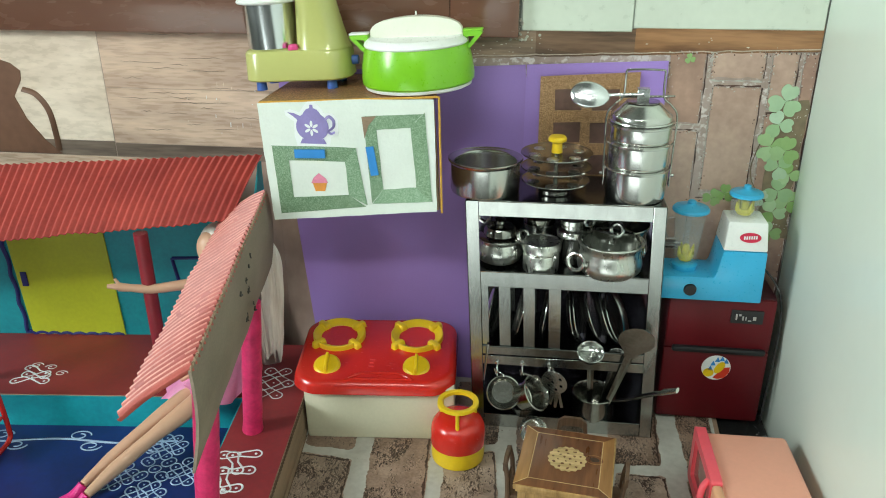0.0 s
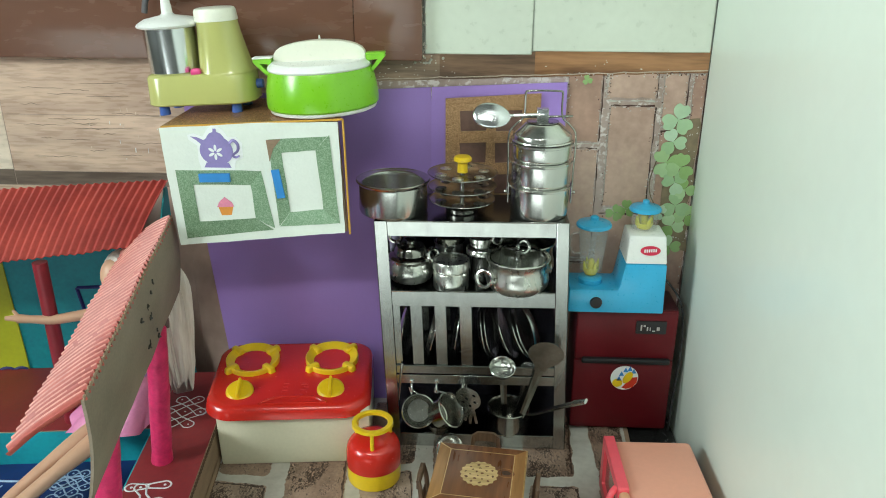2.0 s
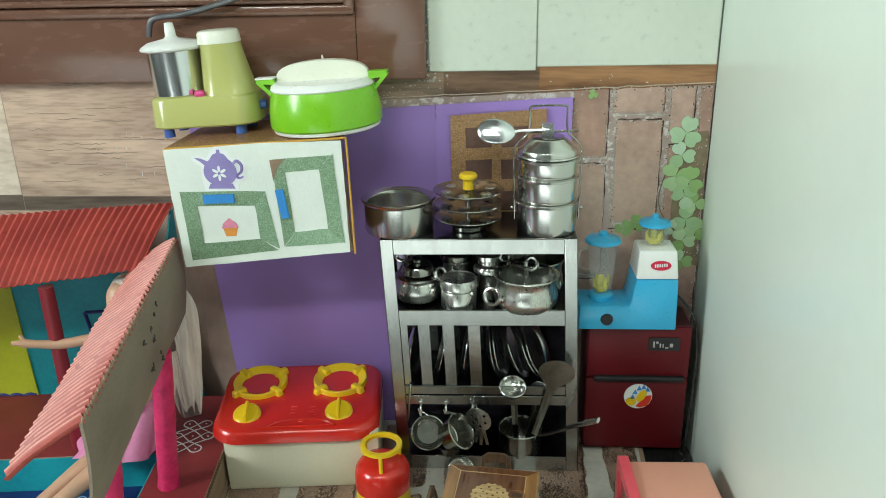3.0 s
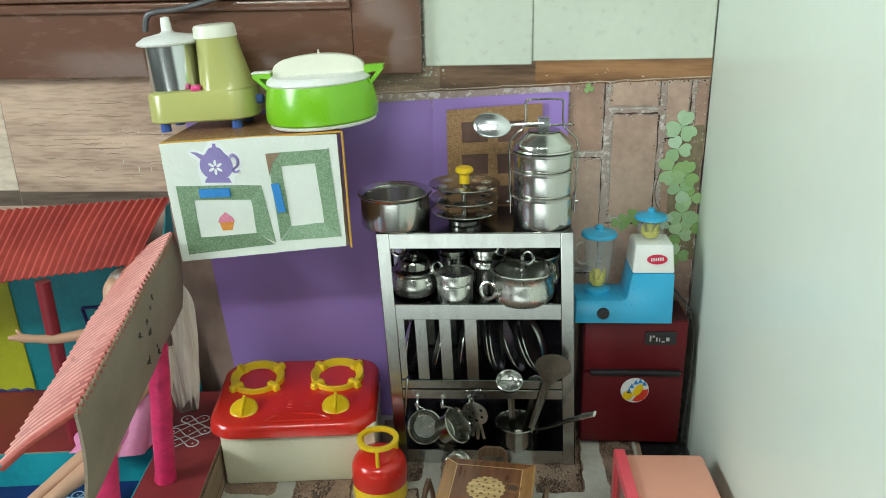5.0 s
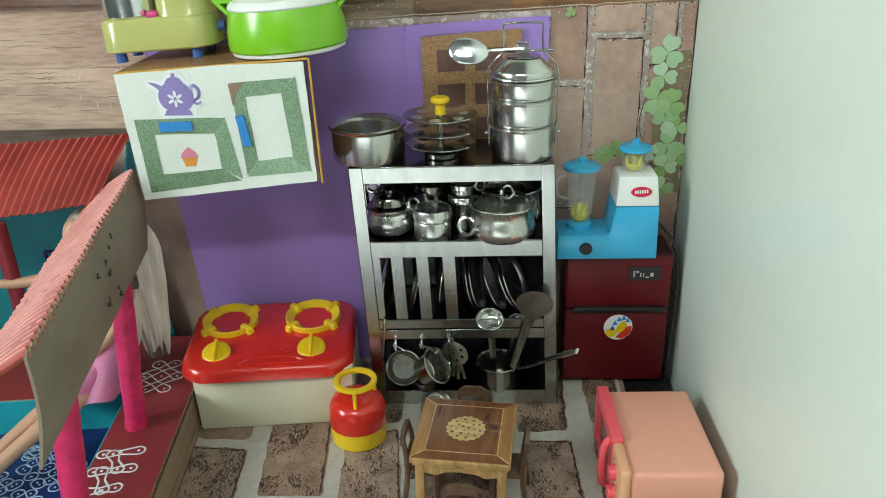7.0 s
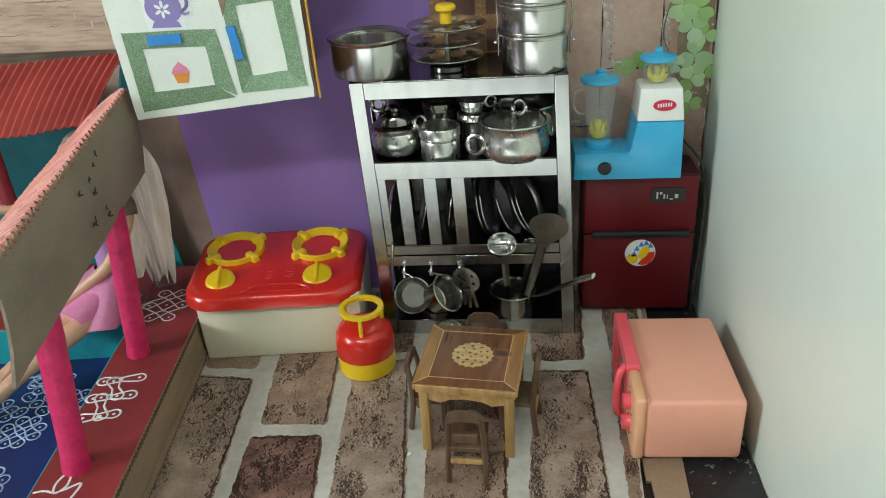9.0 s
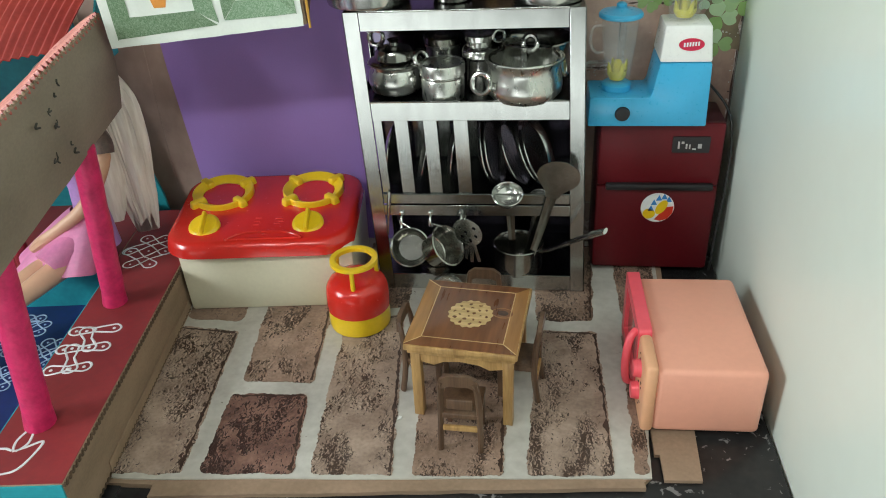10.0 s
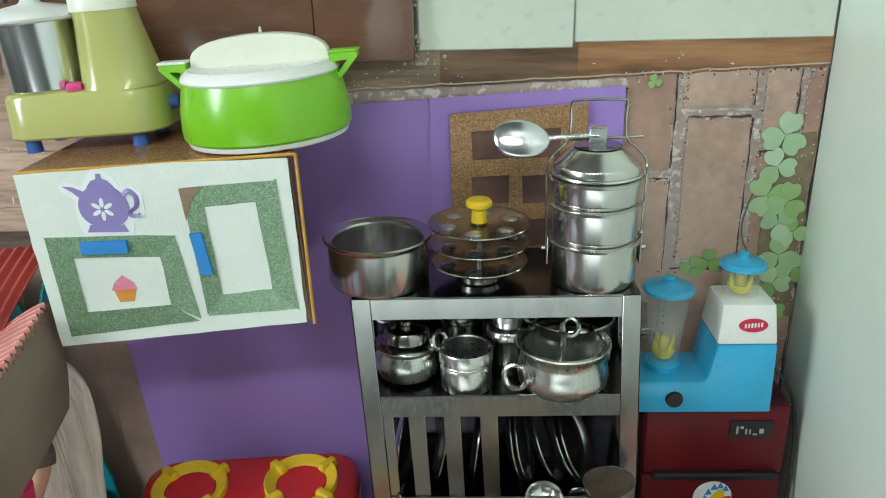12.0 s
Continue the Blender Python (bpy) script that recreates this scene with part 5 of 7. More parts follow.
part("jar_lid", lathe([(0.0178, 0.0945), (0.0196, 0.0955), (0.0196, 0.0978), (0.0182, 0.0995), (0.0062, 0.1018), (0.0045, 0.1035), (0.0048, 0.1058), (0.003, 0.1074), (0, 0.1076)], 36, None, pose(0.2395, 0.061, 0)), sky_plastic, jr)
part("jar_handle", tube(spline([(0.2235, 0.058, 0.088), (0.2155, 0.056, 0.0865), (0.2135, 0.056, 0.074), (0.2185, 0.057, 0.064), (0.2265, 0.059, 0.0635)]), 0.0014, 8), clear_edge, jr)
js = part("small_jar", lathe([(0.0115, 0.0915), (0.0142, 0.093), (0.0152, 0.1145), (0.0144, 0.1145), (0.0134, 0.094), (0, 0.093)], 32, None, pose(0.2945, 0.062, 0)), clear_plastic, mx, "clear plastic chutney jar")
part("blade", blades(0.094, 0.0098, 0.015, pose(0.2945, 0.062, 0)), blade_plastic, js)
part("jar_lid", lathe([(0.0152, 0.1142), (0.0174, 0.1148), (0.0174, 0.117), (0.0158, 0.119), (0.0052, 0.1212), (0.0036, 0.123), (0.0036, 0.126), (0, 0.1275)], 32, None, pose(0.2945, 0.062, 0)), sky_plastic, js)
solid("power_cable", tube(spline([(0.31, 0.096, 0.2), (0.33, 0.088, 0.185), (0.347, 0.068, 0.165), (0.3505, 0.055, 0.135), (0.349, 0.047, 0.09), (0.3455, 0.041, 0.05), (0.344, 0.039, 0.015), (0.345, 0.045, 0.0015)]), 0.0013, 8), cable_black, "thin black cable hanging beside the toy fridge", "cable", pose(0, 0, 0))

# ---- microwave ----
mw = thing("toy_microwave", "peach plastic toy microwave with a coral door", "microwave", pose(0.2955, -0.1255, 0.0004, 0, 0, 1.0) @ Matrix.Diagonal((1.1, 1, 1.02, 1)))
part("body", box(-0.0335, 0.041, -0.064, 0.064, 0.0, 0.06, 0.0045, 3), peach_plastic, mw)
part("bezel", box(-0.0415, -0.0325, -0.0655, -0.022, 0.0004, 0.0635, 0.0035, 3), peach_bezel, mw, "peach control panel")
dr = part("door", plate(rounded(0.002, 0.0655, -0.0225, 0.066, 0.004), 0.0095, pose(-0.0325, 0, 0, 0, -90, 0), holes=[rounded(0.012, 0.0555, -0.011, 0.055, 0.003)]), coral_plastic, mw, "coral pink door frame")
part("window_pane", box(-0.0385, -0.0375, -0.013, 0.057, 0.01, 0.0575), glass_mat("door_pane", (0.45, 0.2, 0.17), 0.1, 0.8), dr, "clear plastic pane")
part("handle", tube(spline([(-0.042, -0.013, 0.06), (-0.0475, -0.018, 0.054), (-0.0495, -0.021, 0.034), (-0.0475, -0.019, 0.014), (-0.042, -0.015, 0.008)]), 0.003, 10, flat=0.75), coral_plastic, dr, "curved coral handle")
for z in (0.044, 0.022):
    part("dial", lathe([(0, 0.006), (0.0065, 0.0055), (0.0075, 0.0), (0, 0)], 26, None, pose(-0.0415, -0.041, z, 0, -90)), coral_plastic, mw, "coral round dial")
rnd = random.Random(8)
for k in range(14):
    y, z = -0.032 - rnd.uniform(0, 0.02), rnd.uniform(0.008, 0.056)
    part("print_mark", box(-0.0419, -0.0413, y, y + rnd.uniform(0.001, 0.003), z, z + 0.001), ink, mw)

# ---- table and chairs ----
tbl = thing("dining_table", "small wooden dining table with inlaid dark top", "table", pose(0.116, -0.1455, 0.0006, 0, 0, -6.5) @ Matrix.Diagonal((1, 1, 1.12, 1)))
h2 = 0.0445
part("tabletop", box(-h2, h2, -h2 - 0.0015, h2 + 0.0015, 0.0625, 0.0672, 0.0008), table_pale, tbl)
part("panel", box(-h2 + 0.012, h2 - 0.0125, -h2 + 0.011, h2 - 0.009, 0.0668, 0.0677), table_dark, tbl, "dark stained centre panel")
for pts, mt in (([(-h2, -h2), (h2 - 0.001, -h2), (h2 - 0.0125, -h2 + 0.011), (-h2 + 0.012, -h2 + 0.011)], table_dark), ([(-h2, -h2), (-h2 + 0.012, -h2 + 0.011), (-h2 + 0.012, h2 - 0.009), (-h2, h2)], table_mid),
                ([(h2 - 0.001, -h2), (h2 - 0.002, h2), (h2 - 0.0125, h2 - 0.009), (h2 - 0.0125, -h2 + 0.011)], table_mid), ([(-h2 + 0.012, h2 - 0.009), (h2 - 0.0125, h2 - 0.009), (h2 - 0.002, h2), (-h2, h2)], table_dark)):
    part("border", plate(pts, 0.0006, pose(0, 0, 0.067)), mt, tbl)
for a, c in (((-0.0325, -0.0335), (0.032, -0.0335)), ((0.032, -0.0335), (0.032, 0.0355)), ((0.032, 0.0355), (-0.0325, 0.0355)), ((-0.0325, 0.0355), (-0.0325, -0.0335)), ((-0.0325, -0.0335), (-0.0445, -0.0445)), ((0.032, -0.0335), (0.0435, -0.0445)), ((-0.0325, 0.0355), (-0.0445, 0.0445))):
    part("inlay_line", ribbon([(a[0] + (c[0] - a[0]) * k / 6, a[1] + (c[1] - a[1]) * k / 6) for k in range(7)], 0.0009, 0.0677, 0.0002), inlay_wood, tbl)
rnd = random.Random(2)
petal = [((0.0178 + 0.0008 * math.cos(18 * a)) * math.cos(a), (0.0178 + 0.0008 * math.cos(18 * a)) * math.sin(a)) for a in (2 * math.pi * k / 90 for k in range(90))]
cuts = []
for ring, cnt in ((0.0135, 10), (0.0085, 7), (0.0035, 3)):
    for k in range(cnt):
        a = 2 * math.pi * k / cnt + ring * 80
        cx, cy = ring * math.cos(a), ring * math.sin(a)
        cuts.append([(cx + q * math.cos(b2), cy + q * math.sin(b2)) for b2, q in ((2 * math.pi * j / 9, rnd.uniform(0.0007, 0.0022)) for j in range(9))])
for rx, ry, dz, mt in ((0.0092, 0.0068, 0.0, table_mid), (0.0084, 0.006, 0.00004, table_dark), (0.0045, 0.0034, 0.00008, knot_dark)):
    part("knot", plate([(x + 0.0006 * noise.noise(Vector((x * 300, y * 300, 2))), y) for x, y in ellipse(0.0255, 0.006, rx, ry, -6)], 0.0001, pose(0, 0, 0.0677 + dz)), mt, tbl, "dark knot in the wood")
part("medallion", plate(petal, 0.0004, pose(0, 0.001, 0.0677), holes=cuts), inlay_wood, tbl, "pale carved round medallion")
for sx in (-1, 1):
    for sy in (-1, 1):
        part("leg", box(sx * 0.0365 - 0.004, sx * 0.0365 + 0.004, sy * 0.0375 - 0.004, sy * 0.0375 + 0.004, 0, 0.0605, 0.0006), table_pale, tbl)
part("rim", box(-0.0425, 0.0425, -0.0435, 0.0435, 0.0585, 0.0625, 0.0008), table_pale, tbl)
for sy in (-1, 1):
    part("apron", plate([(-0.0325, 0.05), (-0.022, 0.048), (-0.014, 0.0515), (0, 0.053), (0.014, 0.0515), (0.022, 0.048), (0.0325, 0.05), (0.0325, 0.0585), (-0.0325, 0.0585)], 0.003, pose(0, sy * 0.0385 + 0.0015, 0) @ UPRIGHT), table_pale, tbl)
for sx in (-1, 1):
    part("apron", plate([(-0.033, 0.05), (-0.02, 0.049), (0, 0.053), (0.02, 0.049), (0.033, 0.05), (0.033, 0.0585), (-0.033, 0.0585)], 0.003, pose(sx * 0.0375 - 0.0015, 0, 0, 0, 0, 90) @ UPRIGHT), table_pale, tbl)

ch = thing("dining_chair", "dark wooden toy chair pushed under the table", "chair", pose(0.1128, -0.2115, 0.0006, 0, 0, -3) @ Matrix.Diagonal((0.92, 1.0, 1.3, 1)), "chairs round the table")
for sx in (-1, 1):
    part("back_leg", tube(spline([(sx * 0.0168, -0.0085, 0.0), (sx * 0.0165, -0.005, 0.02), (sx * 0.0155, -0.0055, 0.04), (sx * 0.0135, -0.0085, 0.0535)]), 0.0029, 8, flat=0.8), chair_wood, ch)
    part("front_leg", box(sx * 0.0145 - 0.0022, sx * 0.0145 + 0.0022, 0.021, 0.0255, 0, 0.024, 0.0005), chair_wood, ch)
part("seat", box(-0.0175, 0.0175, -0.0065, 0.0275, 0.0235, 0.0275, 0.001), chair_wood, ch)
part("top_rail", plate([(-0.0165, 0.0475), (-0.008, 0.0505), (0.008, 0.0505), (0.0165, 0.0475), (0.0155, 0.0545), (0.009, 0.058), (-0.009, 0.058), (-0.0155, 0.0545)], 0.0035, pose(0, -0.0065, 0) @ UPRIGHT), chair_wood, ch)
part("back_slat", box(-0.0105, 0.0105, -0.0068, -0.0048, 0.031, 0.0385, 0.0006), chair_wood, ch)
part("stretcher", box(-0.0145, 0.0145, -0.0075, -0.0045, 0.0145, 0.018, 0.0006), table_pale, ch, "pale wooden stretcher")
for x, y, a in ((0.0675, -0.139, -97), (0.165, -0.145, 83), (0.122, -0.0845, 176)):
    copy_thing(ch, pose(x, y, 0.0006, 0, 0, a))

# ---- gas cylinder ----
gc = thing("gas_cylinder", "red and yellow plastic toy gas cylinder", "gas cylinder", pose(0.001, -0.0575, 0.0006))
part("base", lathe([(0, 0), (0.0265, 0), (0.0285, 0.0015), (0.0292, 0.006), (0.0292, 0.021), (0, 0.021)], 48), yellow_plastic, gc, "yellow plastic lower half")
part("tank", lathe([(0, 0.0212), (0.0298, 0.0212), (0.0302, 0.0225), (0.0297, 0.037), (0.0285, 0.044), (0.025, 0.0495), (0.018, 0.052), (0.008, 0.053), (0, 0.0532)], 48), red_plastic, gc, "glossy red plastic tank")
part("guard_ring", lathe([(0.0172, 0.068), (0.0218, 0.068), (0.0225, 0.0686), (0.0221, 0.0722), (0.018, 0.0727), (0.0168, 0.072), (0.0172, 0.068)], 44), yellow_plastic, gc, "yellow ring handle")
for a in (-85, 35, 155):
    c, s = math.cos(radians(a)), math.sin(radians(a))
    part("guard_post", tube([(0.0215 * c, 0.0215 * s, 0.047), (0.0203 * c, 0.0203 * s, 0.069)], 0.0021, 10), yellow_plastic, gc)

# ---- stove ----
sv = thing("toy_stove", "red two-burner toy stove on an ivory base", "stove", pose(-0.0895, 0.022, 0.0006, 0, 0, 5.5))
part("base", box(-0.0905, 0.077, -0.0615, 0.06, 0.0, 0.069, 0.003, taper=(-0.001, -0.002)), ivory_plastic, sv, "ivory plastic box base")
b = bmesh.new()
lay = []
for z, g in ((0.0645, 0.0), (0.0653, 0.0008), (0.0725, -0.0004), (0.0765, -0.0018), (0.0788, -0.0045), (0.0796, -0.009)):
    ring = []
    for x, y in rounded(-0.1055 - g, 0.079 + g, -0.07 - g, 0.063 + g, 0.024, 8):
        f = (y + 0.07) / 0.133
        cut = 0.0075 * max(0.0, (-0.03 - y) / 0.04) ** 2
        ring.append(b.verts.new((x + (cut if x < -0.0133 else -cut), y, z + 0.01 * f)))
    lay.append(ring)
for r, q in zip(lay, lay[1:]):
    for i in range(len(r)):
        b.faces.new((r[i], r[(i + 1) % len(r)], q[(i + 1) % len(r)], q[i]))
b.faces.new(lay[-1])
b.faces.new(lay[0][::-1])
top = part("hob", b, red_plastic, sv, "glossy red plastic hob")
SLOPE = math.degrees(math.atan2(0.01, 0.133))
def on_hob(x, y, dz=0.0):
    return pose(x, y, 0.0795 + 0.01 * (y + 0.07) / 0.133 + dz, SLOPE)
for x, kx in ((-0.0625, -0.0675), (0.031, 0.034)):
    b = lathe([(0.0295, 0.0), (0.0312, 0.0), (0.0312, 0.0078), (0.0303, 0.0086), (0.0292, 0.0078), (0.0268, 0.0058), (0.0225, 0.0042), (0.0215, 0.003), (0.0225, 0.002), (0.0285, 0.0025), (0.0295, 0.0)], 48)
    for a in (42, 138, 222, 318):
        b = join(b, moved(box(0.0195, 0.0375, -0.0044, 0.0044, 0.0, 0.009, 0.002, 3, taper=(0.0012, 0.0008)), pose(0, 0, 0, 0, 0, a)))
    part("burner_ring", moved(b, on_hob(x, 0.021, -0.002)), yellow_plastic, top, "yellow plastic pan support")
    part("burner_well", moved(lathe([(0.0205, 0.0004), (0.0205, 0.0012), (0.015, 0.0006), (0.0, 0.0002)], 32), on_hob(x, 0.021)), red_plastic, top)
    kb2 = part("knob", moved(lathe([(0, 0.0062), (0.0125, 0.0056), (0.0152, 0.003), (0.0155, -0.002), (0, -0.002)], 36), on_hob(kx, -0.0385, -0.0005) @ pose(0, 0, 0, 16)), yellow_plastic, top, "yellow knob with a grip fin")
    part("fin", moved(box(-0.0022, 0.0022, -0.0135, 0.0135, 0.004, 0.0125, 0.0014, taper=(0.0006, 0.002)), on_hob(kx, -0.0385, -0.0005) @ pose(0, 0, 0, 16)), yellow_plastic, kb2)
part("lip", moved(tube(spline([(-0.037, -0.001, 0), (-0.03, 0.005, 0.0004), (-0.019, 0.0095, 0.0008), (0.0, 0.0108, 0.0009), (0.019, 0.0095, 0.0008), (0.03, 0.005, 0.0004), (0.037, -0.001, 0)]), 0.0015, 8, False, tube([(-0.036, 0, 0), (0.036, 0, 0)], 0.0012, 8)), on_hob(-0.006, -0.061, 0.0)), red_plastic, top, "raised moulded lip")
for k, (x, y, w) in enumerate(((-0.012, -0.026, 0.006), (-0.012, -0.032, 0.0055), (-0.0125, -0.038, 0.006), (0.008, -0.028, 0.007), (0.012, -0.033, 0.005), (0.008, -0.037, 0.006), (-0.001, -0.0545, 0.006))):
    part("moulded_mark", moved(box(x, x + w, y, y + 0.0012, -0.0003, 0.0008, 0.0003, 1), Matrix.Translation((-0.008, 0, 0.0795 + 0.01 * (y + 0.07) / 0.133))), red_plastic, top)

# ---- paper-fronted cabinet box on the wall, with grinder and casserole on it ----
cb = thing("toy_cabinet", "cardboard cabinet box with a drawn paper front", "cabinet", pose(-0.111, 0, 0.388, 0, -3.0, 0))
part("box", plate([(-0.0885, -0.0265), (0.083, -0.0265), (0.053, WALL - 0.006), (-0.0885, WALL - 0.006)], 0.1135, pose(0, 0, -0.1135)), cardboard, cb, smooth=False)
part("top_sheet", plate([(-0.0895, -0.0275), (0.0885, -0.0275), (0.0537, WALL - 0.006), (-0.0895, WALL - 0.006)], 0.0014, pose(0, 0, 0.0006)), copper_glitter, cb, "coppery glitter paper top")
part("side_sheet", plate([(0.0835, -0.026), (0.0844, -0.026), (0.0543, WALL - 0.006), (0.0534, WALL - 0.006)], 0.1125, pose(0, 0, -0.1125)), side_brown, cb, "dark orange-brown paper side")
part("edge_strip", tube([(0.0853, -0.0272, -0.116), (0.0893, -0.0272, 0.0015)], 0.0012, 6), yellow_edge, cb, "yellow card edge")
part("edge_strip", tube([(-0.0895, -0.0275, 0.0012), (0.0893, -0.0275, 0.0015)], 0.0011, 6), yellow_edge, cb, "yellow card edge")
part("edge_strip", tube([(-0.0893, -0.0272, -0.1), (-0.0893, -0.0272, 0.0015)], 0.0011, 6), yellow_edge, cb, "yellow card edge")
def front(x, z):
    """From world x and height on the front to the cabinet's own."""
    p = pose(-0.111, 0, 0.388, 0, -3.0, 0).inverted() @ Vector((x, 0, z))
    return (p.x, p.z)
def on_front(pts, t, y, n=1, amp=0.0):
    out = []
    for (ax, az), (bx, bz) in zip(pts, pts[1:] + pts[:1]):
        for k in range(n):
            f = k / n
            q = Vector((ax + (bx - ax) * f, az + (bz - az) * f, 0))
            out.append(front(q.x + amp * noise.noise(q * 130), q.y + amp * noise.noise(q * 130 + Vector((4, 4, 4)))))
    return plate(out, t, pose(0, y, 0) @ UPRIGHT)
pf = part("paper_front", on_front([(-0.2025, 0.3835), (-0.112, 0.3895), (-0.0265, 0.392), (-0.0255, 0.336), (-0.0245, 0.2785), (-0.1, 0.271), (-0.1955, 0.261), (-0.1995, 0.325)], 0.0006, -0.0285, 6, 0.0008), paper, cb, "white paper front with cut-out pictures", smooth=False)
def strip_frame(quad, inner, seed):
    """Four strips of glitter tape round a drawn door, each a little askew."""
    rnd = random.Random(seed)
    for k in range(4):
        a, c, ia, ic = quad[k], quad[(k + 1) % 4], inner[k], inner[(k + 1) % 4]
        j = [rnd.uniform(-0.0012, 0.0012) for _ in range(4)]
        part("glitter_tape", on_front([(a[0] + j[0], a[1] + j[1]), (c[0] + j[2], c[1] + j[3]), ic, ia], 0.0004, -0.0292 - 0.0002 * (k % 2), 4, 0.0007), green_glitter if k != seed else green_glitter_pale, pf, smooth=False)
strip_frame([(-0.191, 0.341), (-0.105, 0.3425), (-0.096, 0.2815), (-0.188, 0.2695)], [(-0.1745, 0.3265), (-0.1165, 0.3275), (-0.1145, 0.2925), (-0.1725, 0.2875)], 1)
strip_frame([(-0.0965, 0.3725), (-0.036, 0.379), (-0.0295, 0.2885), (-0.0905, 0.285)], [(-0.0835, 0.361), (-0.0495, 0.364), (-0.045, 0.3035), (-0.0785, 0.2995)], 2)
# shadow behind the lifted tape corner, laid on as a brown piece
part("shadow_gap", on_front([(-0.0975, 0.3735), (-0.083, 0.3745), (-0.091, 0.365), (-0.0955, 0.352)], 0.0006, -0.0297), cardboard, pf, "brown patch for the shadow gap at a peeling tape corner")
for pts in ([(-0.1675, 0.3385), (-0.1365, 0.3395), (-0.1362, 0.331), (-0.1672, 0.33)], [(-0.0945, 0.3435), (-0.0868, 0.3445), (-0.0825, 0.3155), (-0.0902, 0.3145)]):
    part("handle", on_front(pts, 0.0028, -0.0292), blue_foam, pf, "blue foam handle")
# teapot picture: pale outline, lilac pot with a flower
cx, cz = -0.1475, 0.3635
body = [(cx + 0.0165 * math.cos(a), cz - 0.002 + 0.0155 * math.sin(a) * (1.0 if math.sin(a) > 0 else 0.9)) for a in (2 * math.pi * k / 32 for k in range(32))]
part("teapot_backing", on_front([(cx - 0.0165, cz - 0.021), (cx + 0.0165, cz - 0.021), (cx + 0.0185, cz - 0.0115), (cx + 0.0255, cz - 0.0085), (cx + 0.0262, cz + 0.006), (cx + 0.0205, cz + 0.0125), (cx + 0.0125, cz + 0.0125), (cx + 0.0085, cz + 0.0185), (cx + 0.0035, cz + 0.0232),
                                 (cx - 0.0035, cz + 0.0232), (cx - 0.0085, cz + 0.0185), (cx - 0.0125, cz + 0.0125), (cx - 0.0215, cz + 0.0155), (cx - 0.0275, cz + 0.014), (cx - 0.0265, cz + 0.009), (cx - 0.0185, cz + 0.0035), (cx - 0.0185, cz - 0.0115)], 0.0003, -0.0292, 4, 0.0006), sticker_white, pf)
tp = part("teapot_picture", on_front(body, 0.0003, -0.0296), lilac, pf, "lilac teapot cut-out")
part("lid_picture", on_front([(cx - 0.009, cz + 0.0115), (cx + 0.009, cz + 0.0115), (cx + 0.0055, cz + 0.0158), (cx + 0.0018, cz + 0.0172), (cx + 0.0015, cz + 0.0205), (cx - 0.0015, cz + 0.0205), (cx - 0.0018, cz + 0.0172), (cx - 0.0055, cz + 0.0158)], 0.0003, -0.0297), lilac, tp)
part("spout_picture", on_front([(cx - 0.0125, cz + 0.003), (cx - 0.0185, cz + 0.0085), (cx - 0.0245, cz + 0.0125), (cx - 0.018, cz + 0.0118), (cx - 0.0105, cz + 0.0085)], 0.0003, -0.0297), lilac, tp)
part("foot_picture", on_front([(cx - 0.011, cz - 0.0135), (cx + 0.011, cz - 0.0135), (cx + 0.0135, cz - 0.0185), (cx - 0.0135, cz - 0.0185)], 0.0003, -0.0297), lilac, tp)
part("handle_picture", tube([(front(x, z)[0], -0.0299, front(x, z)[1]) for x, z in ((p.x, p.y) for p in spline([(cx + 0.0135, cz + 0.0065, 0), (cx + 0.0175, cz + 0.0095, 0), (cx + 0.022, cz + 0.0055, 0), (cx + 0.0215, cz - 0.001, 0), (cx + 0.0165, cz - 0.0055, 0), (cx + 0.019, cz - 0.0075, 0), (cx + 0.0225, cz - 0.006, 0)]))], 0.002, 6, flat=0.3), lilac, tp)
for k in range(6):
    a = radians(60 * k + 30)
    part("petal_picture", on_front([(cx - 0.001 + 0.0045 * math.cos(a) + q[0], cz - 0.003 + 0.0045 * math.sin(a) + q[1]) for q in ellipse(0, 0, 0.0032, 0.0014, 60 * k + 30, 14)], 0.0002, -0.0299), sticker_white, tp)
cu = part("cupcake_picture", on_front([(-0.1515, 0.3035), (-0.1365, 0.3045), (-0.139, 0.2955), (-0.149, 0.295)], 0.0003, -0.0292), orange_print, pf, "pink and orange cupcake cut-out")
part("icing_picture", on_front([(-0.153, 0.3035), (-0.1355, 0.3045), (-0.1375, 0.309), (-0.1445, 0.3145), (-0.1505, 0.309)], 0.0003, -0.0294), pink_print, cu)

BOXTOP = pose(-0.111, 0, 0.388, 0, -3.0, 0)
gr = thing("wet_grinder", "olive green toy wet grinder with a metal drum", "grinder", BOXTOP @ pose(-0.0655, 0.046, 0.0022))
for x, y in ((-0.04, -0.019), (0.036, -0.019), (-0.04, 0.019), (0.036, 0.019)):
    part("foot", lathe([(0, 0), (0.0055, 0), (0.005, 0.0098), (0, 0.0098)], 18, None, pose(x, y, 0)), blue_plastic, gr, "blue plastic foot")
part("base", loft([(0.0095, -0.0565, 0.0545, -0.028, 0.028, 0.021), (0.011, -0.0578, 0.0558, -0.0292, 0.0292, 0.022), (0.0135, -0.0575, 0.0555, -0.0288, 0.0288, 0.022), (0.037, -0.0562, 0.0545, -0.0278, 0.0278, 0.021), (0.0397, -0.0545, 0.0528, -0.0262, 0.0262, 0.02), (0.0407, -0.0515, 0.05, -0.0235, 0.0235, 0.018)]), olive_plastic, gr)
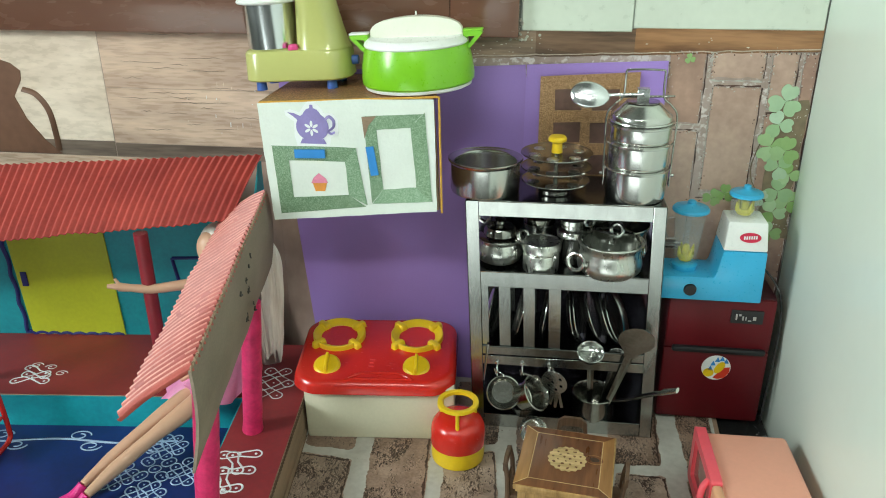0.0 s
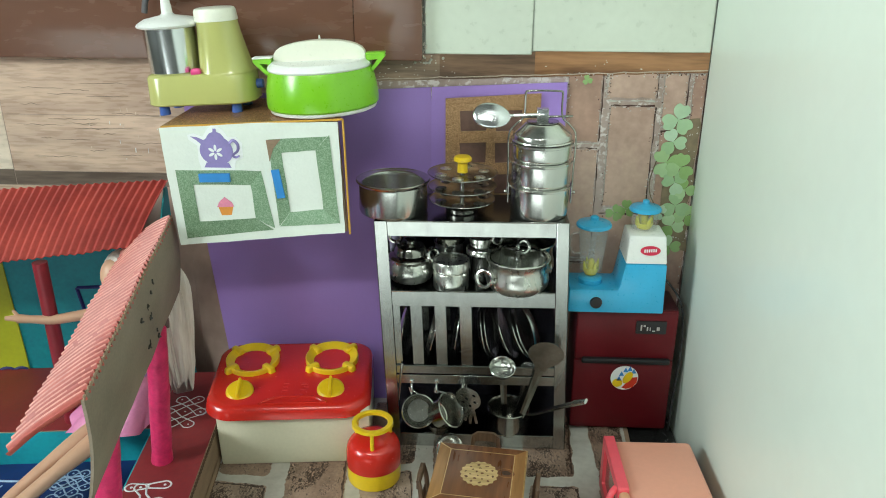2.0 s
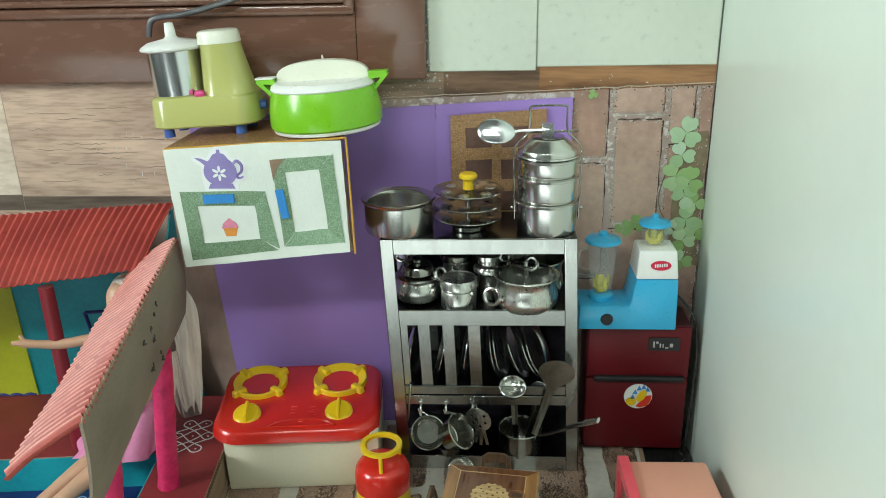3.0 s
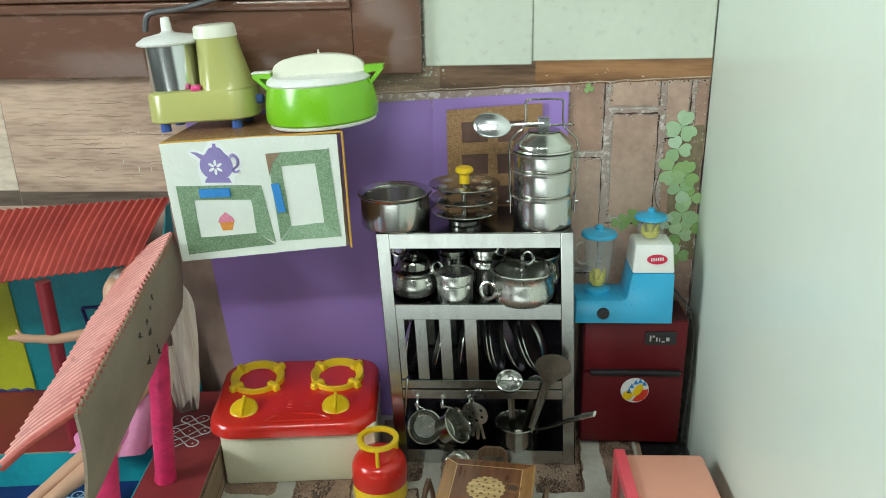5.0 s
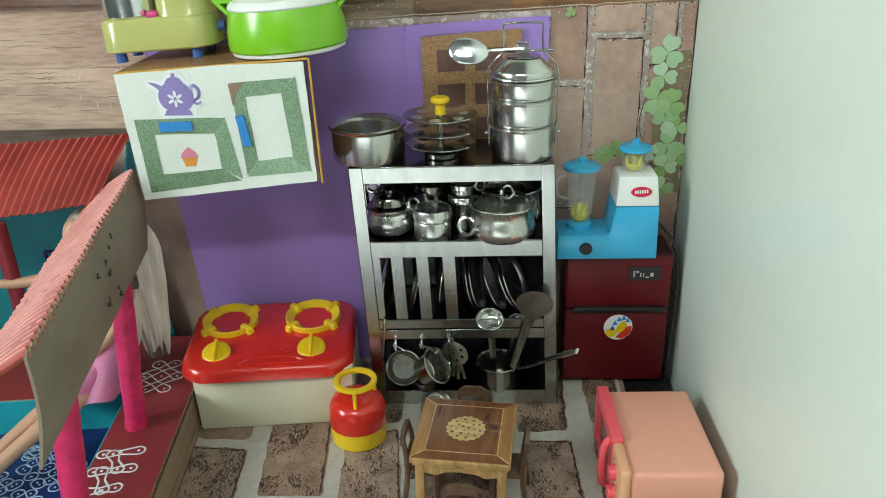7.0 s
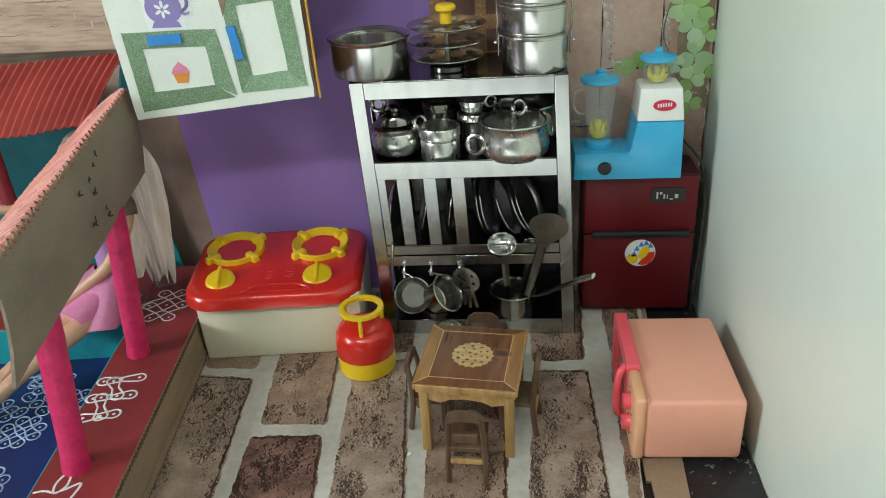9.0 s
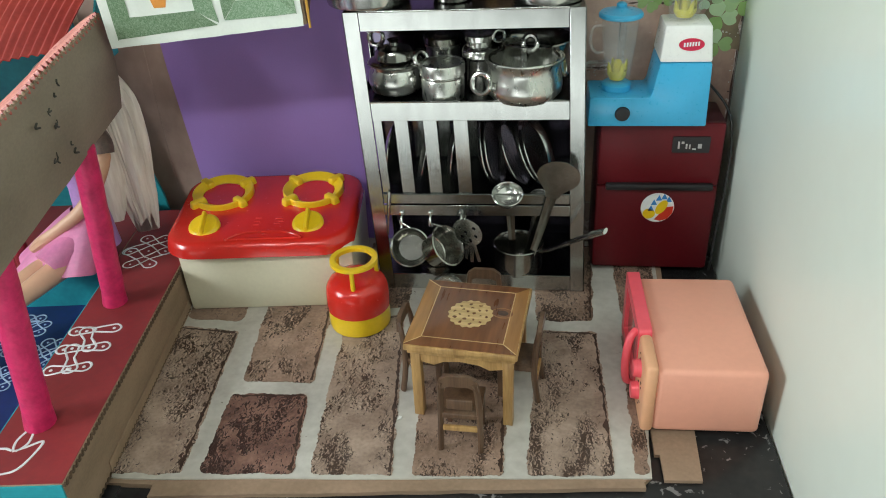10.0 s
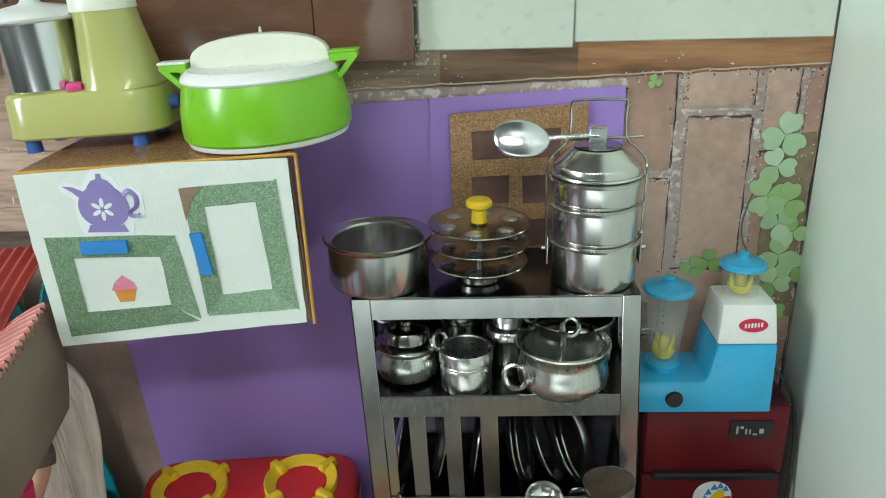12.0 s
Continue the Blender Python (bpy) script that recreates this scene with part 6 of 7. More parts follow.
part("tower", loft([(0.0395, -0.001, 0.054, -0.0262, 0.0262, 0.019), (0.043, 0.0, 0.0515, -0.025, 0.025, 0.019), (0.06, 0.0008, 0.0475, -0.0235, 0.0235, 0.019), (0.078, 0.0015, 0.044, -0.0215, 0.0215, 0.019), (0.0905, 0.002, 0.042, -0.0205, 0.0205, 0.0185)]), olive_plastic, gr)
part("tower_cap", loft([(0.09, 0.0005, 0.0428, -0.0212, 0.0212, 0.019), (0.0995, 0.0008, 0.042, -0.0208, 0.0208, 0.019), (0.102, 0.002, 0.0408, -0.0195, 0.0195, 0.018), (0.1028, 0.0045, 0.0382, -0.017, 0.017, 0.0155)]), cream_plastic, gr, "cream plastic cap")
part("drum", lathe([(0, 0.0405), (0.0245, 0.0405), (0.0258, 0.042), (0.0268, 0.0865), (0.0262, 0.087), (0, 0.087)], 48, None, pose(-0.0275, -0.001, 0)), alu, gr, "brushed metal drum")
part("drum_lid", lathe([(0.0275, 0.0855), (0.0318, 0.0868), (0.0325, 0.0885), (0.031, 0.0905), (0.024, 0.0945), (0.0075, 0.0975), (0.0055, 0.0995), (0.005, 0.107), (0.0042, 0.1125), (0, 0.1135)], 48, None, pose(-0.0275, -0.001, 0)), white_plastic, gr, "white plastic lid with a knob")
part("switch", moved(box(-0.0055, 0.0055, -0.0045, 0.0045, 0, 0.006, 0.0018, 2, taper=(0.001, 0.001)), pose(0.0, -0.0215, 0.04, 0, 0, 12)), pink_plastic, gr, "pink plastic switch")
part("socket", lathe([(0, 0.007), (0.0045, 0.0065), (0.005, 0), (0, 0)], 16, None, pose(0.055, 0.0, 0.025, 0, 90)), blue_plastic, gr)

cs = thing("casserole", "lime green toy casserole with a white lid", "casserole", BOXTOP @ pose(0.0615, 0.026, 0.0022))
part("foot_rim", lathe([(0, 0), (0.05, 0), (0.0535, 0.0015), (0.0545, 0.0045), (0, 0.005)], 64), white_plastic, cs)
part("bowl", lathe([(0.0535, 0.004), (0.0562, 0.0065), (0.0566, 0.012), (0.0556, 0.024), (0.0534, 0.035), (0.0508, 0.0425), (0.0465, 0.0425), (0, 0.03)], 64), lime_plastic, cs, "glossy lime green bowl")
ld = part("lid", lathe([(0.0515, 0.042), (0.0525, 0.0435), (0.0515, 0.046), (0.047, 0.0495), (0.0425, 0.0492), (0.036, 0.0485), (0, 0.0488)], 64), white_plastic, cs, "white plastic lid")
b = bmesh.new()
bmesh.ops.create_uvsphere(b, u_segments=36, v_segments=16, radius=1)
for v in b.verts:
    v.co = Vector((v.co.x * 0.0475, 0.004 + max(v.co.y, -0.12) * 0.041 * (1 - 0.25 * v.co.x ** 2), 0.0485 + max(v.co.z, 0) ** 0.6 * 0.0195))
part("lid_ridge", b, cream_plastic, ld)
part("lid_pip", lathe([(0, 0.004), (0.0008, 0.0035), (0.0012, 0), (0, 0)], 10, None, pose(-0.003, 0.026, 0.0665)), white_plastic, ld)
for s in (-1, 1):
    c = part("handle", plate([(s * 0.0475, 0.048), (s * 0.0505, 0.034), (s * 0.055, 0.0375), (s * 0.0665, 0.05), (s * 0.0655, 0.0535), (s * 0.048, 0.0525)], 0.011, pose(0, 0.0055, 0) @ UPRIGHT, holes=[[(s * 0.0515, 0.0475), (s * 0.0525, 0.04), (s * 0.0595, 0.048)]]), green_handle, cs, "green handle with white top")
    part("handle_top", box(min(s * 0.0475, s * 0.067), max(s * 0.0475, s * 0.067), -0.0062, 0.0062, 0.0526, 0.0546, 0.0009), green_handle if s > 0 else white_plastic, c)

# ---- doll house ----
HOUSE = pose(-0.177, -0.047, -0.001, 0, 0, 6)
P = 0.052
dh = thing("doll_house", "painted cardboard doll house with red corrugated roofs", "doll house", HOUSE)
def flute(path, period, amp, r, bm=None):
    """The wavy inner layer that shows along a cut cardboard edge."""
    a, c = Vector(path[0]), Vector(path[1])
    n = int((c - a).length / period * 6)
    return tube([a.lerp(c, k / n) + Vector((0, 0, amp * math.sin(k / 6 * 2 * math.pi))) for k in range(n + 1)], r, 5, False, bm)
def card_block(name, x0, x1, y0, y1, z0, z1, top_mat, side_mat, label=""):
    pl = part(name, box(x0, x1, y0, y1, z0, z1 - 0.0004, 0.0006, 1), side_mat, dh, label, smooth=False)
    part("painted_top", box(x0 + 0.0006, x1 - 0.0006, y0 + 0.0006, y1 - 0.0006, z1 - 0.0006, z1, 0), top_mat, pl, smooth=False)
    return pl
wing = card_block("side_veranda", -0.068, 0.0, -0.2705, 0.12, 0.001, P, veranda_red, cardboard, "raised cardboard veranda with a red top")
part("flute", flute([(0.0008, -0.2705, P - 0.0028), (0.0008, 0.07, P - 0.0028)], 0.0052, 0.0015, 0.001), flute_dark, wing, "wavy cut edge")
part("flute", flute([(0.0008, -0.255, 0.0032), (0.0008, 0.0, 0.0032)], 0.0052, 0.001, 0.0007), flute_dark, wing, "wavy cut edge")
part("flap", moved(box(0, 0.0009, -0.215, 0.0, 0.0, 0.0135, 0.0003, 1), pose(0.0002, 0, 0, 0, 1)), cardboard, wing, "folded cardboard flap", smooth=False)
part("front_face", box(-0.0675, -0.0005, -0.2718, -0.2704, 0.001, P - 0.0012), turquoise, wing, "turquoise painted front", smooth=False)
part("inner_face", box(-0.0694, -0.0679, -0.27, 0.0, 0.001, P - 0.0012), turquoise, wing, "turquoise painted riser", smooth=False)
back = card_block("back_veranda", -0.62, -0.0685, 0.003, 0.141, 0.001, P, veranda_red, cardboard, "raised back veranda with a red top")
part("riser", box(-0.62, -0.0685, 0.0015, 0.0029, 0.001, P - 0.0012), turquoise, back, "turquoise painted riser", smooth=False)
yard = part("courtyard", box(-0.62, -0.0695, -0.3, 0.0014, 0.001, 0.0105), deep_blue, dh, "deep blue painted courtyard", smooth=False)
part("gable_end", plate([(-0.012, 0.235), (0.058, 0.235), (0.058, 0.3), (0.05, 0.3)], 0.002, pose(-0.05, 0.045, 0, 0, 0, 90) @ UPRIGHT), turquoise, dh, "turquoise painted gable piece", smooth=False)
wl = part("wall", plate([(-0.62, 0.001), (-0.052, 0.001), (-0.057, 0.06), (-0.074, 0.131), (-0.092, 0.2), (-0.104, 0.25), (-0.108, 0.272), (-0.62, 0.272)], 0.004, pose(0, 0.1455, 0) @ UPRIGHT), turquoise, dh, "turquoise painted wall", smooth=False)
door = part("door", plate([(-0.381, P - 0.002), (-0.259, P - 0.004), (-0.264, 0.2), (-0.388, 0.2)], 0.002, pose(0, 0.1412, 0) @ UPRIGHT), lime_card, dh, "lime green card door", smooth=False)
part("door_handle", box(-0.3795, -0.3715, 0.1375, 0.1392, 0.122, 0.142, 0.0008), navy_paint, door, "dark blue handle")
for pts in ([(-0.3945, 0.205), (-0.388, P + 0.002), (-0.325, P + 0.001), (-0.259, P + 0.0005)],):
    fine_pts = [Vector((a[0] + (c[0] - a[0]) * k / 22, 0.1405, a[1] + (c[1] - a[1]) * k / 22)) for a, c in zip(pts, pts[1:]) for k in range(22)]
    part("border_stroke", tube([p + Vector((0.0014 * math.sin(i * 1.1), 0, 0.0014 * math.cos(i * 1.1))) for i, p in enumerate(fine_pts)], 0.0027, 6), navy_paint, wl, "dark blue brushed border")
b = None
for a, c in (((-0.183, 0.162), (-0.1, 0.164)), ((-0.1, 0.164), (-0.098, 0.1)), ((-0.098, 0.1), (-0.174, 0.1)), ((-0.174, 0.1), (-0.183, 0.162))):
    b = tube([(a[0], 0.1408, a[1]), (c[0], 0.1408, c[1])], 0.0025, 6, False, b, 0.5)
part("window_outline", b, navy_paint, wl, "dark blue painted window outline")

def corrugated(p00, p10, p01, p11, waves, amp, thick, sub=8, along=6, sag=0.0, seed=1, wear=0.0):
    """A wavy sheet between four corners; the waves run from the first edge to the second."""
    b = bmesh.new()
    P00, P10, P01, P11 = map(Vector, (p00, p10, p01, p11))
    nrm = (P01 - P00).cross(P10 - P00).normalized()
    nx = waves * sub
    grid = {}
    for side in (0, 1):
        for i in range(nx + 1):
            f = i / nx
            for j in range(along + 1):
                g = j / along
                p = P00.lerp(P10, f).lerp(P01.lerp(P11, f), g)
                ragged = 0.0035 * noise.noise(Vector((f * 14, seed, 0))) if j == along else 0
                p = p + (P01 - P00).normalized() * ragged
                h = amp * math.sin(2 * math.pi * waves * f) + 0.0016 * noise.noise(Vector((f * 4, g * 2, seed))) + sag * math.sin(math.pi * g) * (0.6 + 0.4 * math.cos(f * 7))
                grid[side, i, j] = b.verts.new(p + nrm * (h - side * thick))
    for i in range(nx):
        for j in range(along):
            top_face = b.faces.new([grid[0, i, j], grid[0, i + 1, j], grid[0, i + 1, j + 1], grid[0, i, j + 1]])
            worn = noise.noise(Vector((i // sub * 0.9, j * 0.35, seed + 3)))
            if i % sub == 2 and worn < wear:
                top_face.material_index = 1
            b.faces.new([grid[1, i, j], grid[1, i, j + 1], grid[1, i + 1, j + 1], grid[1, i + 1, j]])
        for j in (0, along):
            b.faces.new([grid[0, i, j], grid[0, i + 1, j], grid[1, i + 1, j], grid[1, i, j]])
    for i in (0, nx):
        for j in range(along):
            b.faces.new([grid[0, i, j], grid[0, i, j + 1], grid[1, i, j + 1], grid[1, i, j]])
    return b
part("back_roof", corrugated((-0.62, 0.102, 0.283), (-0.046, 0.102, 0.308), (-0.604, 0.014, 0.208), (-0.063, 0.018, 0.262), 64, 0.0015, 0.0012, sag=0.003, wear=-2), [red_card, card_worn], dh, "red painted corrugated card roof")
rr = part("side_roof", corrugated((-0.0275, 0.036, 0.2885), (-0.0035, -0.284, 0.2735), (-0.082, 0.048, 0.252), (-0.0555, -0.295, 0.2385), 38, 0.0027, 0.0012, along=14, sag=0.002, seed=4, wear=0.55), [red_card_light, card_worn], dh, "red painted corrugated card roof")
# the unpainted outer slope of the side roof, a bent sheet
b = bmesh.new()
rows = []
for k in range(15):
    f = k / 14
    t0 = Vector((-0.0265, 0.037, 0.287)).lerp(Vector((-0.0025, -0.285, 0.272)), f)
    t1 = Vector((-0.0285, 0.0345, 0.2045)).lerp(Vector((-0.006, -0.297, 0.195)), f)
    rows.append([t0.lerp(t1, g / 6) + Vector((0.004 * math.sin(math.pi * g / 6) + 0.001 * noise.noise(Vector((f * 6, g, 2))), 0, 0)) for g in range(7)])
for s in (0, 1):
    vs = [[b.verts.new(p - Vector((0.0022 * s, 0, 0))) for p in r] for r in rows]
    for i in range(14):
        for j in range(6):
            b.faces.new((vs[i][j], vs[i + 1][j], vs[i + 1][j + 1], vs[i][j + 1]))
    if s:
        b2 = vs
    else:
        b1 = vs
for i in range(14):
    for j in (0, 6):
        b.faces.new((b1[i][j], b1[i + 1][j], b2[i + 1][j], b2[i][j]))
for i in (0, 14):
    for j in range(6):
        b.faces.new((b1[i][j], b1[i][j + 1], b2[i][j + 1], b2[i][j]))
slope = part("outer_slope", b, cardboard_grey, dh, "bare grey-brown card slope with ink scribbles")
rnd = random.Random(11)
for y, z in ((-0.0942, 0.2748), (-0.1044, 0.2683), (-0.1194, 0.2625), (-0.1232, 0.2619), (-0.144, 0.2611), (-0.1139, 0.2519), (-0.1192, 0.2497), (-0.1156, 0.25), (-0.1018, 0.23), (-0.098, 0.2228), (-0.1298, 0.2334), (-0.1295, 0.2298), (-0.1344, 0.2307)):
    f = (0.037 - y) / 0.322
    x = -0.0265 + 0.024 * f + 0.0052
    part("scribble", tube(spline([(x, y, z), (x + 0.0004, y - rnd.uniform(0, 0.004), z - 0.002), (x + 0.0003, y + rnd.uniform(-0.002, 0.002), z - rnd.uniform(0.002, 0.005))], 4), rnd.uniform(0.0004, 0.0011), 5), ink, slope)
part("flute", flute([(-0.0272, 0.036, 0.2875), (-0.003, -0.285, 0.2725)], 0.0052, 0.0013, 0.0009), cardboard, slope, "wavy cut edge")
for x, y, mt, h in ((-0.042, -0.0555, pillar_pink, 0.205), (-0.0415, -0.211, pillar_pink, 0.215)):
    b = tube([(x + (0.018 if y < -0.1 else 0.0135) * k / 12 + 0.0008 * noise.noise(Vector((k, x * 90, 1))), y + 0.0008 * noise.noise(Vector((k, y * 90, 5))), P + (h - P) * k / 12) for k in range(13)], [(0.0116 if y < -0.1 else 0.0112) if k == 0 else (0.0104 if y < -0.1 else 0.0102) + 0.0006 * noise.noise(Vector((k * 0.9, y * 40, 3))) for k in range(13)], 14)
    part("pillar", b, mt, dh, "crinkled pink paper pillar")
for x in (-0.163, -0.395):
    part("pillar", tube([(x, 0.0225, P), (x, 0.0225, 0.15), (x, 0.0225, 0.245)], 0.0075, 14), pillar_red, dh, "dark red paper pillar")

# chalk-white kolam patterns
def capsule(a, c, half, n=9, waist=1.0):
    """A long loop round two points, with round ends and a narrower waist."""
    d = Vector((c[0] - a[0], c[1] - a[1], 0))
    turn = math.atan2(d.y, d.x)
    out = []
    for p, start in ((c, -90), (a, 90)):
        out += [(p[0] + half * math.cos(turn + radians(start + 180 * k / n)), p[1] + half * math.sin(turn + radians(start + 180 * k / n))) for k in range(n + 1)]
    ring = []
    for p, q in zip(out, out[1:] + out[:1]):
        m = max(1, int(math.dist(p, q) / 0.004))
        ring += [(p[0] + (q[0] - p[0]) * k / m, p[1] + (q[1] - p[1]) * k / m) for k in range(m)]
    if waist < 1:
        u, o = d.normalized(), Vector((a[0], a[1], 0))
        drawn = []
        for x, y in ring:
            v = Vector((x, y, 0)) - o
            f = min(1, max(0, v.dot(u) / d.length))
            across = v - u * v.dot(u)
            v = o + u * v.dot(u) + across * (waist + (1 - waist) * abs(2 * f - 1) ** 0.9)
            drawn.append((v.x, v.y))
        ring = drawn
    return ring
def kolam(loops, dots, half, paint, z, parent, stroke=0.0022, waist=1.0):
    """Hand-drawn loops that cross one another, with a dot in every eye."""
    b = None
    for k, (a, c) in enumerate(loops):
        ring = [(x + 0.0007 * noise.noise(Vector((x * 80, y * 80, k))), y + 0.0007 * noise.noise(Vector((x * 80, y * 80, k + 5)))) for x, y in capsule(a, c, half, 9, waist)]
        b = ribbon(ring, stroke, z + 0.0001 * (k % 3), 0.0004, True, b)
        dots = [*dots, a, c]
    for x, y in dots:
        b = lathe([(0, z + 0.0006), (stroke * 0.5, z + 0.0005), (stroke * 0.65, z), (0, z)], 8, b, pose(x, y, 0))
    return part("kolam", b, paint, parent, "hand-painted white loop pattern")
kolam([((-0.0605, -0.0985), (-0.0285, -0.0955)), ((-0.0615, -0.1235), (-0.0285, -0.121)), ((-0.0605, -0.1505), (-0.0345, -0.147)), ((-0.0515, -0.0985), (-0.0405, -0.1215)), ((-0.0545, -0.1225), (-0.0455, -0.149))],
      [(-0.0445, -0.097), (-0.0455, -0.1225), (-0.0475, -0.149)], 0.0058, white_paint, P, wing, 0.0024, 0.45)
kolam([((-0.0605, 0.034), (-0.031, 0.0575)), ((-0.051, 0.0085), (-0.0235, 0.032)), ((-0.05, 0.058), (-0.0225, 0.031)), ((-0.0585, 0.033), (-0.031, 0.0075))], [(-0.0405, 0.033), (-0.04, 0.0455), (-0.04, 0.021)], 0.0064, white_paint, P, wing, 0.0018, 0.6)
# the large courtyard kolam: a ringed dot, petals round it and four knots
def knot(cx, cy, size, turn):
    c, s = math.cos(radians(turn)), math.sin(radians(turn))
    place = lambda x, y: (cx + size * (x * c - y * s), cy + size * (x * s + y * c))
    return [(place(-1, -0.45), place(1, -0.45)), (place(-1, 0.45), place(1, 0.45)), (place(-0.45, -1), place(-0.45, 1)), (place(0.45, -1), place(0.45, 1))]
for cy in (-0.072, -0.218):
    loops = []
    for dx, dy in ((0.0, 0.037), (-0.037, -0.012), (0.037, -0.003), (0.003, -0.041)):
        loops += knot(-0.148 + dx, cy + dy, 0.0155, 42)
    for a in (45, 135, 225, 315):
        c, s = math.cos(radians(a)), math.sin(radians(a))
        loops.append(((-0.148 + 0.014 * c, cy + 0.014 * s), (-0.148 + 0.0185 * c, cy + 0.0185 * s)))
    loops.append(((-0.1485, cy), (-0.1475, cy)))
    kolam(loops, [], 0.0058, pale_blue_paint, 0.0105, yard, 0.0019, 0.55)
kolam([((-0.346, 0.03), (-0.318, 0.046)), ((-0.34, 0.044), (-0.312, 0.03)), ((-0.343, 0.058), (-0.316, 0.0405))], [(-0.33, 0.0375)], 0.0056, white_paint, P, back, 0.0023, 0.6)
b = None
for x, y, d in ((-0.338, 0.064, 1), (-0.318, 0.06, -1), (-0.3, 0.047, 1)):
    b = ribbon([(x + d * (0.008 - 0.006 * q) * math.cos(q * 8), y + (0.006 - 0.0045 * q) * math.sin(q * 8)) for q in (k / 20 for k in range(21))], 0.0016, P, 0.0004, False, b)
part("curl_drawing", b, white_paint, back, "hand-painted white curls")
b = ribbon([(p.x, p.y) for p in spline([(-0.06, -0.262, 0), (-0.0475, -0.2605, 0), (-0.038, -0.2564, 0), (-0.0326, -0.2429, 0), (-0.0312, -0.23, 0), (-0.0419, -0.2359, 0), (-0.0493, -0.2392, 0)], 6)], 0.0024, P, 0.0005)
b = ribbon([(p.x, p.y) for p in spline([(-0.0493, -0.2392, 0), (-0.0511, -0.2279, 0), (-0.0447, -0.2145, 0), (-0.0414, -0.2309, 0), (-0.0473, -0.2394, 0)], 6)], 0.0024, P, 0.0005, False, b)
b = ribbon([(-0.0655, -0.2375), (-0.06, -0.236), (-0.055, -0.2362), (-0.05, -0.2385)], 0.0024, P, 0.0005, False, b)
part("leaf_drawing", b, white_paint, wing, "hand-painted white leaf")
b = ribbon([(-0.6 + 0.46 * k / 40, -0.026 + 0.003 * math.sin(k * 0.5)) for k in range(41)], 0.0038, 0.0105, 0.0005)
for x, d in ((-0.345, 1), (-0.32, -1), (-0.255, 1), (-0.235, -1), (-0.18, 1), (-0.16, -1), (-0.42, 1)):
    b = ribbon([(x + (0.011 - 0.0075 * q) * math.cos(q * 8) * 1.2, -0.026 + d * (0.009 + (0.009 - 0.006 * q) * math.sin(q * 8))) for q in (k / 24 for k in range(25))], 0.0022, 0.0105, 0.0005, False, b)
part("vine_drawing", b, pale_blue_paint, yard, "hand-painted pale blue vine with curls")

# ---- the doll: one plain mesh ----
b = bmesh.new()
def limb(path, radii, slot, seg=12, flat=1.0):
    pts = spline(path, 5)
    rr2 = []
    for k in range(len(pts)):
        f = k / (len(pts) - 1) * (len(radii) - 1)
        i = min(int(f), len(radii) - 2)
        rr2.append(radii[i] + (radii[i + 1] - radii[i]) * (f - i))
    t = tube(pts, rr2, seg, flat=flat)
    for f in t.faces:
        f.material_index = slot
    return t
def blob(c, r, slot, m=None):
    t = bmesh.new()
    bmesh.ops.create_uvsphere(t, u_segments=20, v_segments=12, radius=1)
    for v in t.verts:
        v.co = Vector((v.co.x * r[0], v.co.y * r[1], v.co.z * r[2]))
    moved(t, pose(*c) @ (m if m is not None else Matrix()))
    for f in t.faces:
        f.material_index = slot
    return t
pieces = [limb([(-0.272, -0.036, 0.074), (-0.305, -0.088, 0.062), (-0.328, -0.118, 0.05), (-0.352, -0.15, 0.033), (-0.369, -0.18, 0.022)], [0.0122, 0.0102, 0.0074, 0.0076, 0.0042], 0),
          limb([(-0.262, -0.046, 0.074), (-0.292, -0.1, 0.061), (-0.314, -0.132, 0.05), (-0.34, -0.164, 0.033), (-0.357, -0.194, 0.022)], [0.0122, 0.0102, 0.0074, 0.0076, 0.0042], 0),
          limb([(-0.369, -0.18, 0.021), (-0.376, -0.189, 0.014), (-0.387, -0.197, 0.0125)], [0.0058, 0.006, 0.0035], 3), limb([(-0.357, -0.194, 0.021), (-0.364, -0.203, 0.014), (-0.375, -0.211, 0.0125)], [0.0058, 0.006, 0.0035], 3),
          limb([(-0.262, -0.03, 0.066), (-0.262, -0.028, 0.1), (-0.265, -0.026, 0.13), (-0.268, -0.023, 0.165), (-0.27, -0.021, 0.185)], [0.02, 0.016, 0.0125, 0.018, 0.012], 2, 16),
          limb([(-0.27, -0.021, 0.18), (-0.271, -0.02, 0.202)], [0.006, 0.0055], 0), blob((-0.272, -0.022, 0.222), (0.0165, 0.0175, 0.021), 0),
          limb([(-0.285, -0.022, 0.18), (-0.311, -0.034, 0.18), (-0.337, -0.046, 0.18), (-0.355, -0.054, 0.184), (-0.367, -0.059, 0.187)], [0.0075, 0.0058, 0.0052, 0.0042, 0.005], 0),
          limb([(-0.365, -0.058, 0.187), (-0.377, -0.064, 0.1895)], [0.0045, 0.0022], 0, 8), limb([(-0.366, -0.058, 0.189), (-0.371, -0.057, 0.1955)], [0.0022, 0.0015], 0, 8),
          limb([(-0.245, -0.022, 0.182), (-0.231, -0.032, 0.162), (-0.252, -0.046, 0.12), (-0.28, -0.056, 0.098), (-0.296, -0.061, 0.088)], [0.0085, 0.0072, 0.0068, 0.0056, 0.0062], 0), limb([(-0.294, -0.06, 0.089), (-0.301, -0.064, 0.085), (-0.308, -0.068, 0.0805)], [0.0064, 0.006, 0.0035], 0, 8)]
# sheer brown sleeve over the shoulder
pieces.append(limb([(-0.258, -0.022, 0.182), (-0.24, -0.024, 0.183), (-0.231, -0.029, 0.174), (-0.229, -0.0325, 0.165)], [0.008, 0.0102, 0.0104, 0.0096], 5, 16))
# skirt: a flared shell with folds
t = bmesh.new()
rings = []
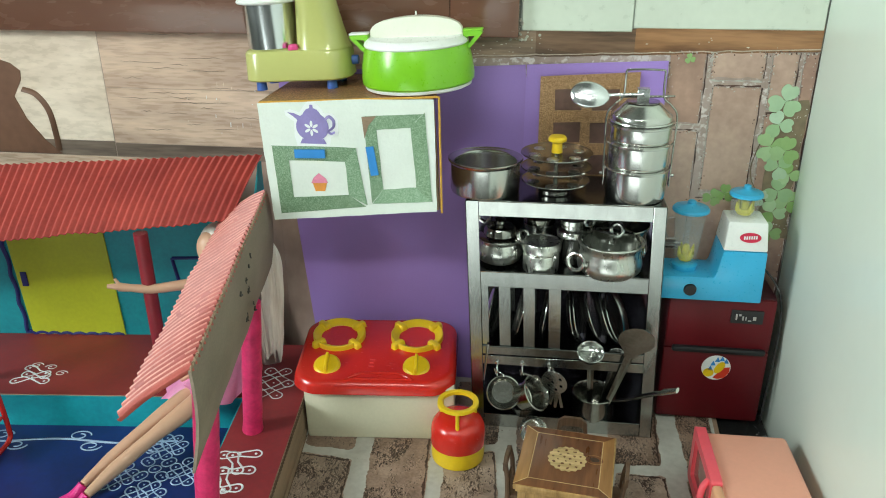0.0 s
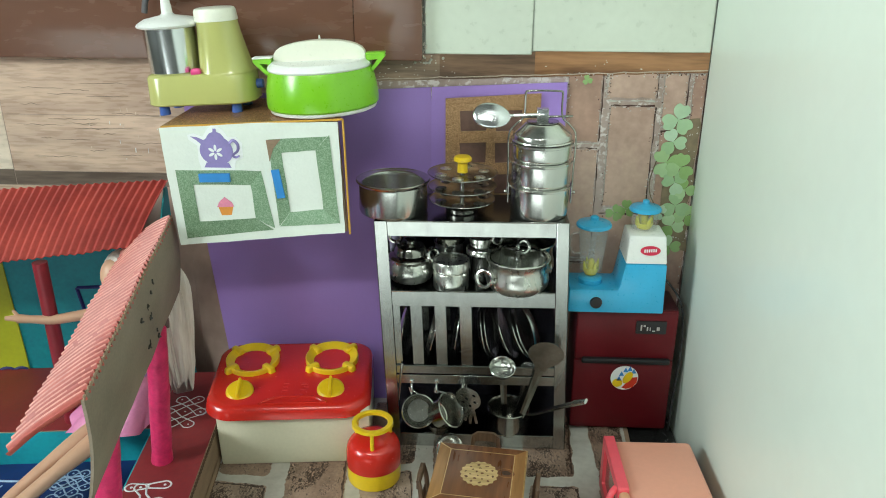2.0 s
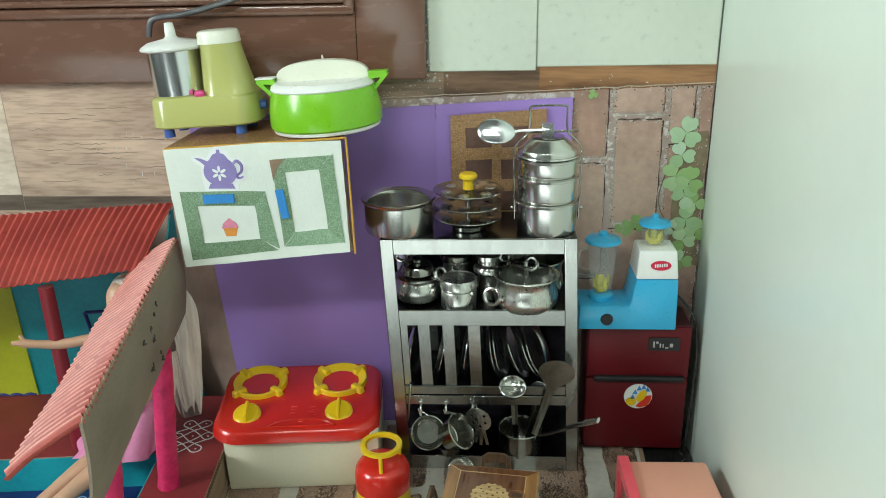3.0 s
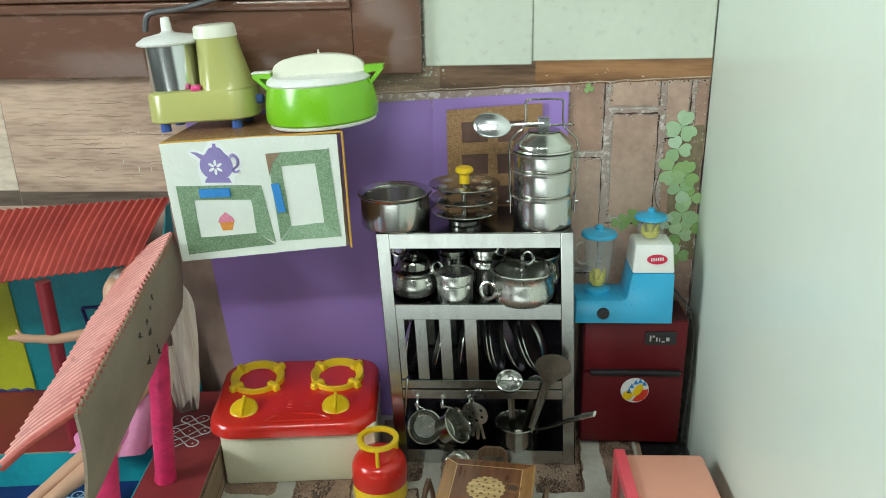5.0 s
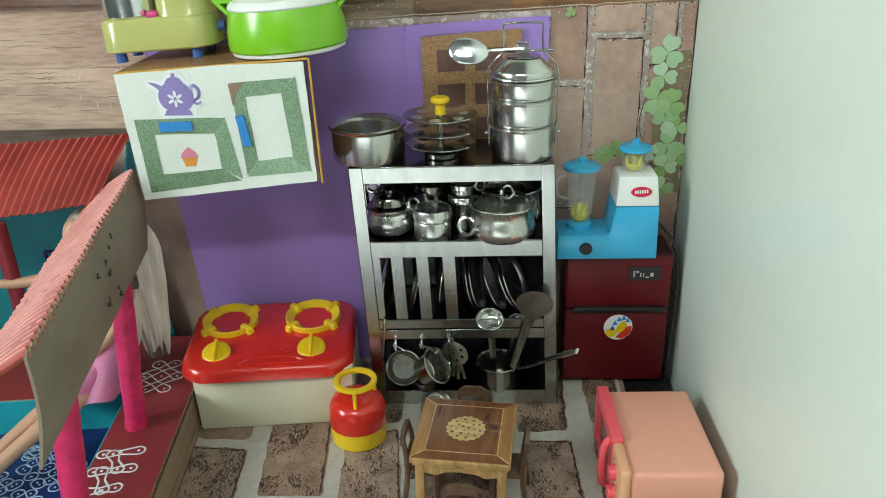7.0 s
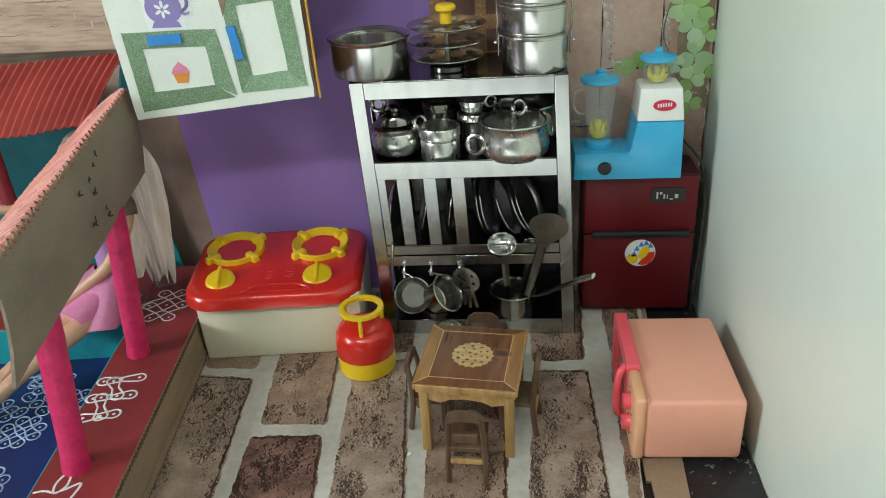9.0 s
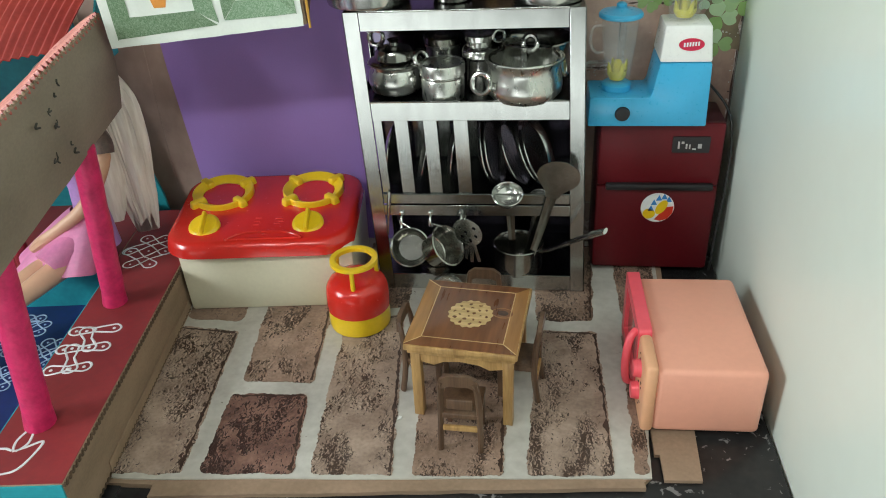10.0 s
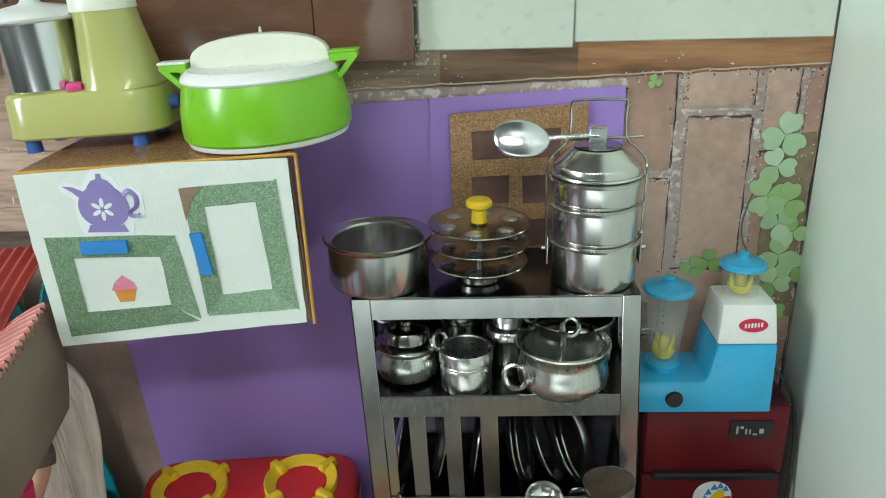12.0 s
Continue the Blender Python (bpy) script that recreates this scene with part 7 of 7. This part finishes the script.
for k in range(7):
    f = k / 6
    c = Vector((-0.264, -0.029, 0.108)).lerp(Vector((-0.29, -0.056, 0.06)), f)
    rings.append([t.verts.new(c + Vector((math.cos(a) * (0.016 + 0.029 * f ** 0.8) * (1 + 0.09 * f * math.sin(7 * a)), math.sin(a) * (0.016 + 0.021 * f ** 0.8) * (1 + 0.09 * f * math.sin(7 * a + 1)), 0.004 * f * math.sin(5 * a)))) for a in (2 * math.pi * i / 56 for i in range(56))])
for r, q in zip(rings, rings[1:]):
    for i in range(56):
        fc = t.faces.new((r[i], r[(i + 1) % 56], q[(i + 1) % 56], q[i]))
        fc.material_index = 1
pieces.append(t)
pieces.append(limb([(-0.266, -0.034, 0.08), (-0.28, -0.058, 0.072), (-0.291, -0.076, 0.065)], [0.02, 0.023, 0.021], 1, 24, 0.8))
# hair: cap and long strands down the back
pieces.append(blob((-0.268, -0.014, 0.228), (0.0195, 0.0195, 0.02), 4))
t = bmesh.new()
spine = spline([(-0.262, -0.012, 0.246), (-0.252, 0.004, 0.234), (-0.24, 0.016, 0.2), (-0.2375, 0.019, 0.158), (-0.2365, 0.019, 0.118), (-0.2345, 0.017, 0.066)], 5)
rings = []
for k, c in enumerate(spine):
    f = k / (len(spine) - 1)
    w = 0.0125 + 0.0125 * math.sin(math.pi * min(1, f * 0.95) ** 0.8) if f < 0.85 else 0.0195 - 0.05 * (f - 0.85)
    ring = []
    for i in range(84):
        a = 2 * math.pi * i / 84
        q = 1 + 0.2 * noise.noise(Vector((math.cos(a) * 5.5, math.sin(a) * 5.5, f * 1.3))) + 0.09 * noise.noise(Vector((math.cos(a) * 16, math.sin(a) * 16, f * 2)))
        end = 0.03 * (noise.noise(Vector((math.cos(a) * 4, math.sin(a) * 4, 7))) + 0.1) * max(0, (f - 0.75) * 4)
        ring.append(t.verts.new(c + Vector((w * q * math.cos(a), 0.85 * w * q * math.sin(a), end))))
    rings.append(ring)
for r, q in zip(rings, rings[1:]):
    for i in range(84):
        t.faces.new((r[i], r[(i + 1) % 84], q[(i + 1) % 84], q[i])).material_index = 4
for f in (t.faces.new(rings[0][::-1]), t.faces.new(rings[-1])):
    f.material_index = 4
pieces.append(t)
# a lock that falls forward beside the arm
pieces.append(limb([(-0.258, -0.006, 0.226), (-0.247, 0.006, 0.175), (-0.25, 0.003, 0.125), (-0.254, -0.004, 0.078)], [0.011, 0.0165, 0.0165, 0.007], 4, 24, 0.7))
rnd = random.Random(21)
for k in range(10):
    dx, dy = min(rnd.gauss(-0.003, 0.01), 0.006), rnd.gauss(-0.004, 0.008)
    pieces.append(limb([(c.x + dx * (0.6 + 0.09 * i) + 0.003 * math.sin(i + k), c.y + dy, c.z) for i, c in enumerate(spine[4::5])] + [(-0.2345 + dx * 1.3, 0.017 + dy, 0.066 + rnd.uniform(-0.008, 0.02))], [0.0012, 0.0016, 0.0016, 0.0014, 0.0006], 4, 6))
for q in pieces:
    b = join(b, q)
solid("fashion_doll", b, [skin, dress_pink, dress_lilac, shoe_pink, hair, sleeve_brown], "long-haired plastic doll in a pink dress sitting on the veranda", "doll", pose(0, 0, 0))

# ---- red plastic chair in the courtyard ----
rc = thing("toy_chair", "red plastic toy chair standing in the courtyard", "chair", HOUSE @ pose(-0.35, -0.058, 0.0105))
for x in (-0.022, 0.022):
    part("runner", tube(spline([(x, -0.03, 0.0025), (x, 0.0, 0.0025), (x, 0.026, 0.004), (x, 0.03, 0.02), (x, 0.026, 0.075), (x, 0.022, 0.1)]), 0.0028, 10), red_plastic, rc)
part("seat", box(-0.024, 0.024, -0.026, 0.024, 0.034, 0.038, 0.0015), red_plastic, rc)
part("backrest", box(-0.022, 0.022, 0.0225, 0.027, 0.06, 0.1, 0.0015), red_plastic, rc)
